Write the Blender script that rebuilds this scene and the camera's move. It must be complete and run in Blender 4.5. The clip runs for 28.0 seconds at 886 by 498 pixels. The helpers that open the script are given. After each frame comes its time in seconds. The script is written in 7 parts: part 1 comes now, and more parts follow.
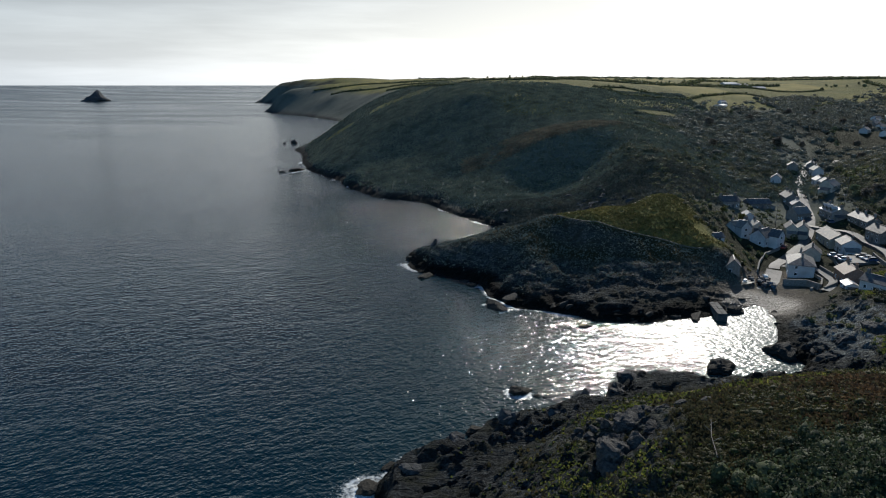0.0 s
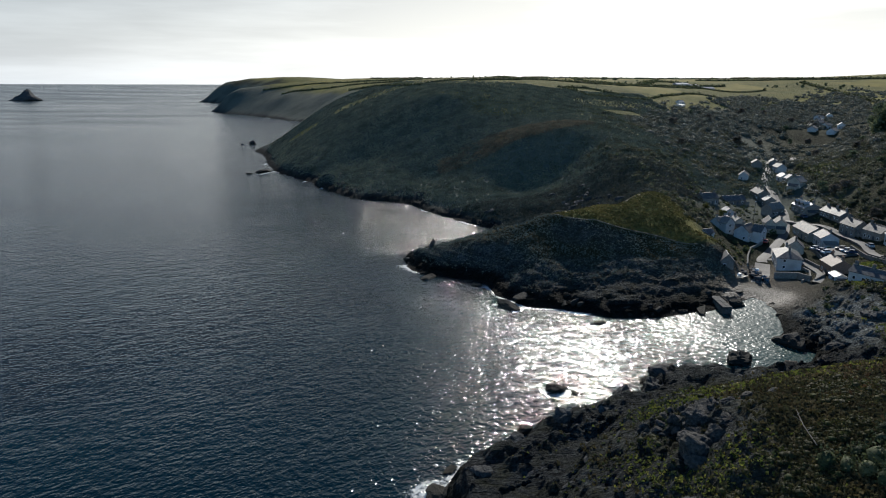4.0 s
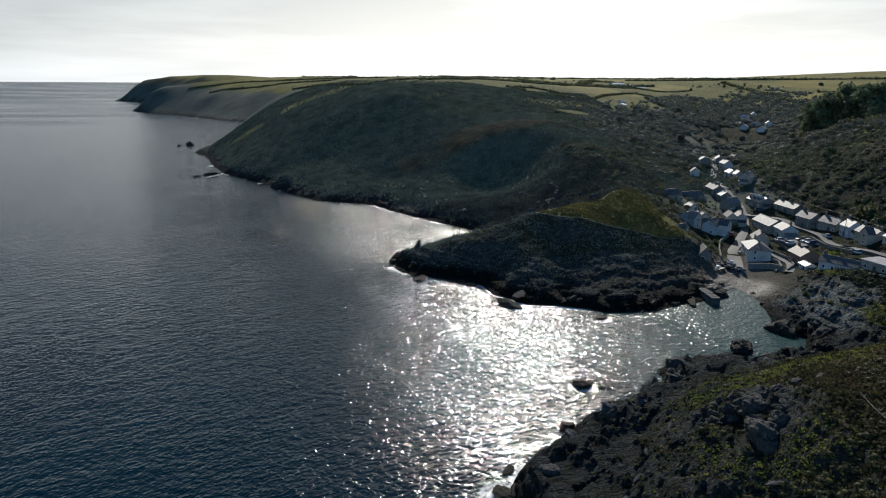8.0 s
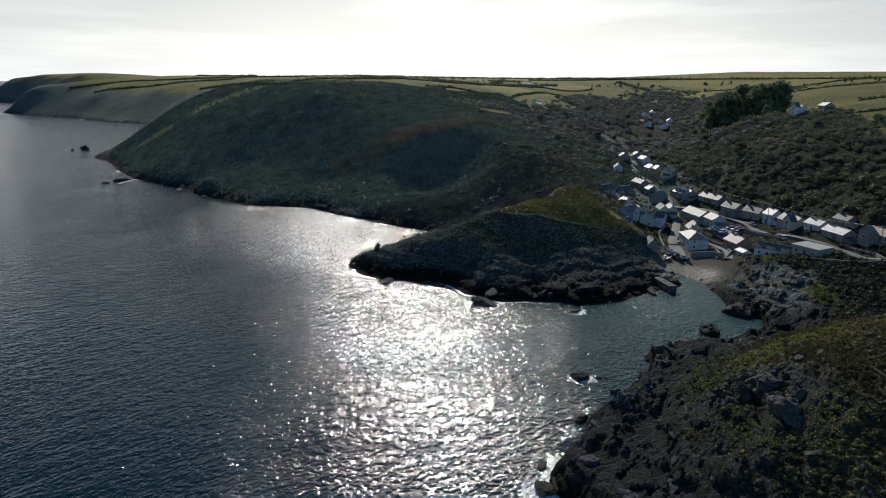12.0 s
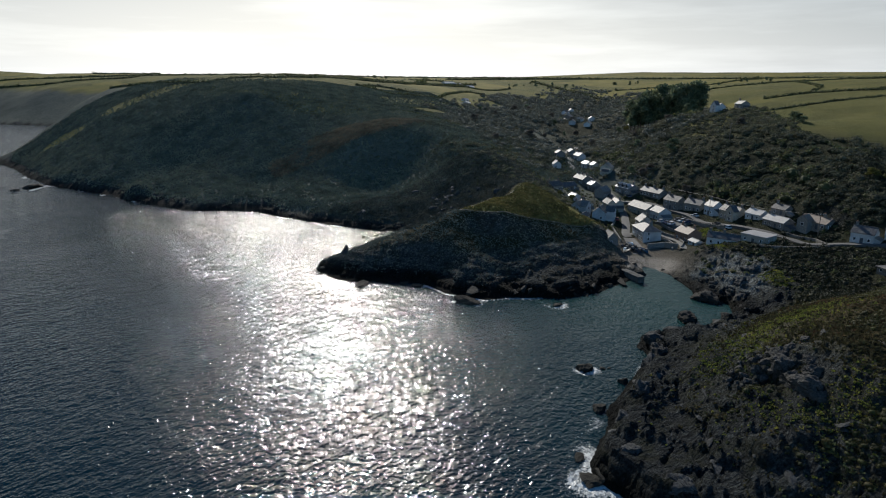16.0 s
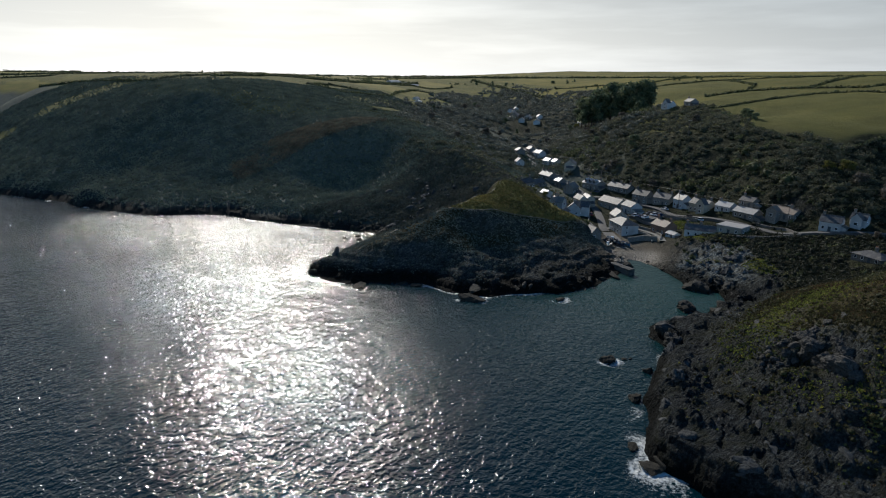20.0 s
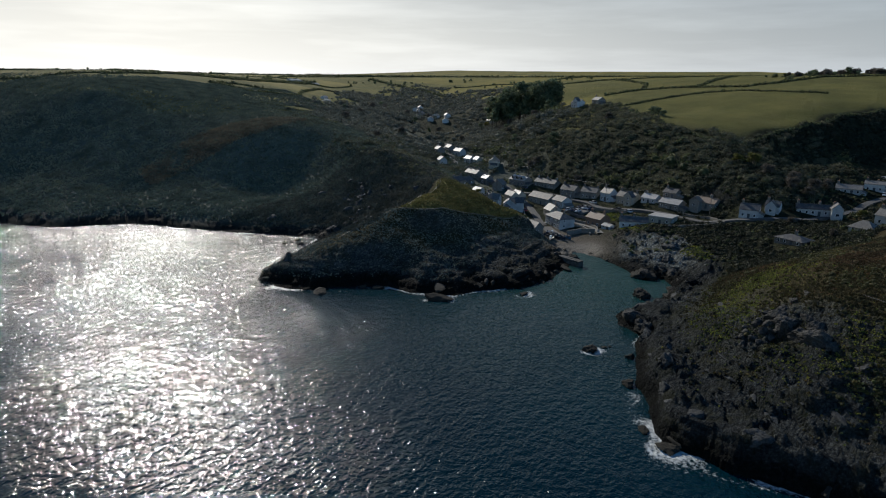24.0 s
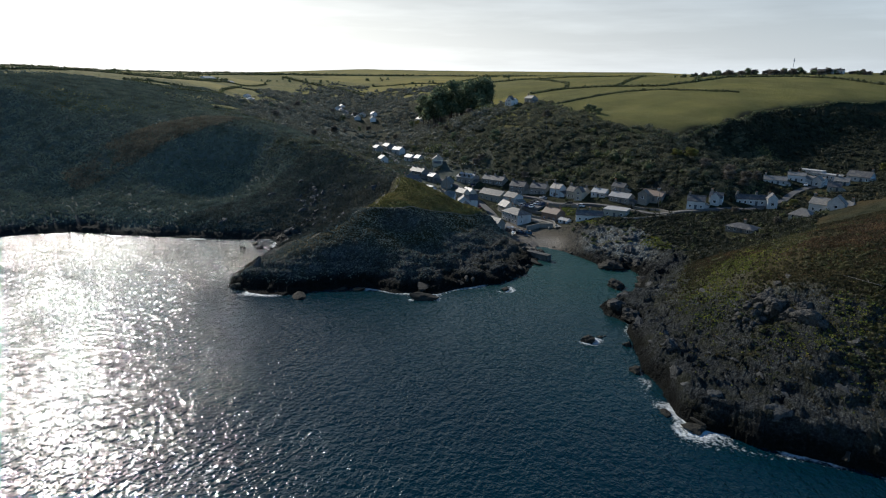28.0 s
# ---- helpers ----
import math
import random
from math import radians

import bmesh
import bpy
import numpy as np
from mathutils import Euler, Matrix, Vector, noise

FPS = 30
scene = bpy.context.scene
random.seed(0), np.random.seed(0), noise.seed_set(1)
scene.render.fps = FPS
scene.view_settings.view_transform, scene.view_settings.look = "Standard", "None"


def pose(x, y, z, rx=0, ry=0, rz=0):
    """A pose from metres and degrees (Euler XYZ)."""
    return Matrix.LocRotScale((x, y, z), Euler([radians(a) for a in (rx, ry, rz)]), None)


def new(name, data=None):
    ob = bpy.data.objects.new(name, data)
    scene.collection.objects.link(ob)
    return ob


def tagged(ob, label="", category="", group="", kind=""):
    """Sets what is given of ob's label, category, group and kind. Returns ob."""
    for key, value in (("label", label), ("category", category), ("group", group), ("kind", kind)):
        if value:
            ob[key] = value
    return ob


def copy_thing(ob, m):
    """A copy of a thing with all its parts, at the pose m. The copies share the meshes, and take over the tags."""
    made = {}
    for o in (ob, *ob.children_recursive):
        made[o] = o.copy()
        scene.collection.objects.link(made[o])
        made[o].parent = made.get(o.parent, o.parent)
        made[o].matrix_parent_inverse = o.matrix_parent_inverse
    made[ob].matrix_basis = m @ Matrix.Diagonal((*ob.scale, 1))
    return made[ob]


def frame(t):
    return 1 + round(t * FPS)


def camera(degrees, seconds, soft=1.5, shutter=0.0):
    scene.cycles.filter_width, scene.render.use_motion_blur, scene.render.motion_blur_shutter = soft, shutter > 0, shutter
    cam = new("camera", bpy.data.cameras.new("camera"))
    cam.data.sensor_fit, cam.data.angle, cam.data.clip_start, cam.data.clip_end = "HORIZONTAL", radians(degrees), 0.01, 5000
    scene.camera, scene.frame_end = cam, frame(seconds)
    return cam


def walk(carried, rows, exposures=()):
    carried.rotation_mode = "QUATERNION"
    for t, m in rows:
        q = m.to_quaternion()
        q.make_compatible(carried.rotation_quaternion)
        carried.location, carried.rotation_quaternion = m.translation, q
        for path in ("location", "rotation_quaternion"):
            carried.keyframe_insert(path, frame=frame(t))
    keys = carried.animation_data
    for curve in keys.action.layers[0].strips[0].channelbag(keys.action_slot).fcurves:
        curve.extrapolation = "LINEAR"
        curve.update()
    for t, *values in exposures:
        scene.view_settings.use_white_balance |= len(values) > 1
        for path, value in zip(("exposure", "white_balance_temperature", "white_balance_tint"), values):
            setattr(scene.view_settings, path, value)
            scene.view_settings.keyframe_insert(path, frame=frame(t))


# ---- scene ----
cam = camera(70.8, 28.0, 1.1)
METRES, EYE, TILT, LEAN, TURN = 155.0, 66.0, -14.7, 0.0, 0.0
ROWS = [
    (0.0, 0.0, 0.0, 0.0, 0.0, 0.0, 0.0),
    (0.5, -0.0139, 0.0004, -0.0, -0.48, -0.0, 0.08),
    (1.0, -0.0282, 0.0007, 0.0001, -0.99, -0.01, 0.18),
    (1.5, -0.0436, 0.0009, 0.0004, -1.54, -0.02, 0.3),
    (2.0, -0.059, 0.0014, 0.0009, -2.1, -0.03, 0.44),
    (2.5, -0.0756, 0.0021, 0.0015, -2.74, -0.05, 0.57),
    (3.0, -0.0915, 0.0032, 0.0021, -3.39, -0.05, 0.74),
    (3.5, -0.1085, 0.0041, 0.0033, -4.09, -0.07, 0.95),
    (5.5, -0.1776, 0.0121, 0.0069, -6.96, -0.19, 1.58),
    (6.0, -0.1951, 0.0144, 0.0082, -7.73, -0.24, 1.77),
    (6.5, -0.2129, 0.0171, 0.0093, -8.53, -0.26, 1.96),
    (7.0, -0.2302, 0.0202, 0.0105, -9.36, -0.31, 2.16),
    (7.5, -0.2483, 0.0233, 0.0118, -10.31, -0.35, 2.39),
    (8.0, -0.2656, 0.027, 0.0133, -11.28, -0.41, 2.61),
    (8.5, -0.2833, 0.0312, 0.0144, -12.29, -0.46, 2.86),
    (9.0, -0.3004, 0.0352, 0.0159, -13.27, -0.52, 3.11),
    (9.5, -0.3181, 0.0397, 0.0175, -14.32, -0.6, 3.37),
    (10.0, -0.3353, 0.0444, 0.0191, -15.42, -0.67, 3.64),
    (10.5, -0.3527, 0.0496, 0.0209, -16.64, -0.76, 3.95),
    (11.0, -0.3694, 0.0551, 0.0228, -17.85, -0.86, 4.25),
    (11.5, -0.3865, 0.0615, 0.0245, -19.11, -0.97, 4.53),
    (12.0, -0.4029, 0.068, 0.0263, -20.33, -1.08, 4.83),
    (12.5, -0.4198, 0.0751, 0.0283, -21.58, -1.2, 5.12),
    (13.0, -0.4357, 0.0825, 0.0301, -22.8, -1.31, 5.42),
    (13.5, -0.4518, 0.0901, 0.0319, -24.01, -1.43, 5.66),
    (15.5, -0.5135, 0.1239, 0.0393, -27.8, -1.87, 6.5),
    (16.0, -0.5293, 0.1326, 0.0415, -28.52, -1.97, 6.65),
    (16.5, -0.5439, 0.1411, 0.0436, -29.18, -2.06, 6.83),
    (17.0, -0.5598, 0.1506, 0.0454, -29.89, -2.17, 6.93),
    (17.5, -0.5742, 0.1595, 0.0472, -30.55, -2.24, 7.1),
    (18.0, -0.5896, 0.1695, 0.0495, -31.25, -2.36, 7.23),
    (18.5, -0.6041, 0.1796, 0.0511, -31.92, -2.46, 7.34),
    (19.0, -0.6192, 0.1897, 0.0539, -32.72, -2.57, 7.54),
    (19.5, -0.6339, 0.2001, 0.0562, -33.61, -2.7, 7.71),
    (20.0, -0.6486, 0.2109, 0.0595, -34.8, -2.88, 8.0),
    (20.5, -0.6627, 0.222, 0.062, -36.22, -3.09, 8.27),
    (21.0, -0.6771, 0.2341, 0.0648, -37.82, -3.33, 8.55),
    (21.5, -0.6905, 0.2462, 0.068, -39.38, -3.6, 8.82),
    (22.0, -0.7046, 0.2592, 0.0706, -40.83, -3.83, 9.04),
    (22.5, -0.7173, 0.2715, 0.0729, -41.98, -4.0, 9.25),
    (24.5, -0.7702, 0.3245, 0.0879, -45.9, -4.75, 10.04),
    (25.0, -0.7828, 0.3389, 0.091, -46.83, -4.93, 10.18),
    (25.5, -0.7945, 0.3527, 0.0938, -47.71, -5.1, 10.31),
    (26.0, -0.8063, 0.3671, 0.097, -48.67, -5.29, 10.46),
    (26.5, -0.8174, 0.3815, 0.1002, -49.77, -5.5, 10.59),
    (27.0, -0.8287, 0.3969, 0.103, -51.03, -5.72, 10.77),
    (27.5, -0.8394, 0.4116, 0.106, -52.27, -5.96, 10.91),
    (28.0, -0.8503, 0.4274, 0.1093, -53.58, -6.21, 11.06),
]
walk(cam, [(t, pose(0, 0, EYE, TILT, LEAN, TURN) @ pose(METRES * x, METRES * y, METRES * z, 90 + pitch, roll, yaw)) for t, x, y, z, yaw, pitch, roll in ROWS],
     exposures=[(t, stops, 6150, 10) for t, stops in ((0.0, 0.2), (8.0, 0.12), (13.0, 0.05), (20.0, -0.03), (25.0, -0.13), (27.0, 0.0), (28.0, 0.33))])

# ---- world, sun ----
SUN_AZ, SUN_EL = radians(20.0), radians(30.0)   # azimuth from +y towards +x
world = bpy.data.worlds.new("sky")
scene.world = world
world.use_nodes = True
wn, wl = world.node_tree.nodes, world.node_tree.links
wn.clear()
w_out = wn.new("ShaderNodeOutputWorld")
w_bg = wn.new("ShaderNodeBackground")
w_sky = wn.new("ShaderNodeTexSky")
w_sky.sky_type = "NISHITA"
w_sky.sun_disc = False
w_sky.sun_elevation, w_sky.sun_rotation = SUN_EL, SUN_AZ
w_sky.air_density, w_sky.dust_density, w_sky.ozone_density = 1.0, 1.0, 1.0
w_bg.inputs["Strength"].default_value = 0.055
# thin high cloud in long streaks, brighter than the clear sky
w_tc = wn.new("ShaderNodeTexCoord")
w_map = wn.new("ShaderNodeMapping")
w_map.inputs["Scale"].default_value = (1.6, 1.6, 16.0)
w_noise = wn.new("ShaderNodeTexNoise")
w_noise.inputs["Scale"].default_value = 1.7
w_noise.inputs["Detail"].default_value = 6.0
w_noise.inputs["Roughness"].default_value = 0.55
w_ramp = wn.new("ShaderNodeMapRange")
w_ramp.inputs["From Min"].default_value, w_ramp.inputs["From Max"].default_value = 0.42, 0.72
w_ramp.inputs["To Min"].default_value, w_ramp.inputs["To Max"].default_value = 0.0, 0.25
w_grey = wn.new("ShaderNodeHueSaturation")      # haze washes the sky's colour out
w_grey.inputs["Saturation"].default_value = 1.5
w_grey.inputs["Value"].default_value = 1.1
w_gain = wn.new("ShaderNodeMix")
w_gain.data_type, w_gain.blend_type = "RGBA", "MULTIPLY"
w_gain.inputs["Factor"].default_value = 1.0
w_add = wn.new("ShaderNodeMath")
w_add.operation = "ADD"
w_add.inputs[1].default_value = 1.0
wl.new(w_tc.outputs["Generated"], w_map.inputs["Vector"])
wl.new(w_map.outputs["Vector"], w_noise.inputs["Vector"])
wl.new(w_noise.outputs["Fac"], w_ramp.inputs["Value"])
wl.new(w_ramp.outputs["Result"], w_add.inputs[0])
wl.new(w_sky.outputs["Color"], w_grey.inputs["Color"])
wl.new(w_grey.outputs["Color"], w_gain.inputs["A"])
# bright haze low over the horizon, whitest under the sun
w_sep = wn.new("ShaderNodeSeparateXYZ")
wl.new(w_tc.outputs["Generated"], w_sep.inputs["Vector"])


def w_math(op, a, b):
    n = wn.new("ShaderNodeMath")
    n.operation = op
    for k, v in enumerate((a, b)):
        if isinstance(v, (int, float)):
            n.inputs[k].default_value = v
        else:
            wl.new(v, n.inputs[k])
    return n.outputs["Value"]


w_dot = wn.new("ShaderNodeVectorMath")
w_dot.operation = "DOT_PRODUCT"
w_dot.inputs[1].default_value = (math.sin(SUN_AZ), math.cos(SUN_AZ), 0.0)
wl.new(w_tc.outputs["Generated"], w_dot.inputs[0])
w_cos = w_dot.outputs["Value"]
# extra brightness added to the unseen sky opposite the sun, to fill shade
w_back = w_math("MULTIPLY", w_math("MAXIMUM", w_math("MULTIPLY", w_cos, -1.0), 0.0), 0.8)
# the high sky is dimmed sunwards and raised behind the view
wl.new(w_math("MULTIPLY", w_add.outputs["Value"], w_math("ADD", w_math("MAXIMUM", w_math("SUBTRACT", 1.12, w_math("MULTIPLY", w_cos, 1.15)), 0.42), w_back)), w_gain.inputs["B"])
w_up = w_math("MAXIMUM", w_sep.outputs["Z"], 0.0)
w_low = w_math("POWER", 2.718, w_math("SUBTRACT", w_math("MULTIPLY", w_up, -4.0), w_math("MULTIPLY", w_math("POWER", w_up, 4.0), 6.0)))
w_side = w_math("ADD", w_math("MULTIPLY", w_math("MAXIMUM", w_cos, 0.1), 4.4), w_math("ADD", w_math("MULTIPLY", w_back, 5.0), 8.4))
w_glow = w_math("MULTIPLY", w_math("POWER", w_math("MAXIMUM", w_cos, 0.0), 5.0), 9.0)
w_level = w_math("MULTIPLY", w_math("ADD", w_side, w_glow), w_add.outputs["Value"])
w_haze = wn.new("ShaderNodeMix")
w_haze.data_type, w_haze.blend_type = "RGBA", "MULTIPLY"
w_haze.inputs["Factor"].default_value = 1.0
w_tone = wn.new("ShaderNodeMix")                # warm towards the sun, blue away from it
w_tone.data_type = "RGBA"
w_tone.inputs["A"].default_value, w_tone.inputs["B"].default_value = (0.83, 0.975, 1.11, 1.0), (1.03, 1.0, 0.92, 1.0)
wl.new(w_math("ADD", w_math("MULTIPLY", w_cos, 0.9), 0.1), w_tone.inputs["Factor"])
wl.new(w_tone.outputs["Result"], w_haze.inputs["A"])
wl.new(w_level, w_haze.inputs["B"])
w_mix = wn.new("ShaderNodeMix")
w_mix.data_type = "RGBA"
wl.new(w_low, w_mix.inputs["Factor"])
wl.new(w_gain.outputs["Result"], w_mix.inputs["A"])
wl.new(w_haze.outputs["Result"], w_mix.inputs["B"])
wl.new(w_mix.outputs["Result"], w_bg.inputs["Color"])
wl.new(w_bg.outputs["Background"], w_out.inputs["Surface"])

sun_data = bpy.data.lights.new("sun", "SUN")
sun_data.energy, sun_data.angle, sun_data.color = 4.3, radians(0.6), (1.0, 0.93, 0.82)
sun = new("sun", sun_data)
sun.rotation_euler = Vector((math.sin(SUN_AZ) * math.cos(SUN_EL), math.cos(SUN_AZ) * math.cos(SUN_EL), math.sin(SUN_EL))).to_track_quat("Z", "Y").to_euler()

# ---- the lie of the land ----
def lattice(ix, iy, seed):
    h = (ix.astype(np.int64) * 374761393 + iy.astype(np.int64) * 668265263 + seed * 974634777) & 0xFFFFFFFF
    h = ((h ^ (h >> 13)) * 1274126177) & 0xFFFFFFFF
    return ((h ^ (h >> 16)) & 0xFFFF) / 65535.0


def vnoise(x, y, seed=0):
    ix, iy = np.floor(x), np.floor(y)
    fx, fy = x - ix, y - iy
    fx, fy = fx * fx * (3 - 2 * fx), fy * fy * (3 - 2 * fy)
    a, b = lattice(ix, iy, seed), lattice(ix + 1, iy, seed)
    c, d = lattice(ix, iy + 1, seed), lattice(ix + 1, iy + 1, seed)
    return (a + (b - a) * fx) * (1 - fy) + (c + (d - c) * fx) * fy


def fbm(x, y, size, octaves=4, seed=0):
    out, amp, total = 0.0, 1.0, 0.0
    for k in range(octaves):
        out = out + amp * vnoise(x / size * 2 ** k + 17.3 * k, y / size * 2 ** k - 9.1 * k, seed + k)
        total += amp
        amp *= 0.5
    return out / total - 0.5


def ridged(x, y, size, octaves=4, seed=0):
    out, amp, total = 0.0, 1.0, 0.0
    for k in range(octaves):
        n = vnoise(x / size * 2 ** k + 5.7 * k, y / size * 2 ** k + 3.3 * k, seed + k)
        out = out + amp * (1 - np.abs(2 * n - 1))
        total += amp
        amp *= 0.5
    return out / total - 0.5


def blocks(x, y, size, seed=0):
    """Broken rock: every irregular cell has a level of its own, with cracks between; returns level and crack distance."""
    x, y = x / size, y / size
    ix, iy = np.floor(x), np.floor(y)
    best, second, level = np.full(len(x), 9.0), np.full(len(x), 9.0), np.zeros(len(x))
    for ox in (-1, 0, 1):
        for oy in (-1, 0, 1):
            cx, cy = ix + ox, iy + oy
            px, py = cx + 0.1 + 0.8 * lattice(cx, cy, seed), cy + 0.1 + 0.8 * lattice(cx, cy, seed + 1)
            lean = (x - px) * (lattice(cx, cy, seed + 3) - 0.5) + (y - py) * (lattice(cx, cy, seed + 4) - 0.5)
            r = np.hypot(x - px, y - py)
            near = r < best
            second = np.where(near, best, np.minimum(second, r))
            level = np.where(near, lattice(cx, cy, seed + 2) - 0.5 + 0.9 * lean, level)
            best = np.minimum(best, r)
    return level, second - best


def smooth(a, b, v):
    t = np.clip((v - a) / (b - a), 0, 1)
    return t * t * (3 - 2 * t)


# the waterline, from the far headland round the coves to the near shore
COAST_FAR = [(0, 4800), (-100, 3300), (-520, 2800), (-740, 2640), (-760, 2560), (-620, 2430), (-420, 2200), (-330, 1950), (-420, 1780), (-472, 1690), (-462, 1655), (-400, 1540), (-324, 1440), (-250, 1310),
             (-198, 1210), (-100, 1130), (-20, 1040), (0, 940), (-40, 830), (-110, 750), (-150, 690), (-157, 668), (-140, 620), (-126, 560),
             (-112, 510), (-98, 483), (-78, 450), (-58, 405), (-41, 375), (-20, 364), (-8, 354), (3, 330), (12, 314), (21, 298), (31, 284)]
COAST_PROMONTORY = [(37, 276), (28, 266), (14, 258), (-1, 248), (-15, 239), (-13, 230), (-8, 217), (3, 212), (13, 206), (16, 190), (22, 180),
                    (33, 177), (43, 169), (59, 168), (74, 170), (82, 174), (88, 178), (97, 181)]
COAST_NEAR = [(99, 178), (98, 170), (94, 162), (88, 154), (82, 147), (88, 141), (83, 135), (75, 133.5), (68, 132.5), (61, 129.5), (52, 131.5), (44, 133), (38, 129),
              (35, 121), (25, 118), (18, 113), (8, 108), (2, 104), (-9, 96), (-11, 90), (-12, 81), (-10, 72), (-8, 60), (-6, 45), (-2, 20),
              (5, -30), (-20, -120), (-60, -300), (-100, -1500), (4800, -1500), (4800, 4800)]
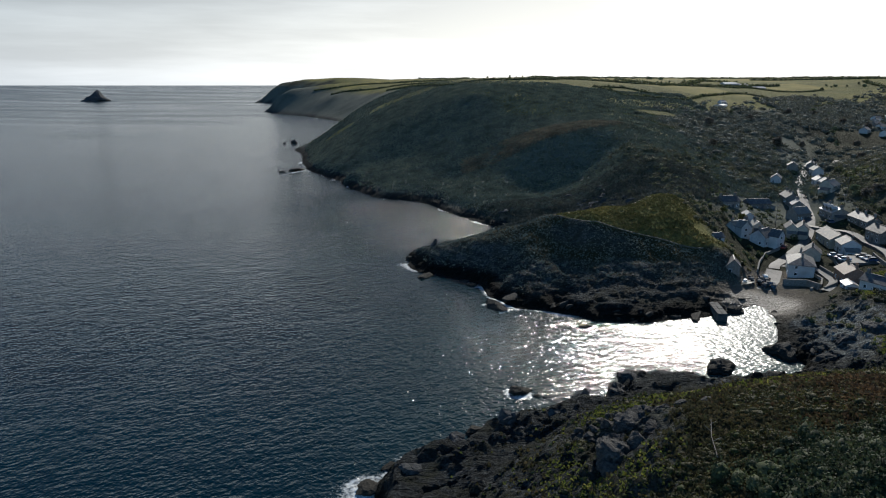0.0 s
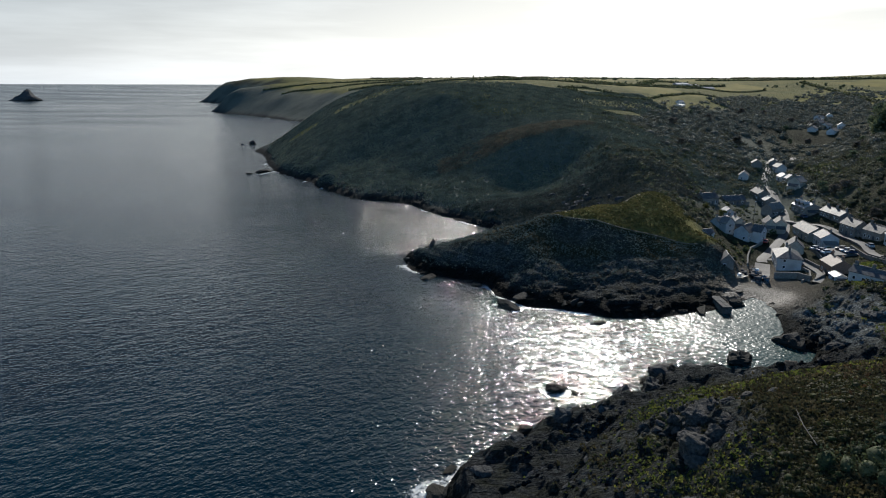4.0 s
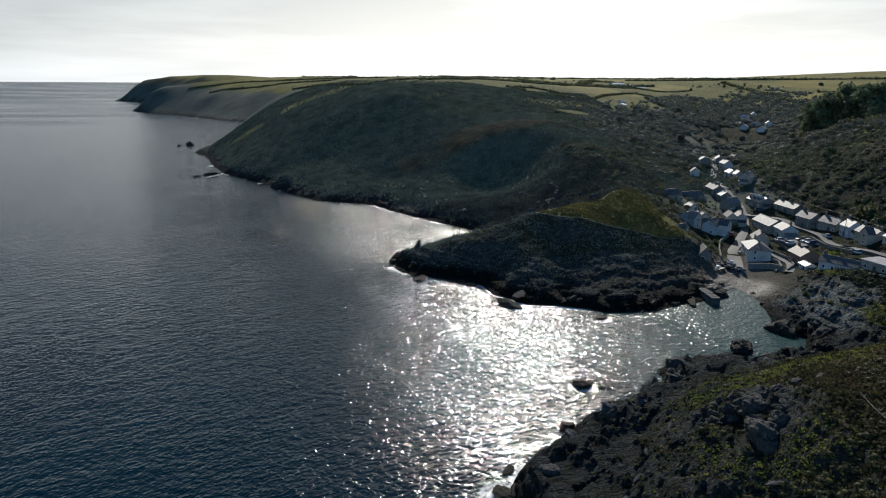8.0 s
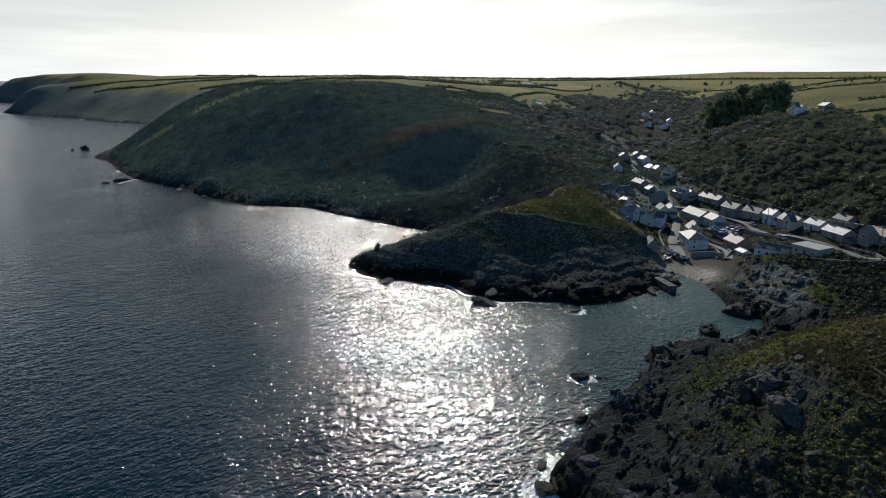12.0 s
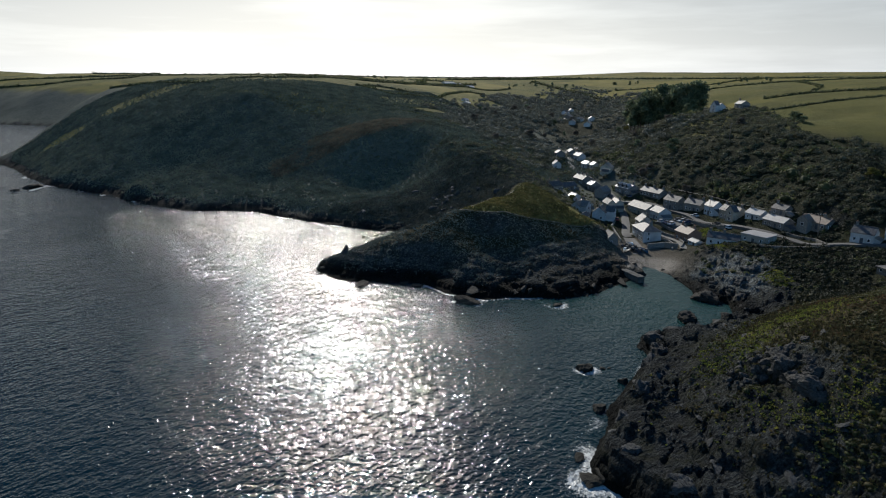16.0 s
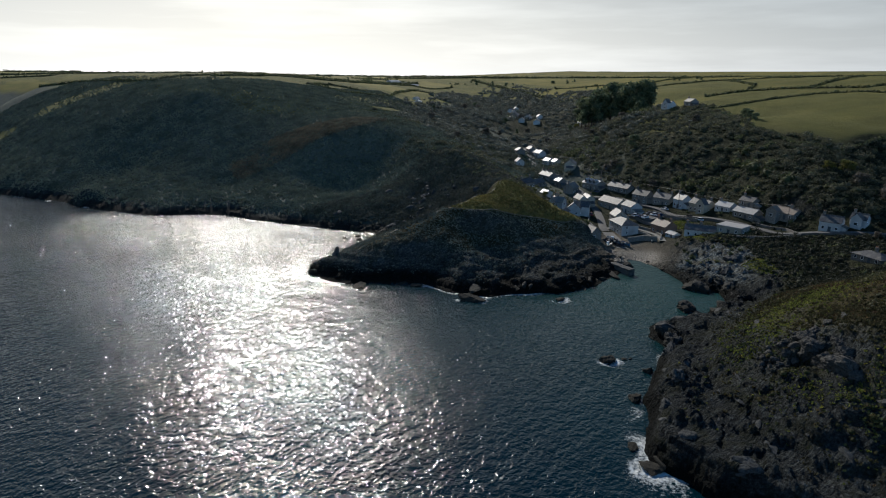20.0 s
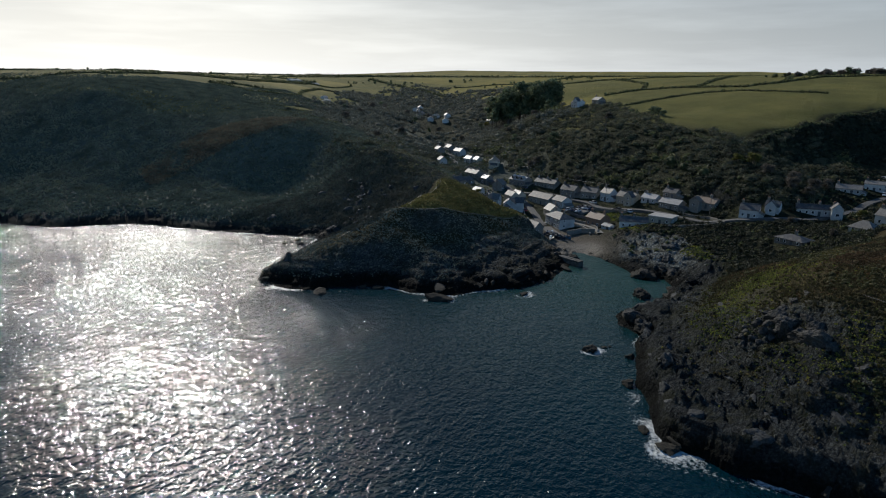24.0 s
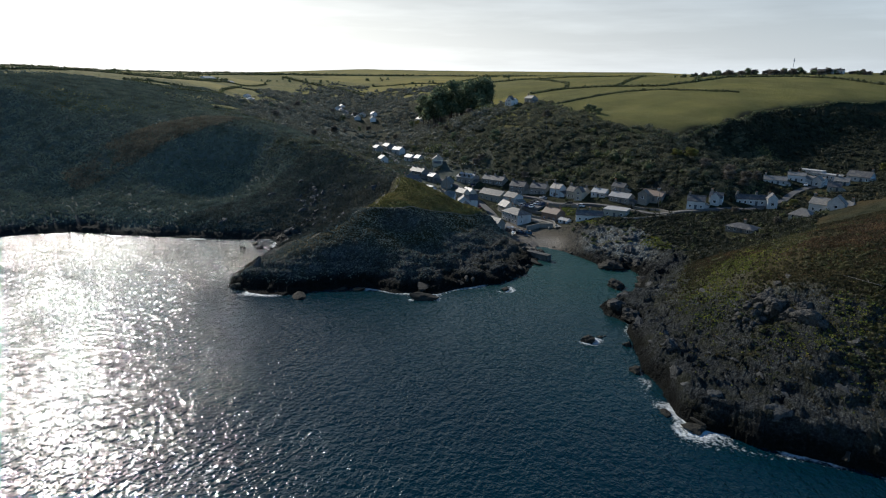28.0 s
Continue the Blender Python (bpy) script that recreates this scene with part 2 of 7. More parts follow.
# crests, slopes and valley floors as lines of spot heights
RIDGES = {
    "promontory_crest": [(-9, 237, 3), (0, 234, 6), (12, 231, 11), (25, 229, 15), (36, 228, 18.6), (41, 227, 19.6), (47, 219, 18.7), (52, 215, 18), (63, 213.5, 15.6), (75, 212, 13.2), (88, 208, 10.5)],
    "promontory_back": [(76, 234, 21.6), (85, 246, 24), (92, 257, 22.5), (60, 235, 21), (68, 251, 14), (44, 248, 8), (58, 262, 8), (78, 276, 14), (52, 241, 14)],
    "promontory_face": [(50, 205, 10), (62, 203, 8), (74, 201, 7.4), (87, 198, 5), (62, 222, 18.8), (75, 222, 18.2), (88, 220, 16), (98, 228, 15), (44, 214, 12), (30, 206, 8), (24, 198, 4.5), (40, 192, 4.4), (56, 188, 4.4), (70, 187, 4.2), (82, 188, 3.2), (18, 216, 9)],
    "shoulder": [(111, 272, 21), (103, 306, 30), (100, 335, 33), (108, 365, 38.5), (130, 400, 41), (163, 455, 42), (172, 519, 53), (221, 532, 49)],
    "spur": [(98, 371, 38.5), (85, 376, 37.5), (72, 380, 34.5), (60, 384, 31), (46, 388, 24.5), (33, 390, 18), (5, 392, 9), (75, 371, 29), (78, 356, 20), (57, 374, 22), (57, 360, 13)],
    "spur_face": [(75, 330, 16), (50, 335, 8), (60, 300, 10), (82, 296, 18)],
    "hill_side": [(62, 425, 38), (25, 450, 36), (25, 510, 60), (80, 520, 61), (-40, 450, 12), (-30, 520, 42), (-70, 520, 22), (-75, 590, 36), (-40, 590, 52)],
    "hill_cliff": [(-30, 388, 6.5), (-9, 375, 6.5), (6, 353, 6), (15, 338, 6.5), (25, 321, 6.5), (35, 304, 7), (-64, 426, 6.5), (-82, 472, 6.5), (-97, 505, 8), (-108, 561, 10), (-121, 619, 10)],
    "hill_nose": [(-117, 682, 24), (-88, 690, 46), (-58, 700, 60), (10, 700, 69), (80, 700, 73), (-130, 640, 9)],
    "hill_top": [(10, 580, 67), (80, 600, 71.5), (150, 600, 68.5), (250, 640, 63), (200, 720, 71), (330, 760, 69), (60, 850, 69), (250, 950, 69)],
    "far_headland": [(-425, 1650, 40), (-390, 1655, 58), (-305, 1650, 68), (-200, 1580, 70), (-115, 1500, 70), (-250, 1450, 42), (-130, 1320, 52), (0, 1300, 66), (100, 1200, 69), (-690, 2580, 50), (-650, 2580, 74), (-560, 2580, 88), (-420, 2500, 90), (-250, 2350, 78), (-100, 2100, 69), (-200, 1850, 71), (-40, 2450, 72), (150, 2800, 70)],
    "valley_floor": [(101.5, 200, 2.4), (106, 207, 3.0), (106, 196, 1.9), (114, 208, 2.4), (125, 222, 3.6), (138, 240, 5), (150, 262, 7), (167, 288, 8.8), (196, 335, 13), (250, 400, 16), (320, 480, 20), (391, 567, 25), (440, 640, 33), (500, 740, 46), (570, 850, 60)],
    "valley_west": [(95, 208, 12), (106, 229, 9), (112, 246, 12), (124, 250, 7.5), (128, 275, 14), (135, 305, 18), (160, 350, 20), (138, 345, 28), (200, 410, 26), (230, 450, 28), (290, 520, 36), (330, 620, 50)],
    "valley_east": [(163, 229, 8), (168, 248, 10), (170, 266, 11.6), (184, 298, 15), (158, 205, 8.6), (154, 190, 10.5), (156, 154, 13.3), (178, 228, 16), (184, 248, 19), (230, 340, 24), (300, 400, 26), (360, 450, 32), (136, 195, 5.2), (140, 212, 6.3)],
    "scrub_bank": [(200, 219, 33), (177, 164, 27), (193, 180, 33), (170, 144, 26), (172, 136, 26), (215, 250, 38), (222, 205, 43), (190, 200, 26)],
    "upper_field": [(242, 224, 48), (278, 231, 49), (293, 309, 51), (324, 367, 36), (385, 262, 61), (330, 300, 56), (300, 180, 54), (265, 160, 47), (350, 150, 59), (262, 330, 42)],
    "field_bank": [(245, 155, 44), (240, 138, 29), (266, 148, 46.5), (260, 130, 31), (302, 140, 51), (294, 121, 35), (335, 126, 54), (325, 105, 38), (371, 103, 57), (360, 83, 42), (409, 76, 58), (398, 58, 46)],
    "plateau": [(450, 160, 69), (520, 200, 75), (620, 120, 82), (450, 330, 65), (420, 420, 58), (420, 500, 48), (540, 520, 64), (620, 350, 75), (700, 620, 74), (820, 300, 80)],
    "plateau_far": [(650, 1000, 76), (900, 800, 79), (500, 1200, 78), (1200, 400, 80), (1500, 1500, 80), (800, 1800, 76), (1500, -500, 74), (300, 1800, 68), (3000, 1500, 60), (2000, 4000, 60), (4500, 4500, 40), (4500, -1000, 40)],
    "side_valley": [(142, 130, 13.5), (160, 110, 14), (195, 104, 16), (240, 95, 20), (300, 80, 30), (400, 60, 48), (235, 118, 28), (200, 128, 23), (118, 136, 9), (129, 122, 12)],
    "shore_bank": [(107, 150, 5), (112, 160, 6.5), (129, 163, 9.6), (124, 171, 8), (140, 172, 9.5), (118, 178, 5), (100, 150, 3.5), (108, 138, 7), (95, 128, 6), (122, 112, 12), (106, 100, 13), (108, 116, 8)],
    "near_hill": [(52, 77, 26.5), (44, 79, 24), (42, 65, 27), (29, 67, 21), (35, 78, 22), (51, 93, 19.5), (58, 90, 22), (30, 96, 11.5), (22, 102, 5.5), (10, 82, 8), (13, 72, 12), (22, 68, 16), (9, 66, 9), (26, 80, 15)],
    "near_hill_back": [(42, 105, 10), (60, 112, 9), (75, 105, 14), (80, 84, 24), (72, 60, 31), (100, 70, 27), (110, 45, 35), (140, 60, 30), (30, 40, 26), (60, 20, 36), (150, 10, 44), (60, -80, 45), (200, -100, 55), (400, -200, 66)],
}
COAST = np.array(COAST_FAR + COAST_PROMONTORY + COAST_NEAR, float)


def coast_distance(x, y):
    """Metres from the waterline, positive on land."""
    p = np.stack([x, y], -1)
    best, inside = np.full(len(p), 1e18), np.zeros(len(p), bool)
    for a, b in zip(COAST, np.roll(COAST, -1, axis=0)):
        ab = b - a
        t = np.clip(((p - a) @ ab) / (ab @ ab), 0, 1)
        off = p - a - t[:, None] * ab
        best = np.minimum(best, (off * off).sum(1))
        cross = (a[1] > p[:, 1]) != (b[1] > p[:, 1])
        inside ^= cross & (p[:, 0] < (b[0] - a[0]) * (p[:, 1] - a[1]) / (b[1] - a[1] + 1e-12) + a[0])
    return np.where(inside, 1, -1) * np.sqrt(best)


def kernel(d2):
    return np.sqrt(d2 + 25.0)


SPOTS = np.array([s for line in RIDGES.values() for s in line], float)
shore = []
for a, b in zip(COAST[3:-4], COAST[4:-3]):
    n = max(1, int(np.hypot(*(b - a)) / 14))
    shore += [(*(a + (b - a) * k / n), 0.0) for k in range(n)]
SPOTS = np.vstack([SPOTS, shore])
gap = SPOTS[:, None, :2] - SPOTS[None, :, :2]
weights = np.linalg.solve(np.block([[kernel((gap ** 2).sum(-1)) - 0.4 * np.eye(len(SPOTS)), np.ones((len(SPOTS), 1))],
                                    [np.ones((1, len(SPOTS))), np.zeros((1, 1))]]), np.append(SPOTS[:, 2], 0.0))


def lie(x, y):
    """The smooth height of the land."""
    out = np.full(len(x), weights[-1])
    for (sx, sy, _), w in zip(SPOTS, weights):
        out += w * kernel((x - sx) ** 2 + (y - sy) ** 2)
    return out


def terrain(x, y):
    """Height of the ground, metres from the sea, and how rocky it is (0 to 1)."""
    x, y = np.asarray(x, float).ravel(), np.asarray(y, float).ravel()
    d = coast_distance(x + 5 * fbm(x, y, 14, 4, 40), y + 5 * fbm(x, y, 14, 4, 50))
    base = lie(x, y)
    e = 1.5
    slope = np.hypot(lie(x + e, y) - lie(x - e, y), lie(x, y + e) - lie(x, y - e)) / (2 * e)
    beach = np.exp(-(((x - 103) / 11.0) ** 2 + ((y - 187) / 13.0) ** 2))
    street = np.exp(-(((x - 142) / 26) ** 4 + ((y - 225) / 62) ** 4))
    promontory = np.exp(-(((x - 40) / 58) ** 6 + ((y - 215) / 46) ** 6))
    hillside = smooth(262, 290, y)
    reach = 34 - np.maximum(13 * promontory, 20 * hillside)
    west = smooth(116, 100, y) * smooth(48, 28, x)
    reach = reach + 14 * west - 9 * smooth(86, 94, y) * smooth(130, 120, y)
    rock = np.clip(smooth(1.0, 0.24, (d + 10 * fbm(x, y, 18, 3, 61)) / reach) * smooth(19, 9, base - 5 * west + 6 * fbm(x, y, 15, 3, 62)) + 0.9 * smooth(0.55, 0.9, slope) * smooth(150, 60, d) * (1 - np.maximum(0.3 * promontory, 0.9 * hillside)), 0, 1)
    rock = rock * (1 - np.clip(1.4 * beach, 0, 1)) * (1 - street)
    rock = np.clip(rock + 0.9 * smooth(0.08, 0.25, fbm(x, y, 24, 3, 7)) * np.exp(-((x - 24) ** 2 + (y - 84) ** 2) / 18.0 ** 2), 0, 1)
    slabs = np.exp(-(((x - 109) / 15) ** 4 + ((y - 157) / 21) ** 4)) * smooth(9.5, 7.5, base + 2 * fbm(x, y, 9, 3, 63))
    rock = np.maximum(rock, slabs * (1 - np.clip(1.3 * beach, 0, 1)))
    rock = np.maximum(rock, promontory * smooth(8.5, 6, base + 4 * fbm(x, y, 12, 3, 64)) * smooth(214, 206, y) * smooth(104, 94, x))
    far = smooth(900, 400, np.hypot(x, y))
    # bedded rock: ledges that strike across the slope, broken by joints
    u, v = x * 0.82 + y * 0.57, -x * 0.57 + y * 0.82
    u, v = u + 5 * fbm(x, y, 12, 3, 71), v + 5 * fbm(x, y, 12, 3, 72)
    beds = 3.4 * ridged(u * 0.4, v, 6, 5, 11) + 4.2 * ridged(u, v * 0.7, 17, 4, 12) + 1.4 * fbm(u, v, 2.2, 3, 13)
    big, crack = blocks(u * 0.45, v, 3.4, 101)
    small, _ = blocks(u * 0.45, v, 1.25, 111)
    beds = (1 + 0.15 * smooth(140, 120, y)) * (0.75 * beds + 0.5 * big + 0.3 * small - 0.25 * smooth(0.14, 0.0, crack))
    step = 1.5 + 0.8 * vnoise(x / 20, y / 20, 14)
    soft = 2.0 * fbm(x, y, 30, 4, 21) + (1.0 * fbm(x, y, 7, 4, 22)) * far
    near_shore = smooth(0, 8, d)
    sandy = np.clip(1.6 * beach, 0, 1)
    steep = smooth(140, 118, y)
    z = np.maximum(base, np.minimum((0.42 + 0.5 * steep + 0.6 * west) * np.maximum(d, 0), 2.4 + 1.4 * steep + 1.6 * west) * (1 - sandy))
    crag = z + beds * (0.6 + 0.4 * near_shore)
    ledge = (np.floor(crag / step) + smooth(0.55, 1.0, crag / step - np.floor(crag / step))) * step
    crag = 0.5 * crag + 0.5 * ledge
    built = np.exp(-(((x - 140) / 26) ** 4 + ((y - 225) / 60) ** 4))
    z = z + rock * (crag - z) * (1 - sandy) + (1 - rock) * soft * (1 - sandy) * smooth(2, 14, d) * 0.7 * (1 - 0.85 * built)
    # gullies run down the promontory's seaward face
    brow = np.interp(x, [-10, 12, 41, 47, 52, 63, 75, 88, 100], [238, 231, 227, 219, 216, 214.5, 213, 209, 207])
    gu, gv = 0.9 * x + 0.43 * y, -0.43 * x + 0.9 * y
    gully = ridged(gu + 4 * fbm(x, y, 14, 3, 73), gv * 0.3, 11, 3, 74)
    z = z + promontory * smooth(0, 5, brow - y) * smooth(1, 5, d) * (2.6 * gully + 1.2 * fbm(x, y, 5, 3, 75))
    z = z - 3.4 * np.exp(-(((x - 24.6) / 2.4) ** 2 + ((y - 85.0) / 1.9) ** 2) ** 1.5)      # the dark hollow beside the boulders
    z = np.where(d > 0, np.maximum(z, 0.04 + 0.05 * d), np.maximum(-0.5 * np.maximum(-d, 0) ** 0.9 - 0.1, -9))
    return z, d, rock, slope


# fine steps over the coves and the village, coarser outwards
def steps(lo, hi, fine, start, end, grow):
    mid = list(np.arange(lo, hi + fine / 2, fine))
    for side, stop in ((-1, start), (1, end)):
        s, p, out = fine, mid[0] if side < 0 else mid[-1], []
        while (p > stop) if side < 0 else (p < stop):
            s = min(s * grow, 160.0)
            p += side * s
            out.append(p)
        mid = out[::-1] + mid if side < 0 else mid + out
    return np.array(mid)


gx = steps(-16, 112, 0.5, -860, 4700, 1.02)
gy = steps(54, 240, 0.5, -700, 4700, 1.016)
GX, GY = np.meshgrid(gx, gy)
GZ, GD, GROCK, GSLOPE = (a.reshape(GX.shape) for a in terrain(GX, GY))


def ground_at(x, y):
    """Height of the built sheet at one place."""
    i, j = np.clip(np.searchsorted(gx, x) - 1, 0, len(gx) - 2), np.clip(np.searchsorted(gy, y) - 1, 0, len(gy) - 2)
    fx, fy = (x - gx[i]) / (gx[i + 1] - gx[i]), (y - gy[j]) / (gy[j + 1] - gy[j])
    return (GZ[j, i] * (1 - fx) + GZ[j, i + 1] * fx) * (1 - fy) + (GZ[j + 1, i] * (1 - fx) + GZ[j + 1, i + 1] * fx) * fy

# ---- materials: helpers ----
def material(name, build, rough=0.8, spec=0.3):
    m = bpy.data.materials.new(name)
    m.use_nodes = True
    nt = m.node_tree
    b = nt.nodes["Principled BSDF"]
    b.inputs["Roughness"].default_value = rough
    b.inputs["Specular IOR Level"].default_value = spec
    build(nt, b)
    return m


def noise_node(nt, size, detail=4.0, rough=0.55, vec=None):
    if vec is None:
        vec = nt.nodes.new("ShaderNodeNewGeometry").outputs["Position"]
    n = nt.nodes.new("ShaderNodeTexNoise")
    n.inputs["Scale"].default_value, n.inputs["Detail"].default_value, n.inputs["Roughness"].default_value = 1.0 / size, detail, rough
    nt.links.new(vec, n.inputs["Vector"])
    return n.outputs["Fac"]


def ramp(nt, fac, stops):
    r = nt.nodes.new("ShaderNodeValToRGB")
    while len(r.color_ramp.elements) < len(stops):
        r.color_ramp.elements.new(0.5)
    for e, (p, c) in zip(r.color_ramp.elements, stops):
        e.position, e.color = p, (*c, 1.0)
    nt.links.new(fac, r.inputs["Fac"])
    return r.outputs["Color"]


def mix(nt, fac, a, b, mode="MIX"):
    m = nt.nodes.new("ShaderNodeMix")
    m.data_type, m.blend_type = "RGBA", mode
    for socket, v in ((m.inputs["Factor"], fac), (m.inputs["A"], a), (m.inputs["B"], b)):
        if isinstance(v, (int, float)):
            socket.default_value = v
        elif isinstance(v, tuple):
            socket.default_value = (*v, 1.0)
        else:
            nt.links.new(v, socket)
    return m.outputs["Result"]


def bump(nt, b, height, distance, strength=1.0):
    n = nt.nodes.new("ShaderNodeBump")
    if isinstance(strength, (int, float)):
        n.inputs["Strength"].default_value = strength
    else:
        nt.links.new(strength, n.inputs["Strength"])
    n.inputs["Distance"].default_value = distance
    nt.links.new(height, n.inputs["Height"])
    nt.links.new(n.outputs["Normal"], b.inputs["Normal"])


def attribute(nt, name):
    a = nt.nodes.new("ShaderNodeAttribute")
    a.attribute_name = name
    s = nt.nodes.new("ShaderNodeSeparateColor")
    nt.links.new(a.outputs["Color"], s.inputs["Color"])
    return s.outputs


def ground_build(nt, b):
    cover = attribute(nt, "cover")      # rock, field grass, beach
    tint = attribute(nt, "tint")        # field shade and heath, bracken and paled rock, wet and darkened rock
    n1, n2, n3 = noise_node(nt, 3.0, 6), noise_node(nt, 0.6, 5), noise_node(nt, 22.0, 4)
    scrub = ramp(nt, n1, [(0.3, (0.012, 0.015, 0.009)), (0.5, (0.027, 0.03, 0.016)), (0.62, (0.038, 0.04, 0.024)), (0.75, (0.03, 0.037, 0.016))])
    bracken = ramp(nt, n2, [(0.3, (0.04, 0.03, 0.014)), (0.7, (0.09, 0.068, 0.03))])
    scrub = mix(nt, tint["Green"], scrub, bracken)
    # far heath ground has a lifted colour in place of distance haze
    scrub = mix(nt, tint["Red"], scrub, ramp(nt, n1, [(0.3, (0.075, 0.085, 0.07)), (0.55, (0.095, 0.105, 0.085)), (0.75, (0.12, 0.12, 0.095))]))
    grass = ramp(nt, n3, [(0.35, (0.099, 0.099, 0.035)), (0.65, (0.138, 0.126, 0.046))])
    grass = mix(nt, 0.35, grass, ramp(nt, n2, [(0.3, (0.054, 0.067, 0.017)), (0.7, (0.14, 0.134, 0.045))]))
    straw = ramp(nt, n3, [(0.3, (0.125, 0.12, 0.028)), (0.7, (0.175, 0.145, 0.04))])
    grass = mix(nt, tint["Red"], grass, straw)
    stone = mix(nt, 0.4, ramp(nt, noise_node(nt, 0.5, 6, 0.65), [(0.35, (0.01, 0.011, 0.0115)), (0.5, (0.03, 0.031, 0.0315)), (0.68, (0.09, 0.09, 0.087))]),
                ramp(nt, noise_node(nt, 4.5, 7, 0.6), [(0.3, (0.009, 0.0095, 0.01)), (0.5, (0.02, 0.021, 0.0215)), (0.72, (0.048, 0.048, 0.046))]))
    stone = mix(nt, tint["Green"], stone, mix(nt, 1.0, stone, (5.0, 4.95, 4.75), "MULTIPLY"))      # pale slabs over the beach; promontory rock paled for haze
    lie_map = nt.nodes.new("ShaderNodeMapping")      # beds dip seawards, joints cut across them
    lie_map.inputs["Rotation"].default_value = (radians(28), radians(12), radians(-35))
    lie_map.inputs["Scale"].default_value = (0.3, 1.6, 1.6)
    nt.links.new(nt.nodes.new("ShaderNodeNewGeometry").outputs["Position"], lie_map.inputs["Vector"])
    beds = noise_node(nt, 1.1, 7, 0.7, lie_map.outputs["Vector"])
    cells = nt.nodes.new("ShaderNodeTexVoronoi")
    cells.feature = "DISTANCE_TO_EDGE"
    cells.inputs["Scale"].default_value = 0.32
    nt.links.new(lie_map.outputs["Vector"], cells.inputs["Vector"])
    joints = nt.nodes.new("ShaderNodeMapRange")
    joints.inputs["From Max"].default_value = 0.09
    joints.inputs["To Min"].default_value = 0.0
    nt.links.new(cells.outputs["Distance"], joints.inputs["Value"])
    stone = mix(nt, 1.0, stone, ramp(nt, beds, [(0.34, (0.4, 0.4, 0.41)), (0.5, (0.95, 0.95, 0.94)), (0.66, (1.7, 1.68, 1.62))]), "MULTIPLY")
    stone = mix(nt, 1.0, stone, ramp(nt, joints.outputs["Result"], [(0.0, (0.78, 0.78, 0.78)), (0.5, (1.0, 1.0, 1.0))]), "MULTIPLY")
    stone = mix(nt, 1.0, stone, (1.18, 1.3, 1.36), "MULTIPLY")
    moss = nt.nodes.new("ShaderNodeMapRange")
    moss.inputs["From Min"].default_value, moss.inputs["From Max"].default_value, moss.inputs["To Max"].default_value = 0.48, 0.62, 0.6
    nt.links.new(noise_node(nt, 5.0, 6, 0.65), moss.inputs["Value"])
    stone = mix(nt, moss.outputs["Result"], stone, scrub)
    stone = mix(nt, tint["Blue"], stone, mix(nt, 1.0, stone, (0.24, 0.245, 0.235), "MULTIPLY"))
    sand = ramp(nt, n2, [(0.3, (0.09, 0.078, 0.06)), (0.7, (0.145, 0.127, 0.1))])
    col = mix(nt, cover["Green"], scrub, grass)
    drift = ramp(nt, noise_node(nt, 55.0, 5, 0.6), [(0.32, (0.72, 0.75, 0.74)), (0.5, (1.0, 1.0, 1.0)), (0.68, (1.22, 1.17, 1.08))])
    col = mix(nt, 1.0, col, drift, "MULTIPLY")
    col = mix(nt, cover["Red"], col, stone)
    col = mix(nt, cover["Blue"], col, sand)
    nt.links.new(col, b.inputs["Base Color"])
    damp = nt.nodes.new("ShaderNodeMath")
    damp.operation = "MULTIPLY"
    nt.links.new(cover["Blue"], damp.inputs[0])
    nt.links.new(tint["Blue"], damp.inputs[1])
    gloss = nt.nodes.new("ShaderNodeMapRange")
    gloss.inputs["To Min"].default_value, gloss.inputs["To Max"].default_value = 0.95, 0.5
    nt.links.new(damp.outputs["Value"], gloss.inputs["Value"])
    nt.links.new(gloss.outputs["Result"], b.inputs["Roughness"])
    shine = nt.nodes.new("ShaderNodeMapRange")
    shine.inputs["To Min"].default_value, shine.inputs["To Max"].default_value = 0.06, 0.25
    nt.links.new(damp.outputs["Value"], shine.inputs["Value"])
    nt.links.new(shine.outputs["Result"], b.inputs["Specular IOR Level"])
    low = nt.nodes.new("ShaderNodeMapRange")       # heath and pasture lie smoother than rock and scrub
    low.inputs["To Min"].default_value, low.inputs["To Max"].default_value = 1.0, 0.2
    nt.links.new(tint["Red"], low.inputs["Value"])
    rock_relief = mix(nt, 0.45, beds, noise_node(nt, 0.55, 8, 0.7), "ADD")
    rock_relief = mix(nt, 0.2, rock_relief, joints.outputs["Result"], "ADD")
    rock_relief = mix(nt, 1.0, rock_relief, (2.4, 2.4, 2.4), "MULTIPLY")
    relief = mix(nt, cover["Red"], noise_node(nt, 0.9, 9, 0.75), rock_relief)
    bump(nt, b, relief, 1.0, low.outputs["Result"])


mat_ground = material("ground", ground_build, 0.95, 0.06)


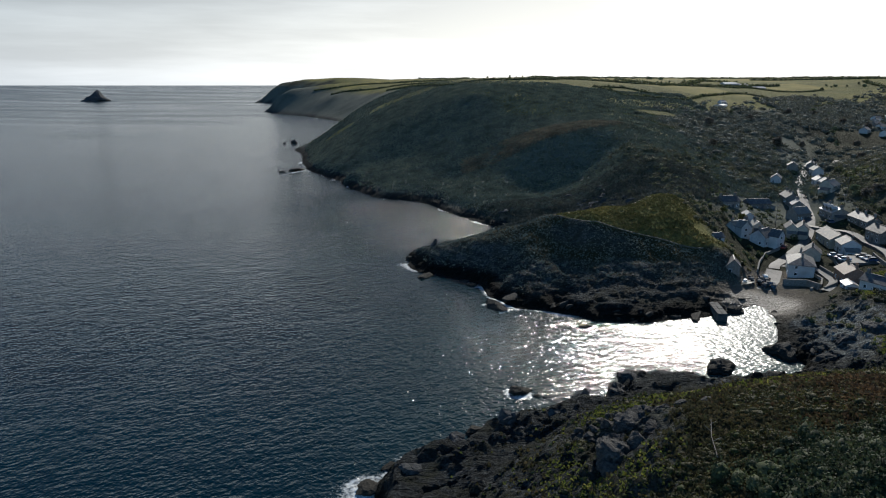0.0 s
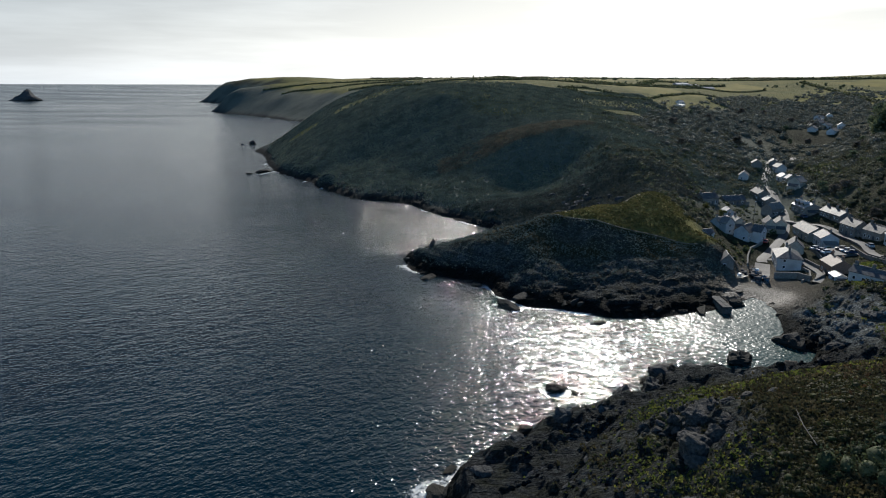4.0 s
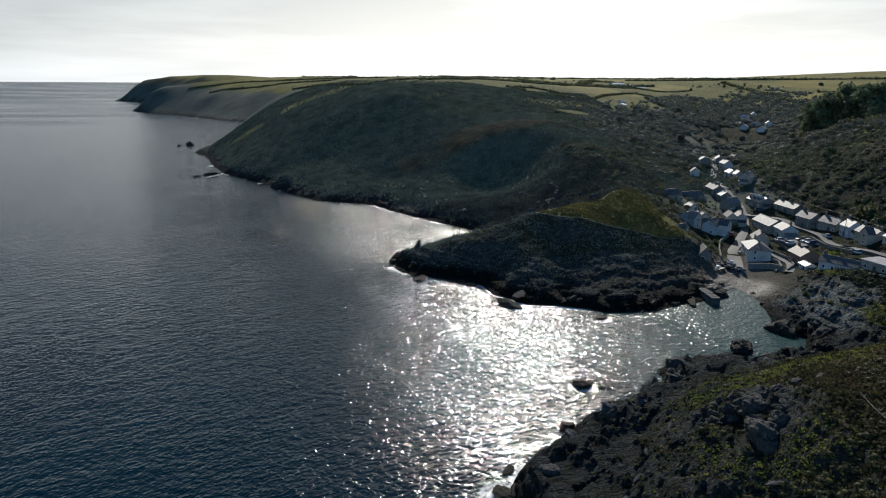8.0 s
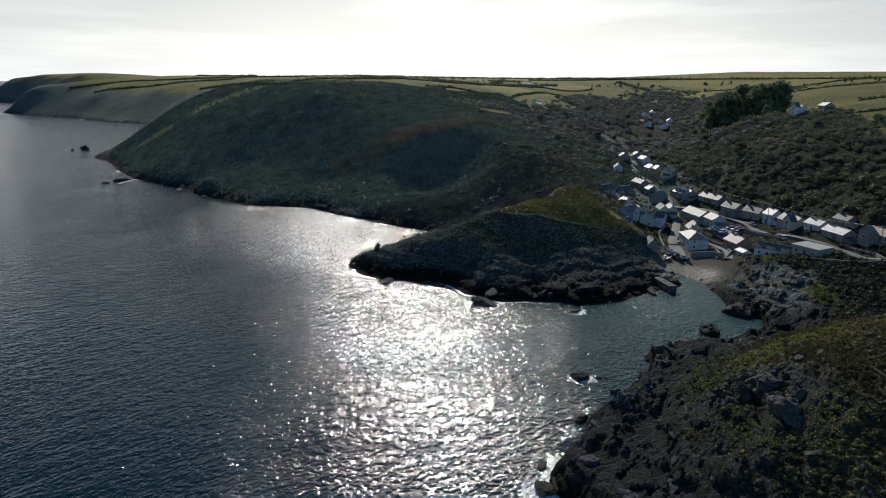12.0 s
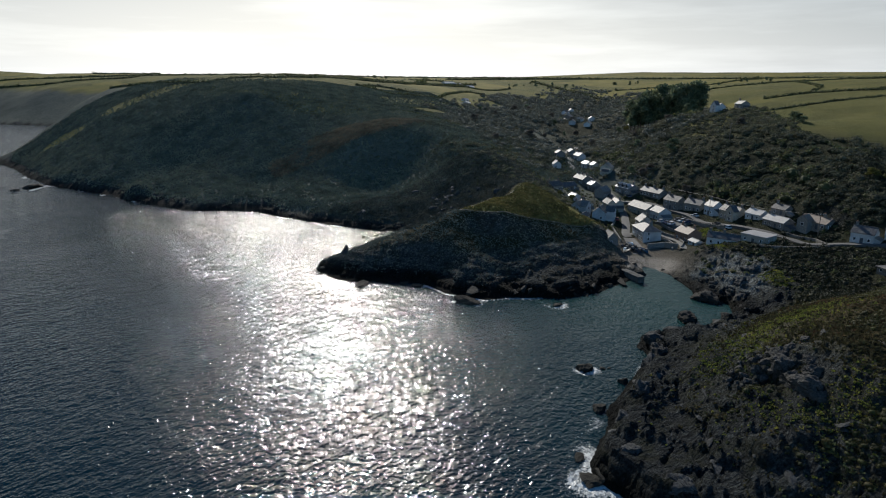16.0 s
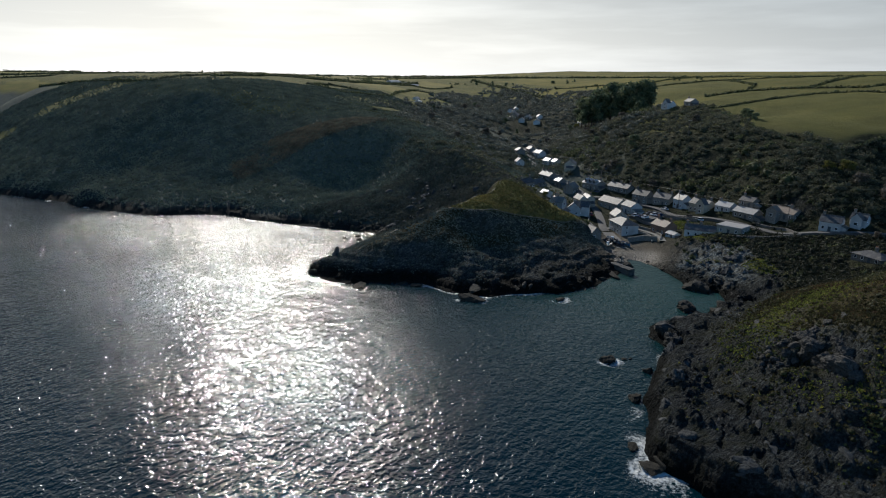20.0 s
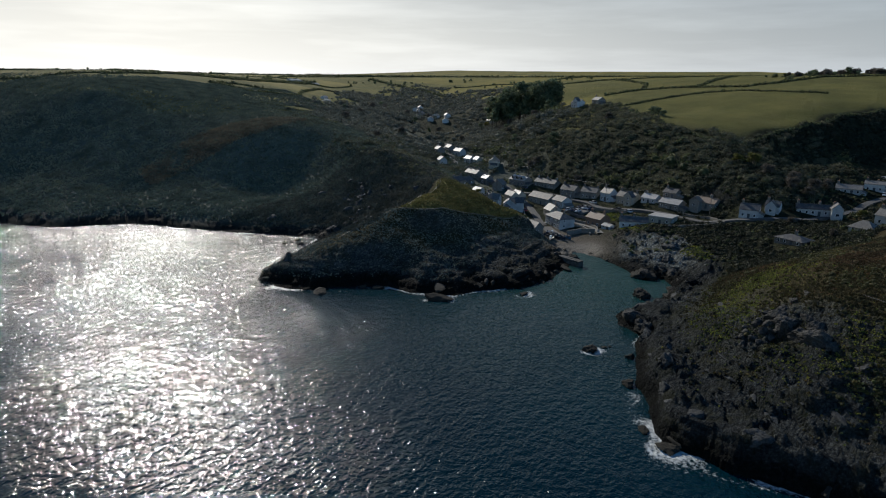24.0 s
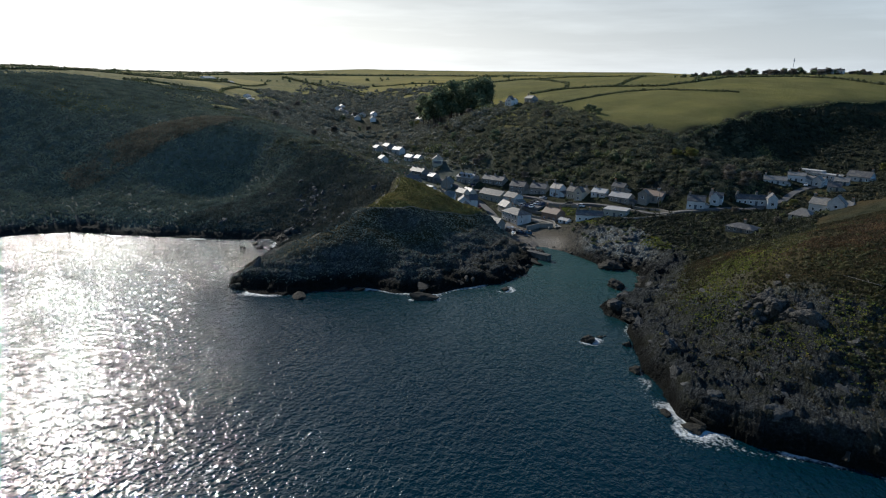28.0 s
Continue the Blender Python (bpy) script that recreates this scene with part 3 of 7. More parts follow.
def sea_build(nt, b):
    geo = nt.nodes.new("ShaderNodeNewGeometry").outputs["Position"]
    shallow = attribute(nt, "shallow")
    big = noise_node(nt, 60.0, 3, 0.5, geo)
    deep = ramp(nt, big, [(0.3, (0.0006, 0.0115, 0.0195)), (0.7, (0.001, 0.0175, 0.027))])
    col = mix(nt, shallow["Red"], deep, (0.012, 0.046, 0.043))
    lace = nt.nodes.new("ShaderNodeMath")
    lace.operation = "MULTIPLY_ADD"
    nt.links.new(noise_node(nt, 0.8, 7, 0.75, geo), lace.inputs[0])
    lace.inputs[1].default_value = 2.2
    nt.links.new(shallow["Green"], lace.inputs[2])
    edge = nt.nodes.new("ShaderNodeMapRange")
    edge.inputs["From Min"].default_value, edge.inputs["From Max"].default_value = 1.62, 2.1
    nt.links.new(lace.outputs["Value"], edge.inputs["Value"])
    nt.links.new(mix(nt, edge.outputs["Result"], col, (0.55, 0.58, 0.58)), b.inputs["Base Color"])
    rough = nt.nodes.new("ShaderNodeMapRange")
    rough.inputs["To Min"].default_value, rough.inputs["To Max"].default_value = 0.064, 0.7
    nt.links.new(edge.outputs["Result"], rough.inputs["Value"])
    lanes_map = nt.nodes.new("ShaderNodeMapping")      # wind lanes: long bands of smoother and rougher water
    lanes_map.vector_type = "TEXTURE"
    lanes_map.inputs["Rotation"].default_value = (0, 0, radians(-12))
    lanes_map.inputs["Scale"].default_value = (4.0, 1.0, 1.0)
    nt.links.new(geo, lanes_map.inputs["Vector"])
    lanes = nt.nodes.new("ShaderNodeMapRange")
    lanes.inputs["From Min"].default_value, lanes.inputs["From Max"].default_value = 0.38, 0.62
    lanes.inputs["To Min"].default_value, lanes.inputs["To Max"].default_value = 0.6, 1.25
    nt.links.new(noise_node(nt, 130.0, 4, 0.6, lanes_map.outputs["Vector"]), lanes.inputs["Value"])
    offing = nt.nodes.new("ShaderNodeMath")           # open water is rougher than the coves
    offing.operation = "MULTIPLY"
    nt.links.new(attribute(nt, "offing")["Red"], offing.inputs[0])
    nt.links.new(lanes.outputs["Result"], offing.inputs[1])
    total = nt.nodes.new("ShaderNodeMath")
    nt.links.new(rough.outputs["Result"], total.inputs[0])
    nt.links.new(offing.outputs["Value"], total.inputs[1])
    nt.links.new(total.outputs["Value"], b.inputs["Roughness"])
    b.inputs["IOR"].default_value = 1.33
    calm = nt.nodes.new("ShaderNodeMapRange")      # far out the ripples are too fine to tilt the surface much
    calm.clamp = False
    calm.inputs["To Min"].default_value, calm.inputs["To Max"].default_value = 1.0, 0.3
    nt.links.new(shallow["Blue"], calm.inputs["Value"])
    gusts = nt.nodes.new("ShaderNodeMapRange")      # light airs ruffle the water in patches
    gusts.inputs["From Min"].default_value, gusts.inputs["From Max"].default_value = 0.32, 0.68
    gusts.inputs["To Min"].default_value, gusts.inputs["To Max"].default_value = 0.72, 1.2
    nt.links.new(noise_node(nt, 38.0, 4, 0.6, geo), gusts.inputs["Value"])
    ruffled = nt.nodes.new("ShaderNodeMath")
    ruffled.operation = "MULTIPLY"
    nt.links.new(calm.outputs["Result"], ruffled.inputs[0])
    nt.links.new(gusts.outputs["Result"], ruffled.inputs[1])
    last = None
    # swell, wavelets and ripples: crests long across the wind, each train at its own angle
    for size, detail, height, turn, across in ((5.5, 1, 0.36, 28, 0.6), (1.7, 1, 0.36, 14, 0.75), (0.75, 1, 0.24, 36, 0.8), (0.36, 0, 0.05, 0, 0.9)):
        m = nt.nodes.new("ShaderNodeMapping")
        m.vector_type = "TEXTURE"
        m.inputs["Rotation"].default_value = (0, 0, radians(turn))
        m.inputs["Scale"].default_value = (1.0 / across, 1.0, 1.0)
        nt.links.new(geo, m.inputs["Vector"])
        n = nt.nodes.new("ShaderNodeBump")
        n.inputs["Distance"].default_value = height
        nt.links.new(ruffled.outputs["Value"], n.inputs["Strength"])
        nt.links.new(noise_node(nt, size, detail, 0.5, m.outputs["Vector"]), n.inputs["Height"])
        if last:
            nt.links.new(last, n.inputs["Normal"])
        last = n.outputs["Normal"]
    nt.links.new(last, b.inputs["Normal"])


mat_sea = material("sea", sea_build, 0.09, 0.5)


# ---- ground and sea ----
def sheet(name, X, Y, Z, keep, mat, attributes, rough=None):
    """One grid mesh out of the rows X, Y, Z, without the faces that keep leaves out."""
    r, c = X.shape
    idx = np.arange(r * c).reshape(r, c)
    quads = np.stack([idx[:-1, :-1], idx[:-1, 1:], idx[1:, 1:], idx[1:, :-1]], -1).reshape(-1, 4)
    quads = quads[keep.reshape(-1)[quads].any(1)]
    used, quads = np.unique(quads, return_inverse=True)
    quads = quads.reshape(-1, 4)
    me = bpy.data.meshes.new(name)
    me.vertices.add(len(used))
    me.vertices.foreach_set("co", np.stack([X.ravel()[used], Y.ravel()[used], Z.ravel()[used]], -1).ravel())
    me.loops.add(quads.size)
    me.loops.foreach_set("vertex_index", quads.ravel().astype(np.int32))
    me.polygons.add(len(quads))
    me.polygons.foreach_set("loop_start", np.arange(0, quads.size, 4, dtype=np.int32))
    me.update(calc_edges=True)
    me.polygons.foreach_set("use_smooth", np.ones(len(quads), bool) if rough is None else rough.ravel()[used][quads].mean(1) < 0.4)
    for key, rgb in attributes.items():
        a = me.color_attributes.new(key, "FLOAT_COLOR", "POINT")
        a.data.foreach_set("color", np.column_stack([np.stack([v.ravel()[used] for v in rgb], -1), np.ones(len(used))]).ravel())
    me.materials.append(mat)
    return new(name, me)


grass = smooth(44, 47, GZ) * smooth(0.42, 0.3, GSLOPE) * smooth(60, 120, GD + GX * 0.1)
grass = np.maximum(grass, smooth(30, 38, GZ) * smooth(0.45, 0.33, GSLOPE) * smooth(215, 240, GX) * smooth(330, 300, GY))
def along(x, y, pts, w):
    """1 on a line, fading to 0 at the distance w."""
    out = np.full(np.shape(x), 1e9)
    for (ax, ay), (bx, by) in zip(pts, pts[1:]):
        t = np.clip(((x - ax) * (bx - ax) + (y - ay) * (by - ay)) / ((bx - ax) ** 2 + (by - ay) ** 2), 0, 1)
        out = np.minimum(out, np.hypot(x - ax - t * (bx - ax), y - ay - t * (by - ay)))
    return smooth(w, 0.75 * w, out)


def hill_fields(x, y):
    """The small fields on the far hill's landward side."""
    top = smooth(0, 6, y - np.interp(x, [80, 116, 155, 248, 330, 420], [584, 553, 546, 596, 650, 760])) * smooth(84, 92, x) * smooth(460, 420, x)
    shoulder = 0.8 * along(x, y, [(-60, 602), (-15, 602), (30, 596), (80, 588)], 13 + 6 * fbm(x, y, 20, 3, 38))
    return np.maximum.reduce([top, shoulder, 0.9 * along(x, y, [(-107, 614), (-92, 600)], 10), 0.7 * along(x, y, [(140, 500), (168, 508), (196, 514)], 15), 0.55 * along(x, y, [(117, 440), (126, 416), (131, 384)], 8), along(x, y, [(150, 470), (168, 478)], 9)])


def field_foot(x):
    """The lower hedge of the big field: y along x."""
    return np.interp(x, [200, 217, 245, 266, 302, 335, 371, 409, 470], [190, 163, 155, 148, 140, 126, 103, 76, 30])


grass = grass * np.where((GX > 190) & (GY < 260), smooth(-1, 2, GY - field_foot(GX)), 1.0)
grass = np.maximum(grass, hill_fields(GX, GY) * smooth(12, 20, GD))
# the promontory's pasture, bounded by the cliff edge and the path
wob = 2.5 * fbm(GX, GY, 9, 3, 33)
edge_y = np.interp(GX, [41, 47, 52, 63, 75, 88, 100], [227, 219, 216, 214.5, 213, 209, 207])
west_y = np.interp(GX, [41, 52, 60, 76, 85, 104], [228, 233, 237, 243, 249, 262])
prom = smooth(-0.5, 1.5, GY - edge_y + 0.3 * wob) * smooth(-1, 2, west_y - GY + wob) * smooth(-2, 3, 108 - GX - 0.22 * (GY - 208) + wob) * smooth(42, 47, GX)
grass = np.maximum(grass, prom)
beach = np.maximum(np.exp(-((GX - 102) ** 2 + (GY - 186) ** 2) / 14.0 ** 2), smooth(11, 7, np.abs(0.83 * (GX - 104) - 0.56 * (GY - 192) + 1.5 * fbm(GX, GY, 6, 3, 37))) * smooth(212, 207, GY) * smooth(176, 182, GY))
cell = lattice(np.floor((GX * 0.9 + GY * 0.44) / 120 + 0.4 * np.sin(GY / 90)), np.floor((-GX * 0.44 + GY * 0.9) / 75 + 0.4 * np.sin(GX / 110)), 5)
straw = smooth(0.55, 0.6, cell) * smooth(300, 420, GY) + 0.15
heath = (1 - grass) * smooth(250, 275, GY) * smooth(230, 190, GX - 0.35 * (GY - 300)) * smooth(72, 62, GZ)
face = (1 - grass) * np.exp(-(((GX - 42) / 62) ** 6 + ((GY - 214) / 50) ** 6))
straw = straw * grass + 0.85 * heath
bracken = smooth(0.02, 0.2, fbm(GX, GY, 45, 4, 31)) * 0.8 * smooth(240, 180, GX) * smooth(150, 120, GY) + 0.5 * np.exp(-(((GX - 55) / 45) ** 4 + ((GY - 80) / 35) ** 4))
bracken = bracken * (1 - 0.9 * GROCK)
bracken = np.maximum(bracken, np.exp(-(((GX - 106) / 14) ** 4 + ((GY - 152) / 18) ** 4)))
# haze over the promontory's rock is put into its colour through this mask
bracken = np.maximum(bracken, 0.3 * face * smooth(2, 5, GZ))
wet = smooth(4.6, 1.8, GZ + 2.4 * fbm(GX, GY, 5, 3, 35)) * smooth(16, 7, GD)
# the same mask darkens the promontory's lower seaward face a little
wet = np.maximum(wet, 0.3 * face * smooth(9, 5, GZ + 3 * fbm(GX, GY, 12, 3, 36)) * smooth(222, 212, GY))
tagged(sheet("ground", GX, GY, GZ, GD > -14, mat_ground, {"cover": (GROCK, grass, np.clip(1.5 * beach, 0, 1)), "tint": (straw, bracken, wet)}, GROCK),
                "grassy headlands with dark rock cliffs above the sea", "ground", kind="structure")

sx = steps(-40, 110, 1.6, -4600, 4600, 1.07)
sy = steps(50, 300, 1.6, -2500, 4600, 1.07)
SX, SY = np.meshgrid(sx, sy)
# the sheet lifts a little far out, to meet the horizon
far_out = np.hypot(SX, SY)
SZ = np.where(far_out > 2600, 66.0 * ((far_out - 2600) / 2000).clip(0) ** 2, 0.0).clip(0, 66)
shallow = 0.36 * smooth(120, 30, np.hypot(SX - 68, SY - 148)) + 0.62 * smooth(70, 15, np.hypot(SX - 85, (SY - 160) * 1.1))
# white water along the rocks that take the swell
SD = -coast_distance((SX + 5 * fbm(SX, SY, 14, 4, 40)).ravel(), (SY + 5 * fbm(SX, SY, 14, 4, 50)).ravel()).reshape(SX.shape)
for rx, ry, rr in ((17, 126, 1.9), (24, 183, 3.2), (-13, 91, 2.6), (-121, 493, 6)):
    SD = np.minimum(SD, np.hypot(SX - rx, SY - ry) - rr)
surf = smooth(2.5 + 7 * vnoise(SX / 7, SY / 7, 83), -1.5, SD) * smooth(0.42, 0.8, vnoise(SX / 9, SY / 9, 81) + 0.24 * smooth(112, 92, SY) + 0.3 * np.exp(-((SX - 32) / 20) ** 2 - ((SY - 182) / 14) ** 2) + 0.25 * np.exp(-((SX + 8) / 14) ** 2 - ((SY - 228) / 16) ** 2)) * smooth(58, 40, np.hypot(SX - 95, SY - 168) * -1 + 90)
# the swell steepens where it runs into the far cove
choppy = 0.9 * np.exp(-(((SX + 22 + 0.5 * (SY - 320)) / 72) ** 4 + ((SY - 315) / 75) ** 4))
for rx, ry, rr in ((17, 126, 2.6), (16.5, 181, 4.2), (-13, 91, 3.4), (40, 165, 2.4), (10, 203, 2.6)):
    surf = np.maximum(surf, 0.95 * np.exp(-((np.hypot(SX - rx, SY - ry) - rr) / 1.5) ** 2) * smooth(0.2, 0.5, vnoise(SX / 3, SY / 3, 84)))
tagged(sheet("water", SX, SY, SZ, SX < 1e9, mat_sea, {"shallow": (shallow, surf, 0.2 * smooth(500, 2600, far_out) - 1.3 * choppy + 0.5 * smooth(44, 18, np.hypot(SX - 98, SY - 166)) + 0.08 * smooth(85, 35, np.hypot(SX - 60, SY - 150))), "offing": (0.16 * smooth(120, 2000, far_out) ** 0.7 + 0.2 * smooth(52, 22, np.hypot(SX - 96, SY - 165)) + 0.11 * choppy * smooth(-70, -12, SX), 0 * far_out, 0 * far_out)}),
               "dark blue rippled sea glittering in low sun", "sea", kind="structure")

# ---- building kit ----
def part(name, bm, mat, parent=None, label="", m=None, smooth_faces=False):
    """Links a bmesh (or a mesh made before) as one mesh object under a thing or a part."""
    if isinstance(bm, bpy.types.Mesh):
        me = bm
    else:
        me = bpy.data.meshes.new(name)
        bm.to_mesh(me)
        bm.free()
        me.materials.append(mat)
        if smooth_faces:
            me.polygons.foreach_set("use_smooth", np.ones(len(me.polygons), bool))
    ob = new(name, me)
    if parent is not None:
        ob.parent = parent
    if m is not None:
        ob.matrix_basis = m
    if label:
        ob["label"] = label
    return ob


def add_box(bm, x0, x1, y0, y1, z0, z1):
    v = [bm.verts.new((x, y, z)) for z in (z0, z1) for x, y in ((x0, y0), (x1, y0), (x1, y1), (x0, y1))]
    for f in ((3, 2, 1, 0), (4, 5, 6, 7), (0, 1, 5, 4), (1, 2, 6, 5), (2, 3, 7, 6), (3, 0, 4, 7)):
        bm.faces.new([v[k] for k in f])
    return v


def add_prism(bm, poly, y0, y1):
    """A closed prism: the outline poly in x, z, drawn out from y0 to y1."""
    a = [bm.verts.new((x, y0, z)) for x, z in poly]
    b = [bm.verts.new((x, y1, z)) for x, z in poly]
    n = len(poly)
    bm.faces.new(a)
    bm.faces.new(b[::-1])
    for k in range(n):
        bm.faces.new((a[k], b[k], b[(k + 1) % n], a[(k + 1) % n]))
    bmesh.ops.recalc_face_normals(bm, faces=bm.faces[:])


def add_tube(bm, a, b, ra, rb, sides=6):
    a, b = Vector(a), Vector(b)
    q = (b - a).to_track_quat("Z", "Y")
    rings = []
    for p, r in ((a, ra), (b, rb)):
        rings.append([bm.verts.new(p + q @ Vector((r * math.cos(2 * math.pi * k / sides), r * math.sin(2 * math.pi * k / sides), 0))) for k in range(sides)])
    for k in range(sides):
        bm.faces.new((rings[0][k], rings[0][(k + 1) % sides], rings[1][(k + 1) % sides], rings[1][k]))
    bm.faces.new(rings[0][::-1])
    bm.faces.new(rings[1])


def thing(name, x, y, z, turn=0.0, scale=1.0):
    e = new(name)
    e.matrix_basis = pose(x, y, z, 0, 0, turn) @ Matrix.Diagonal((scale, scale, scale, 1))
    return e


def plain(name, lo, hi, size=1.0, rough=0.85, spec=0.3, relief=0.0, stain=None):
    """A worn surface between two colours, with larger stains over it."""
    def build(nt, b):
        tc = nt.nodes.new("ShaderNodeTexCoord").outputs["Object"]
        col = ramp(nt, noise_node(nt, size, 6, 0.6, tc), [(0.3, lo), (0.7, hi)])
        info = nt.nodes.new("ShaderNodeObjectInfo").outputs["Random"]
        hs = nt.nodes.new("ShaderNodeHueSaturation")
        mr = nt.nodes.new("ShaderNodeMapRange")
        mr.inputs["To Min"].default_value, mr.inputs["To Max"].default_value = 0.82, 1.15
        nt.links.new(info, mr.inputs["Value"])
        nt.links.new(mr.outputs["Result"], hs.inputs["Value"])
        if stain:
            f = nt.nodes.new("ShaderNodeMapRange")
            f.inputs["From Min"].default_value, f.inputs["From Max"].default_value = 0.5, 0.75
            f.inputs["To Max"].default_value = 0.7
            nt.links.new(noise_node(nt, size * 4, 4, 0.6, tc), f.inputs["Value"])
            col = mix(nt, f.outputs["Result"], col, stain)
        nt.links.new(col, hs.inputs["Color"])
        nt.links.new(hs.outputs["Color"], b.inputs["Base Color"])
        if relief:
            bump(nt, b, noise_node(nt, size * 0.4, 5, 0.6, tc), relief)
    return material(name, build, rough, spec)


def leafy(name, stops, rough=0.75, thin=0.35):
    """Foliage: each leaf clump takes its own shade; thin leaves let some of the sun through."""
    def build(nt, b):
        isl = nt.nodes.new("ShaderNodeNewGeometry").outputs["Random Per Island"]
        big = ramp(nt, noise_node(nt, 9.0, 4), [(0.32, (0.5, 0.53, 0.5)), (0.5, (0.9, 0.92, 0.9)), (0.68, (1.3, 1.2, 1.08))])
        col = mix(nt, 1.0, ramp(nt, isl, stops), big, "MULTIPLY")
        nt.links.new(col, b.inputs["Base Color"])
        if thin:
            tr = nt.nodes.new("ShaderNodeBsdfTranslucent")
            ms = nt.nodes.new("ShaderNodeMixShader")
            ms.inputs[0].default_value = thin
            nt.links.new(col, tr.inputs["Color"])
            nt.links.new(b.outputs["BSDF"], ms.inputs[1])
            nt.links.new(tr.outputs["BSDF"], ms.inputs[2])
            nt.links.new(ms.outputs["Shader"], nt.nodes["Material Output"].inputs["Surface"])
    return material(name, build, rough, 0.25)


white_wall = plain("white_render", (0.4, 0.395, 0.375), (0.56, 0.55, 0.525), 0.9, 0.85, 0.2, 0.01, (0.25, 0.24, 0.22))
cream_wall = plain("cream_render", (0.27, 0.25, 0.2), (0.42, 0.39, 0.32), 0.9, 0.85, 0.2, 0.01, (0.2, 0.19, 0.16))
stone_wall = plain("stone_masonry", (0.11, 0.102, 0.09), (0.26, 0.245, 0.215), 0.45, 0.9, 0.2, 0.05, (0.2, 0.19, 0.16))
brick_wall = plain("brown_masonry", (0.19, 0.12, 0.085), (0.32, 0.22, 0.16), 0.4, 0.9, 0.2, 0.03, (0.2, 0.15, 0.12))
blue_wall = plain("pale_blue_boards", (0.3, 0.35, 0.38), (0.4, 0.44, 0.46), 0.6, 0.8, 0.3, 0.01)
slate = plain("slate", (0.035, 0.038, 0.042), (0.09, 0.09, 0.094), 0.5, 0.58, 0.35, 0.02, (0.2, 0.19, 0.15))
pale_slate = plain("weathered_slate", (0.09, 0.087, 0.08), (0.19, 0.184, 0.17), 0.6, 0.55, 0.4, 0.02, (0.25, 0.22, 0.16))
brown_tile = plain("brown_tile", (0.16, 0.11, 0.08), (0.28, 0.21, 0.16), 0.5, 0.6, 0.4, 0.02, (0.2, 0.18, 0.12))
# pale base colour stands in for the sun's gleam on slate and flat roofs
sunlit_roof = plain("sunlit_pale_roof", (0.26, 0.25, 0.24), (0.38, 0.37, 0.35), 1.4, 0.5, 0.45, 0.0, (0.33, 0.31, 0.28))
white_paint = plain("white_paint", (0.7, 0.7, 0.69), (0.8, 0.8, 0.79), 0.4, 0.5, 0.4)
dark_paint = plain("dark_paint", (0.03, 0.04, 0.05), (0.07, 0.08, 0.09), 0.4, 0.5, 0.4)
clay = plain("clay", (0.3, 0.14, 0.08), (0.42, 0.22, 0.14), 0.2, 0.8)
timber = plain("grey_timber", (0.1, 0.085, 0.07), (0.2, 0.175, 0.15), 0.3, 0.85, 0.3, 0.01)
tarmac = plain("asphalt", (0.05, 0.049, 0.047), (0.1, 0.098, 0.094), 0.8, 0.7, 0.4, 0.01, (0.07, 0.07, 0.068))
concrete = plain("concrete", (0.12, 0.115, 0.105), (0.2, 0.195, 0.18), 1.0, 0.8, 0.3, 0.02, (0.14, 0.14, 0.12))
bark = plain("bark", (0.05, 0.042, 0.034), (0.11, 0.095, 0.08), 0.3, 0.9, 0.2, 0.03)
bleached = plain("bleached_wood", (0.13, 0.12, 0.1), (0.22, 0.2, 0.175), 0.3, 0.8, 0.3, 0.01)
rubber = plain("rubber", (0.015, 0.015, 0.016), (0.03, 0.03, 0.03), 0.2, 0.8)
alloy = plain("alloy", (0.4, 0.4, 0.41), (0.5, 0.5, 0.5), 0.2, 0.4, 0.5)
def sea_rock_build(nt, b):
    geo = nt.nodes.new("ShaderNodeNewGeometry").outputs["Position"]
    col = ramp(nt, noise_node(nt, 1.4, 8, 0.65, geo), [(0.3, (0.016, 0.018, 0.0185)), (0.5, (0.042, 0.045, 0.046)), (0.75, (0.092, 0.094, 0.092))])
    sep = nt.nodes.new("ShaderNodeSeparateXYZ")
    nt.links.new(geo, sep.inputs["Vector"])
    wet_line = nt.nodes.new("ShaderNodeMapRange")      # weed and wet rock up to the tide line
    wet_line.inputs["From Min"].default_value, wet_line.inputs["From Max"].default_value = 4.2, 1.6
    nt.links.new(sep.outputs["Z"], wet_line.inputs["Value"])
    nt.links.new(mix(nt, wet_line.outputs["Result"], col, (0.022, 0.021, 0.017)), b.inputs["Base Color"])
    bump(nt, b, noise_node(nt, 0.8, 7, 0.7, geo), 0.35)


sea_rock = material("rock", sea_rock_build, 0.88, 0.18)
boulder_rock = plain("lichened_rock", (0.02, 0.02, 0.019), (0.08, 0.079, 0.074), 0.5, 0.9, 0.2, 0.25, (0.05, 0.05, 0.04))


def glass_build(nt, b):
    b.inputs["Base Color"].default_value = (0.02, 0.024, 0.028, 1)


window_glass = material("window_glass", glass_build, 0.06, 0.6)

MESHES = {}


def shared(key, make, mat):
    if key not in MESHES:
        bm = bmesh.new()
        make(bm)
        me = bpy.data.meshes.new(key[0] if isinstance(key, tuple) else key)
        bm.to_mesh(me)
        bm.free()
        me.materials.append(mat)
        MESHES[key] = me
    return MESHES[key]


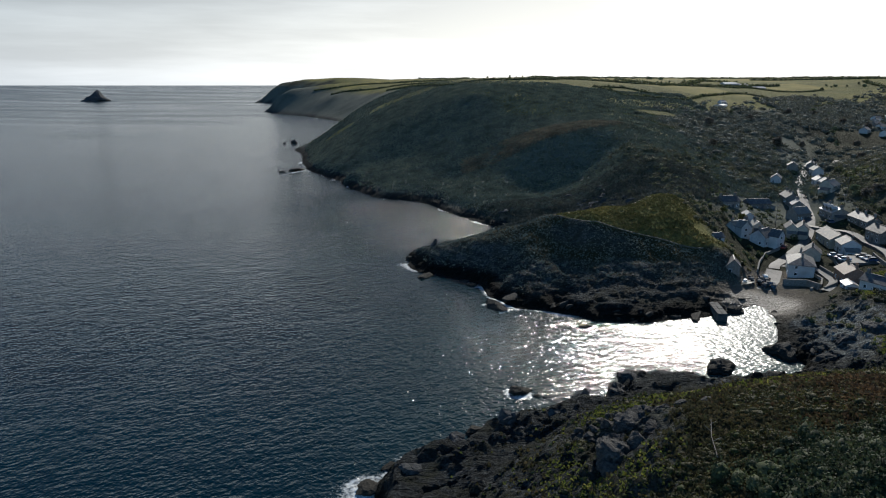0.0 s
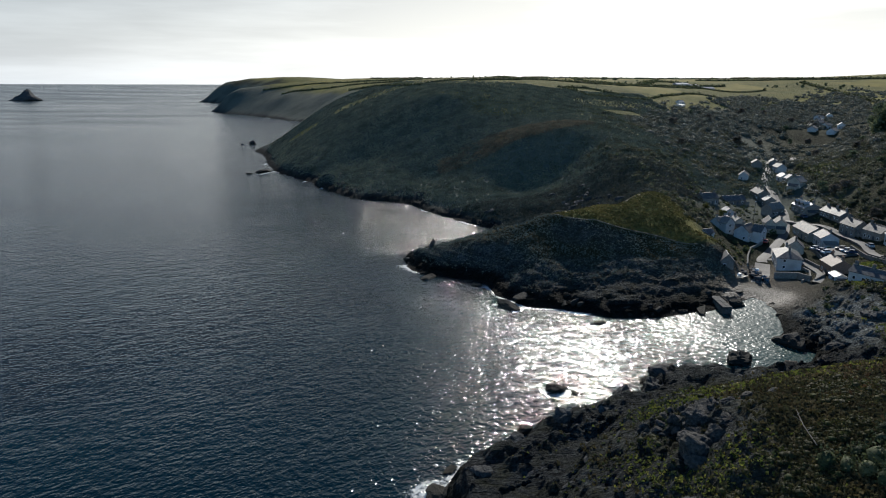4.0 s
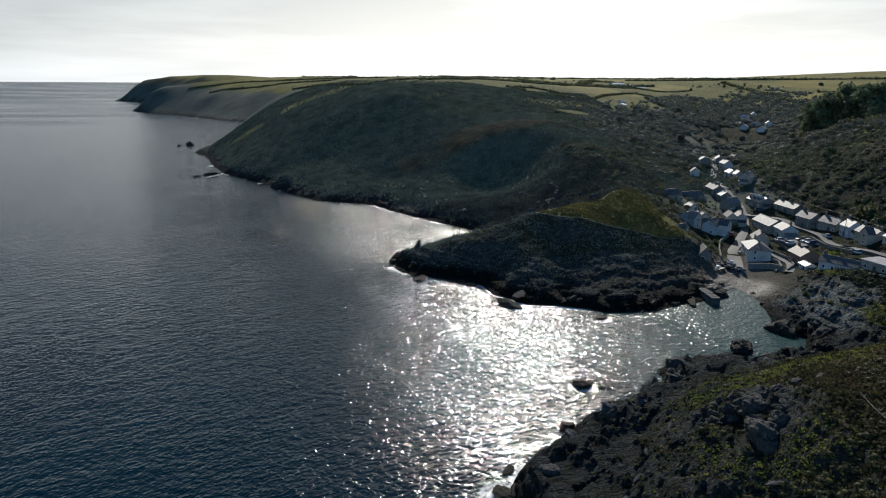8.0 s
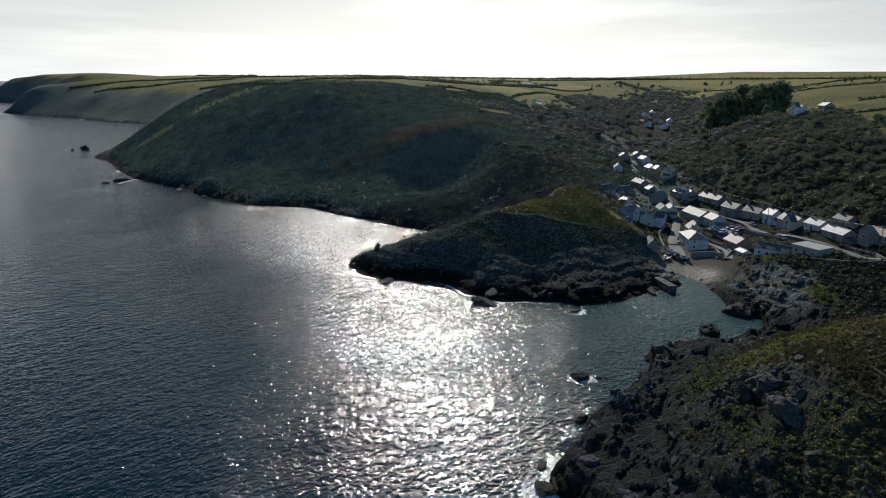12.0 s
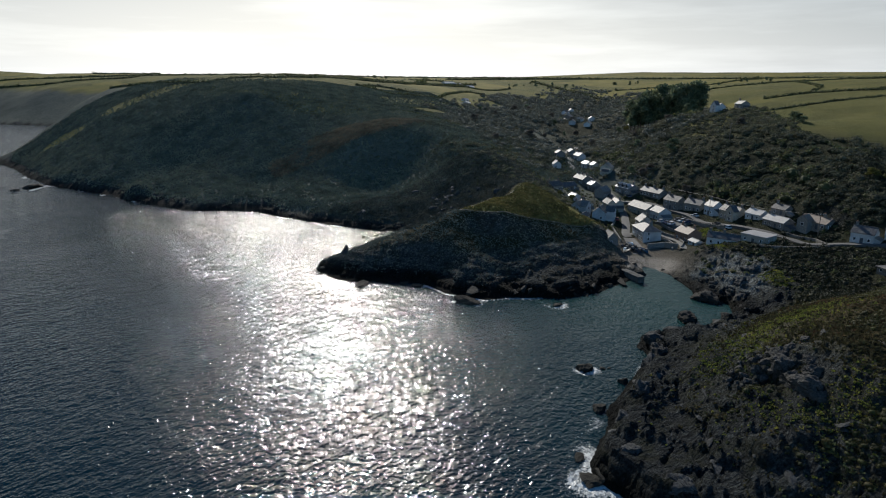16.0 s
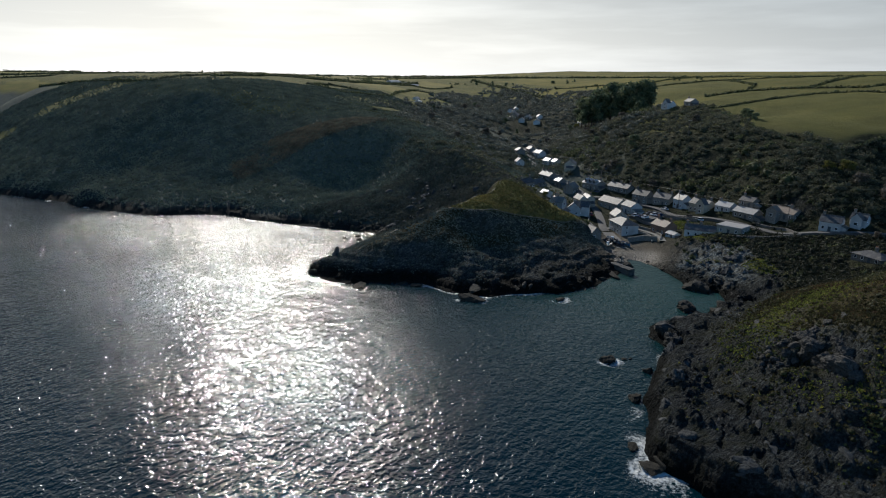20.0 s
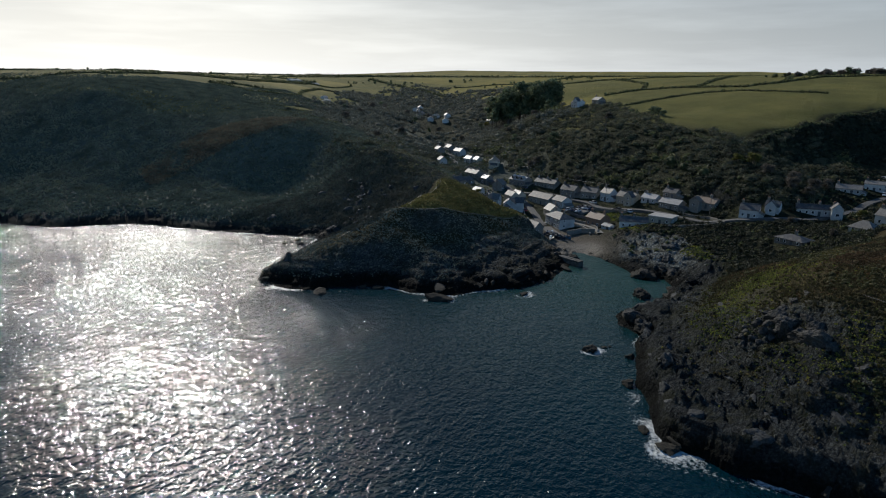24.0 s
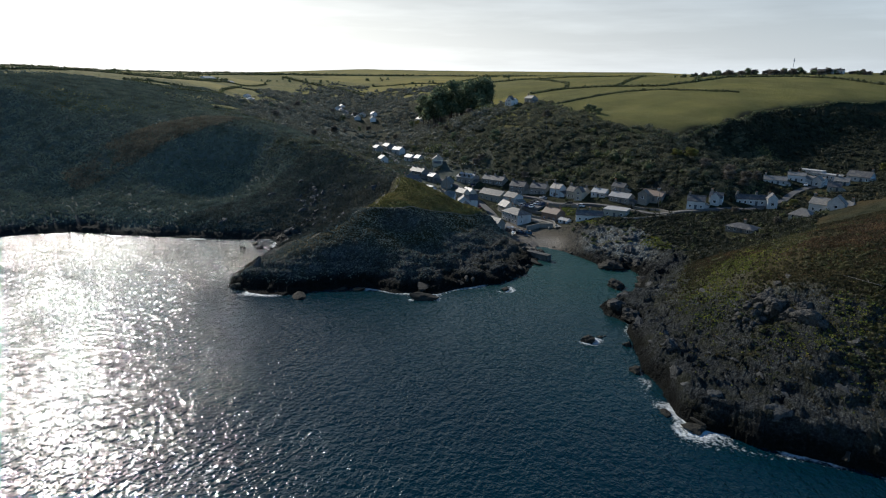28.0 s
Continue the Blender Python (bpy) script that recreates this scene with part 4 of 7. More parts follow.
def window(parent, x, y, z, turn, w=0.95, h=1.15):
    """A sash window that stands a little proud of the wall; local -y looks out."""
    def frame_bars(bm):
        rings = [[bm.verts.new((sx * (w / 2 - i), y, z)) for sx, z in ((-1, i), (1, i), (1, h - i), (-1, h - i))] for i in (0, 0.09) for y in (-0.06, 0.05)]
        for a, b in ((0, 1), (2, 0), (3, 2), (1, 3)):
            for k in range(4):
                bm.faces.new((rings[a][k], rings[b][k], rings[b][(k + 1) % 4], rings[a][(k + 1) % 4]))
        bmesh.ops.recalc_face_normals(bm, faces=bm.faces[:])
    ob = part("window", shared(("window", w, h), frame_bars, white_paint), None, parent, m=pose(x, y, z, 0, 0, turn))
    part("pane", shared(("pane", w, h), lambda bm: add_box(bm, -w / 2 + 0.09, w / 2 - 0.09, -0.025, 0.02, 0.09, h - 0.09), window_glass), None, ob)
    return ob


def door(parent, x, y, z, turn, mat=dark_paint):
    part("door", shared(("door", mat.name), lambda bm: (add_box(bm, -0.5, 0.5, -0.05, 0.05, 0, 2.05), add_box(bm, -0.38, 0.38, -0.07, -0.05, 1.1, 1.85)), mat), None, parent, m=pose(x, y, z, 0, 0, turn))


def chimney(parent, x, y, z, mat):
    c = part("chimney", shared(("chimney", mat.name), lambda bm: (add_box(bm, -0.45, 0.45, -0.3, 0.3, -1.2, 1.1), add_box(bm, -0.52, 0.52, -0.37, 0.37, 1.1, 1.22)), mat), None, parent, m=pose(x, y, z))
    for px in (-0.22, 0.22):
        part("chimney_pot", shared("chimney_pot", lambda bm: add_tube(bm, (0, 0, 1.22), (0, 0, 1.62), 0.13, 0.1, 8), clay), None, c, m=pose(px, 0, 0))


def gable_body(bm, L, D, eave, rise, low=-3.5):
    a = [(-D / 2, low), (D / 2, low), (D / 2, eave), (0, eave + rise), (-D / 2, eave)]
    vs = [[bm.verts.new((sx * L / 2, y, z)) for y, z in a] for sx in (-1, 1)]
    bm.faces.new(vs[0][::-1])
    bm.faces.new(vs[1])
    for k in range(5):
        bm.faces.new((vs[0][k], vs[0][(k + 1) % 5], vs[1][(k + 1) % 5], vs[1][k]))
    bmesh.ops.recalc_face_normals(bm, faces=bm.faces[:])


def gable_roof(bm, L, D, eave, rise, over=0.35, thick=0.16):
    s = rise / (D / 2)
    e = D / 2 + over
    for sy in (-1, 1):
        poly = [(sy * e, eave - over * s + 0.02), (sy * e, eave - over * s + thick + 0.02), (0, eave + rise + thick + 0.02), (0, eave + rise + 0.02)]
        vs = [[bm.verts.new((sx * (L / 2 + over * 0.6), y, z)) for y, z in poly] for sx in (-1, 1)]
        bm.faces.new(vs[0])
        bm.faces.new(vs[1])
        for k in range(4):
            bm.faces.new((vs[0][k], vs[1][k], vs[1][(k + 1) % 4], vs[0][(k + 1) % 4]))
    add_box(bm, -L / 2 - over * 0.6, L / 2 + over * 0.6, -0.14, 0.14, eave + rise + thick - 0.03, eave + rise + thick + 0.1)
    bmesh.ops.recalc_face_normals(bm, faces=bm.faces[:])


def hip_roof(bm, L, D, eave, rise, over=0.4):
    e, l = D / 2 + over, L / 2 + over
    b = [bm.verts.new(p) for p in ((-l, -e, eave), (l, -e, eave), (l, e, eave), (-l, e, eave))]
    t = [bm.verts.new(p) for p in ((-l + e, 0, eave + rise), (l - e, 0, eave + rise))]
    u = [bm.verts.new((v.co.x, v.co.y, eave - 0.16)) for v in b]
    for f in ((b[0], b[1], t[1], t[0]), (b[1], b[2], t[1]), (b[2], b[3], t[0], t[1]), (b[3], b[0], t[0])):
        bm.faces.new(f)
    for k in range(4):
        bm.faces.new((u[k], u[(k + 1) % 4], b[(k + 1) % 4], b[k]))
    bm.faces.new(u[::-1])
    bmesh.ops.recalc_face_normals(bm, faces=bm.faces[:])


def house(x, y, turn, L, D, eave, rise, wall=white_wall, roof=slate, label="", kind="gable", chimneys=(-1,), storeys=2, bays=3, dormers=0, name="house", wing=None, z=None, ends=True):
    """A house with its ridge along its own x; local -y and +y are its long sides."""
    own = random.Random(int(x * 7 + y * 13))
    L, D, eave, rise = L * own.uniform(0.78, 0.9), D * own.uniform(0.8, 0.9), eave * own.uniform(0.68, 0.8), rise * own.uniform(0.74, 0.92)
    turn += own.uniform(-6, 6)
    if roof in (slate, pale_slate):
        roof = own.choice((slate, slate, slate, pale_slate)) if L > 6 and name != "inn" else slate if roof is slate else own.choice((pale_slate, pale_slate, slate))
    turn = turn + 180 if turn > 55 else turn
    cs, sn = math.cos(radians(turn)), math.sin(radians(turn))
    corners = [ground_at(x + cs * a * L / 2 - sn * b * D / 2, y + sn * a * L / 2 + cs * b * D / 2) for a in (-1, 1) for b in (-1, 1)]
    gz = 0.9 * min(corners) + 0.1 * max(corners) - 0.15 if z is None else z
    h = thing(name, x, y, gz, turn)
    tagged(h, label, "house")
    bm = bmesh.new()
    if kind == "gable":
        gable_body(bm, L, D, eave, rise)
    else:
        add_box(bm, -L / 2, L / 2, -D / 2, D / 2, -3.5, eave)
    part("wall", bm, wall, h)
    bm = bmesh.new()
    if kind == "gable":
        gable_roof(bm, L, D, eave, rise)
    elif kind == "hip":
        hip_roof(bm, L, D, eave, rise)
    else:
        add_box(bm, -L / 2 - 0.3, L / 2 + 0.3, -D / 2 - 0.3, D / 2 + 0.3, eave + 0.01, eave + 0.3)
    r = part("roof", bm, roof, h)
    seed = int(abs(x * 7 + y * 13)) % 4
    if kind == "gable" and seed < 3 and not wing:      # a lean-to against one end
        ll, ld, lh = 1.8 + 0.5 * seed, D * 0.72, min(eave * 0.72, 3.2)
        end = 1 if seed != 1 else -1
        bm = bmesh.new()
        add_prism(bm, [(end * (L / 2 - 0.05), -3.5), (end * (L / 2 + ll), -3.5), (end * (L / 2 + ll), lh - 0.9), (end * (L / 2 - 0.05), lh)], -ld / 2, ld / 2)
        lean = part("lean_to", bm, wall, h)
        bm = bmesh.new()
        add_prism(bm, [(end * (L / 2 + 0.01), lh + 0.01), (end * (L / 2 + ll + 0.25), lh - 0.96), (end * (L / 2 + ll + 0.25), lh - 0.84), (end * (L / 2 + 0.01), lh + 0.14)], -ld / 2 - 0.2, ld / 2 + 0.2)
        part("lean_to_roof", bm, slate if roof is not slate else pale_slate, lean)
        ends = False
    lev = [0.95 + 2.3 * k for k in range(storeys) if 0.95 + 2.3 * k + 1.1 < eave] or [0.8]
    for side, t in ((-1, 0), (1, 180)):
        for k in range(bays):
            wx = (-0.5 + (k + 0.5) / bays) * (L - 0.6)
            for n, zz in enumerate(lev):
                if side < 0 and n == 0 and k == bays // 2:
                    door(h, wx, -D / 2 - 0.03, 0.02, 0)
                elif side < 0 or k != 1:
                    window(h, wx, side * (D / 2 + 0.01), zz, t)
    if ends:
        for side, t in ((-1, -90), (1, 90)):
            for n, zz in enumerate(lev):
                window(h, side * (L / 2 + 0.01), -D * 0.2, zz, t)
            if n and kind == "gable":
                window(h, side * (L / 2 + 0.01), D * 0.2, zz, t)
    for c in chimneys:
        chimney(h, c * (L / 2 - 0.7), 0, eave + rise + 0.2, stone_wall if wall is not brick_wall else brick_wall)
    for k in range(dormers):
        dx = (-0.5 + (k + 0.5) / dormers) * (L - 1.0)
        dz = eave + rise * 0.35
        bm = bmesh.new()
        gable_body(bm, 2.4, 1.5, 1.0, 0.7, -0.4)
        d = part("dormer", bm, wall, h, m=pose(dx, -D * 0.3, dz, 0, 0, 90))
        bm = bmesh.new()
        gable_roof(bm, 2.4, 1.5, 1.0, 0.7, 0.15, 0.08)
        part("dormer_roof", bm, roof, d)
        part("dormer_pane", shared("dormer_pane", lambda bm: add_box(bm, -1.23, -1.18, -0.45, 0.45, 0.15, 0.95), window_glass), None, d)
    if wing:
        wx, wl, wd, we, wr = wing
        bm = bmesh.new()
        gable_body(bm, wl, wd, we, wr)
        w = part("wing", bm, wall, h, m=pose(wx, -D / 2 - wl / 2 + 0.4, 0, 0, 0, 90))
        bm = bmesh.new()
        gable_roof(bm, wl, wd, we, wr)
        part("wing_roof", bm, roof, w)
        window(h, wx, -D / 2 - wl + 0.39, 0.9, 0, 1.3, 1.2)
        if we > 4:
            window(h, wx, -D / 2 - wl + 0.39, 3.4, 0, 1.2, 1.1)
    return h


# ---- foliage kit ----
def leaf_cloud(rng, centre, radii, n, size, lower=-0.15):
    """n leaf sprays on and inside a dome; returns vertex and face arrays."""
    d = rng.normal(size=(n, 3))
    d /= np.linalg.norm(d, axis=1)[:, None]
    d[:, 2] = np.where(d[:, 2] < lower, -d[:, 2], d[:, 2])
    p = centre + d * radii * rng.uniform(0.6, 1.22, (n, 1))
    a = rng.normal(size=(n, 3))
    a /= np.linalg.norm(a, axis=1)[:, None]
    b = np.cross(a, rng.normal(size=(n, 3)) + 0.6 * d)
    b /= np.linalg.norm(b, axis=1)[:, None]
    s = size * rng.uniform(0.6, 1.35, (n, 1))
    v = np.stack([p - a * s, p + b * s * 0.7, p + a * s, p - b * s * 0.7], 1).reshape(-1, 3)
    return v, np.arange(4 * n).reshape(-1, 4)


bm = bmesh.new()
bmesh.ops.create_icosphere(bm, subdivisions=1, radius=1.0)
ICO_V = np.array([v.co[:] for v in bm.verts])
ICO_F = np.array([[v.index for v in f.verts] for f in bm.faces])
bm.free()


def mesh_from(name, verts, quads, tris, mat):
    me = bpy.data.meshes.new(name)
    nv, nq, nt_ = len(verts), len(quads), len(tris)
    me.vertices.add(nv)
    me.vertices.foreach_set("co", np.asarray(verts, np.float32).ravel())
    loops = np.concatenate([np.asarray(quads, np.int32).ravel(), np.asarray(tris, np.int32).ravel()])
    me.loops.add(len(loops))
    me.loops.foreach_set("vertex_index", loops)
    me.polygons.add(nq + nt_)
    me.polygons.foreach_set("loop_start", np.concatenate([np.arange(nq) * 4, 4 * nq + np.arange(nt_) * 3]).astype(np.int32))
    me.update(calc_edges=True)
    me.materials.append(mat)
    return me


def bushes(name, xs, ys, rs, hs, mat, sprays=22, seed=1, spray_size=0.34, zs=None):
    """Many rounded scrub bushes in one mesh: a rough core and leaf sprays round it."""
    rng = np.random.default_rng(seed)
    V, Q, T, n = [], [], [], 0
    for k, (x, y, r, h) in enumerate(zip(xs, ys, rs, hs)):
        z = ground_at(x, y) if zs is None else zs[k]
        radii = np.array([r, r * rng.uniform(0.75, 1.2), h])
        c = np.array([x, y, z + 0.15 * h])
        core = c + ICO_V * radii * rng.uniform(0.5, 0.9, (len(ICO_V), 1))
        V.append(core)
        T.append(ICO_F + n)
        n += len(core)
        v, f = leaf_cloud(rng, c, radii, sprays, spray_size * (r * h) ** 0.5)
        V.append(v)
        Q.append(f + n)
        n += len(v)
    return mesh_from(name, np.concatenate(V), np.concatenate(Q), np.concatenate(T), mat)


def tufts(name, xs, ys, rs, mat, blades=7, seed=1):
    """Low heath cover: small sprays that stand up and lean outwards."""
    r = np.random.default_rng(seed)
    n = len(xs)
    z = np.array([ground_at(x, y) for x, y in zip(xs, ys)])
    base = np.repeat(np.stack([xs, ys, z], -1), blades, 0)
    size = np.repeat(rs, blades)[:, None] * r.uniform(0.6, 1.3, (n * blades, 1))
    a = r.uniform(0, 2 * np.pi, n * blades)
    out = np.stack([np.cos(a), np.sin(a), np.zeros_like(a)], -1)
    side = np.stack([-np.sin(a), np.cos(a), r.uniform(-0.3, 0.3, n * blades)], -1)
    p = base + out * size * r.uniform(0.1, 0.9, (n * blades, 1)) + np.array([0, 0, -0.08])
    up = out * r.uniform(-0.2, 0.7, (n * blades, 1)) + np.array([0, 0, 1.0])
    v = np.stack([p - side * size * 0.45, p + side * size * 0.45, p + up * size * 0.95 + side * size * 0.3, p + up * size * 0.8 - side * size * 0.35], 1).reshape(-1, 3)
    return mesh_from(name, v, np.arange(4 * n * blades).reshape(-1, 4), np.zeros((0, 3), int), mat)


gorse = leafy("gorse_and_heather", [(0.0, (0.025, 0.0301, 0.0109)), (0.35, (0.0461, 0.0499, 0.0186)), (0.6, (0.0749, 0.0646, 0.0275)), (0.8, (0.0582, 0.0749, 0.0218)), (0.97, (0.1082, 0.0915, 0.0333)), (1.0, (0.1414, 0.1165, 0.025))])
thicket = leafy("blackthorn", [(0.0, (0.066, 0.07, 0.047)), (0.4, (0.088, 0.092, 0.062)), (0.7, (0.112, 0.112, 0.08)), (0.9, (0.095, 0.112, 0.055)), (1.0, (0.135, 0.13, 0.1))], 0.85)
# the far hill's leaf colour is lifted to stand in for haze
heather = leafy("haze_paled_heather", [(0.0, (0.1057, 0.125, 0.095)), (0.5, (0.1309, 0.15, 0.114)), (0.85, (0.151, 0.165, 0.1236)), (1.0, (0.1812, 0.18, 0.1331))], 0.8, 0.12)
heath_leaf = leafy("heath_leaf", [(0.0, (0.0245, 0.0258, 0.0135)), (0.35, (0.0523, 0.0486, 0.0255)), (0.6, (0.0796, 0.0679, 0.0375)), (0.8, (0.0584, 0.0645, 0.0302)), (1.0, (0.1102, 0.0967, 0.0542))])
turf_leaf = leafy("turf_leaf", [(0.0, (0.0722, 0.1008, 0.0231)), (0.5, (0.1321, 0.1604, 0.0374)), (0.85, (0.1801, 0.1869, 0.0516)), (1.0, (0.2404, 0.2271, 0.0724))], 0.75, 0.5)
russet_leaf = leafy("russet_leaf", [(0.0, (0.0406, 0.0273, 0.0161)), (0.5, (0.0868, 0.0567, 0.0329)), (0.85, (0.1274, 0.0868, 0.0504)), (1.0, (0.1729, 0.1274, 0.0728))])
grass_leaf = leafy("grass_leaf", [(0.0, (0.0586, 0.0664, 0.0233)), (0.45, (0.0898, 0.0934, 0.0329)), (0.75, (0.1167, 0.1053, 0.0431)), (1.0, (0.1556, 0.1287, 0.0622))], 0.7, 0.4)
# promontory scrub, its colour raised and cooled to imitate haze
hazy_cliff_leaf = leafy("cliff_plants", [(0.0, (0.105, 0.122, 0.101)), (0.5, (0.142, 0.16, 0.134)), (1.0, (0.18, 0.192, 0.17))], 0.8, 0.12)
neck_leaf = leafy("neck_scrub", [(0.0, (0.05, 0.056, 0.046)), (0.5, (0.08, 0.086, 0.07)), (0.85, (0.105, 0.104, 0.084)), (1.0, (0.13, 0.125, 0.1))], 0.8, 0.15)
# grey-brown leafless wood, made paler and flatter to suggest haze in the valley
hazy_winter_wood = leafy("hazy_winter_wood", [(0.0, (0.1101, 0.1135, 0.0906)), (0.5, (0.1332, 0.1362, 0.1066)), (0.85, (0.1564, 0.1533, 0.1172)), (1.0, (0.1796, 0.1703, 0.1333))], 0.85, 0.2)
tree_leaf = leafy("tree_leaf", [(0.0, (0.0604, 0.084, 0.0517)), (0.5, (0.114, 0.1464, 0.0844)), (0.85, (0.1733, 0.2064, 0.1121)), (1.0, (0.2462, 0.2592, 0.1512))])
spring_leaf = leafy("spring_leaf", [(0.0, (0.06, 0.07, 0.018)), (0.5, (0.1, 0.105, 0.025)), (1.0, (0.16, 0.15, 0.04))])
bare_twig = leafy("bare_twig", [(0.0, (0.069, 0.060, 0.048)), (0.6, (0.115, 0.103, 0.086)), (1.0, (0.161, 0.144, 0.121))])
hill_bracken = leafy("hill_bracken", [(0.0, (0.1, 0.088, 0.064)), (0.5, (0.14, 0.12, 0.088)), (1.0, (0.18, 0.152, 0.11))], 0.8, 0.25)
gorse_flower = leafy("gorse_flower", [(0.0, (0.09, 0.09, 0.02)), (0.6, (0.2, 0.17, 0.03)), (1.0, (0.32, 0.26, 0.04))], 0.7, 0.3)
ivy_leaf = leafy("ivy_leaf", [(0.0, (0.0230, 0.0338, 0.0168)), (0.6, (0.0517, 0.0715, 0.0360)), (1.0, (0.0920, 0.1105, 0.0600))])
# scrub on the shaded banks: the shade is in this darker leaf colour
shaded_bank_leaf = leafy("shaded_bank_leaf", [(0.0, (0.012, 0.016, 0.009)), (0.6, (0.027, 0.033, 0.019)), (1.0, (0.046, 0.05, 0.03))], 0.8, 0.25)
hedge_leaf = leafy("hedge_leaf", [(0.0, (0.040, 0.048, 0.023)), (0.6, (0.088, 0.106, 0.046)), (1.0, (0.160, 0.160, 0.079))])


def tree_form(key, height, spread, blobs, sprays, mat, seed, trunk=0.35, low=0.35):
    """A tree once: tapered trunk with limbs, and a crown of leaf sprays in uneven lobes."""
    rng = np.random.default_rng(seed)
    e = new("tree")
    bm = bmesh.new()
    top = Vector((rng.normal() * 0.3, rng.normal() * 0.3, height * 0.72))
    add_tube(bm, (0, 0, -1.0), top * 0.45, trunk, trunk * 0.7, 8)
    add_tube(bm, top * 0.45, top, trunk * 0.7, trunk * 0.25, 7)
    V, Q, T, n = [], [], [], 0
    for k in range(blobs):
        a, rr = 2 * math.pi * k / blobs + rng.uniform(-0.4, 0.4), spread * rng.uniform(0.15, 0.68)
        zz = height * (low + (0.93 - low) * rng.uniform(0, 1) ** 0.8)
        rr *= 1.1 - 0.65 * max(0, (zz / height - 0.55) / 0.45)
        c = np.array([rr * math.cos(a), rr * math.sin(a), zz])
        r = spread * rng.uniform(0.26, 0.44)
        add_tube(bm, top * rng.uniform(0.35, 0.8), Vector(c) * 0.92, trunk * 0.28, trunk * 0.08, 5)
        rad = np.array([r, r, r * 0.75])
        core = c + ICO_V * rad * rng.uniform(0.5, 0.8, (len(ICO_V), 1))
        V.append(core)
        T.append(ICO_F + n)
        n += len(core)
        v, f = leaf_cloud(rng, c, rad, sprays, 0.2 * r, -0.9)
        V.append(v)
        Q.append(f + n)
        n += len(v)
    part("trunk", bm, bark, e)
    part("crown", mesh_from("crown", np.concatenate(V), np.concatenate(Q), np.concatenate(T), mat), None, e)
    e["category"] = "tree"
    return e

# ---- the village ----
# round the slipway
house(124, 208, 62, 15, 9, 6.6, 2.8, white_wall, slate, "large white rendered inn with slate roof above the slipway", kind="hip", chimneys=(-0.6, 0.6), storeys=2, bays=5, name="inn")
house(134, 219, 62, 9, 7, 5.2, 2.6, cream_wall, pale_slate, "cream house with pale slate roof behind the inn", chimneys=(1,), bays=3)
house(126, 239, 30, 9, 7.5, 5.6, 2.8, white_wall, slate, "white gabled cottage with slate roof by the slipway", chimneys=(-1,), bays=3, wing=(1.5, 4, 5, 4.6, 2.2))
house(120, 247, 18, 10, 7, 6.0, 2.8, white_wall, pale_slate, "tall white cottage with weathered slate roof", chimneys=(-1, 1), bays=3, wing=(-2, 3.5, 4.6, 5.0, 2.2))
house(131, 255, 85, 8, 5.5, 4.2, 2.2, cream_wall, pale_slate, "low cream cottage with weathered slate roof", bays=2)
house(144, 252, 62, 9, 5, 5.4, 2.4, cream_wall, pale_slate, "gabled house with pale slate roof and glazed front", bays=2, chimneys=())
house(148, 250.5, 62, 9, 5, 5.2, 2.4, cream_wall, pale_slate, "gabled house with pale slate roof beside the street", bays=2, chimneys=(1,))
house(132, 265, 75, 6, 5, 3.6, 1.8, white_wall, sunlit_roof, "small white cottage with pale roof", bays=2, chimneys=())
house(128, 277, 10, 11, 7, 5.0, 2.5, stone_wall, slate, "stone house with slate roof on the slope", bays=4, chimneys=(-1, 1))
house(148, 290, 12, 14, 6, 4.0, 2.4, stone_wall, slate, "long stone barn with slate roof", bays=4, chimneys=(), storeys=1)
house(100, 221.5, 20, 5, 4, 2.6, 1.5, white_wall, slate, "small white hut with dark slate roof on the grass", bays=1, chimneys=(), storeys=1)
house(98.5, 203.5, 68, 7, 5, 4.2, 3.0, stone_wall, pale_slate, "stone boathouse with steep pale roof beside the beach", bays=1, chimneys=(), storeys=1, name="boathouse")
# along the street up the valley
house(158, 272, 28, 11, 6.5, 5.0, 2.6, stone_wall, slate, "dark stone house with slate roof and roof windows", bays=4, chimneys=(-1,), storeys=2)
house(166, 288, 75, 7, 6, 5.0, 2.3, stone_wall, sunlit_roof, "stone cottage with sunlit roof", bays=2)
house(169, 301, 72, 14, 6.5, 4.4, 2.5, stone_wall, pale_slate, "terrace of stone cottages with a long pale roof", bays=5, chimneys=(-1, 0, 1))
house(184, 343, 60, 9, 6, 4.4, 2.2, white_wall, pale_slate, "white cottage with pale roof up the valley", bays=3)
house(211, 352, 70, 10, 6, 4.8, 2.3, white_wall, slate, "white house beside the bend of the road", bays=3)
house(203, 335, 72, 8, 6, 4.2, 2.2, white_wall, sunlit_roof, "white cottage with bright low roof", bays=3, chimneys=(1,))
house(201, 326, 72, 6, 5.5, 4.0, 2.0, cream_wall, sunlit_roof, "cream cottage with bright low roof", bays=2, chimneys=())
house(188, 301, 35, 8, 7, 5.6, 2.6, cream_wall, pale_slate, "cream house with its gable to the valley", bays=2)
house(216, 366, 60, 12, 6, 4.4, 2.2, stone_wall, slate, "row of stone cottages at the top of the village street", bays=4, chimneys=(-1, 1))
house(205, 366, 60, 8, 6, 4.4, 2.2, stone_wall, slate, "stone cottage at the top of the village street", bays=3)
h = house(170, 266, 82, 13, 8, 5.0, 2.2, stone_wall, sunlit_roof, "dark house with three gabled dormers in a bright roof", bays=4, dormers=3, chimneys=(-1, 1))
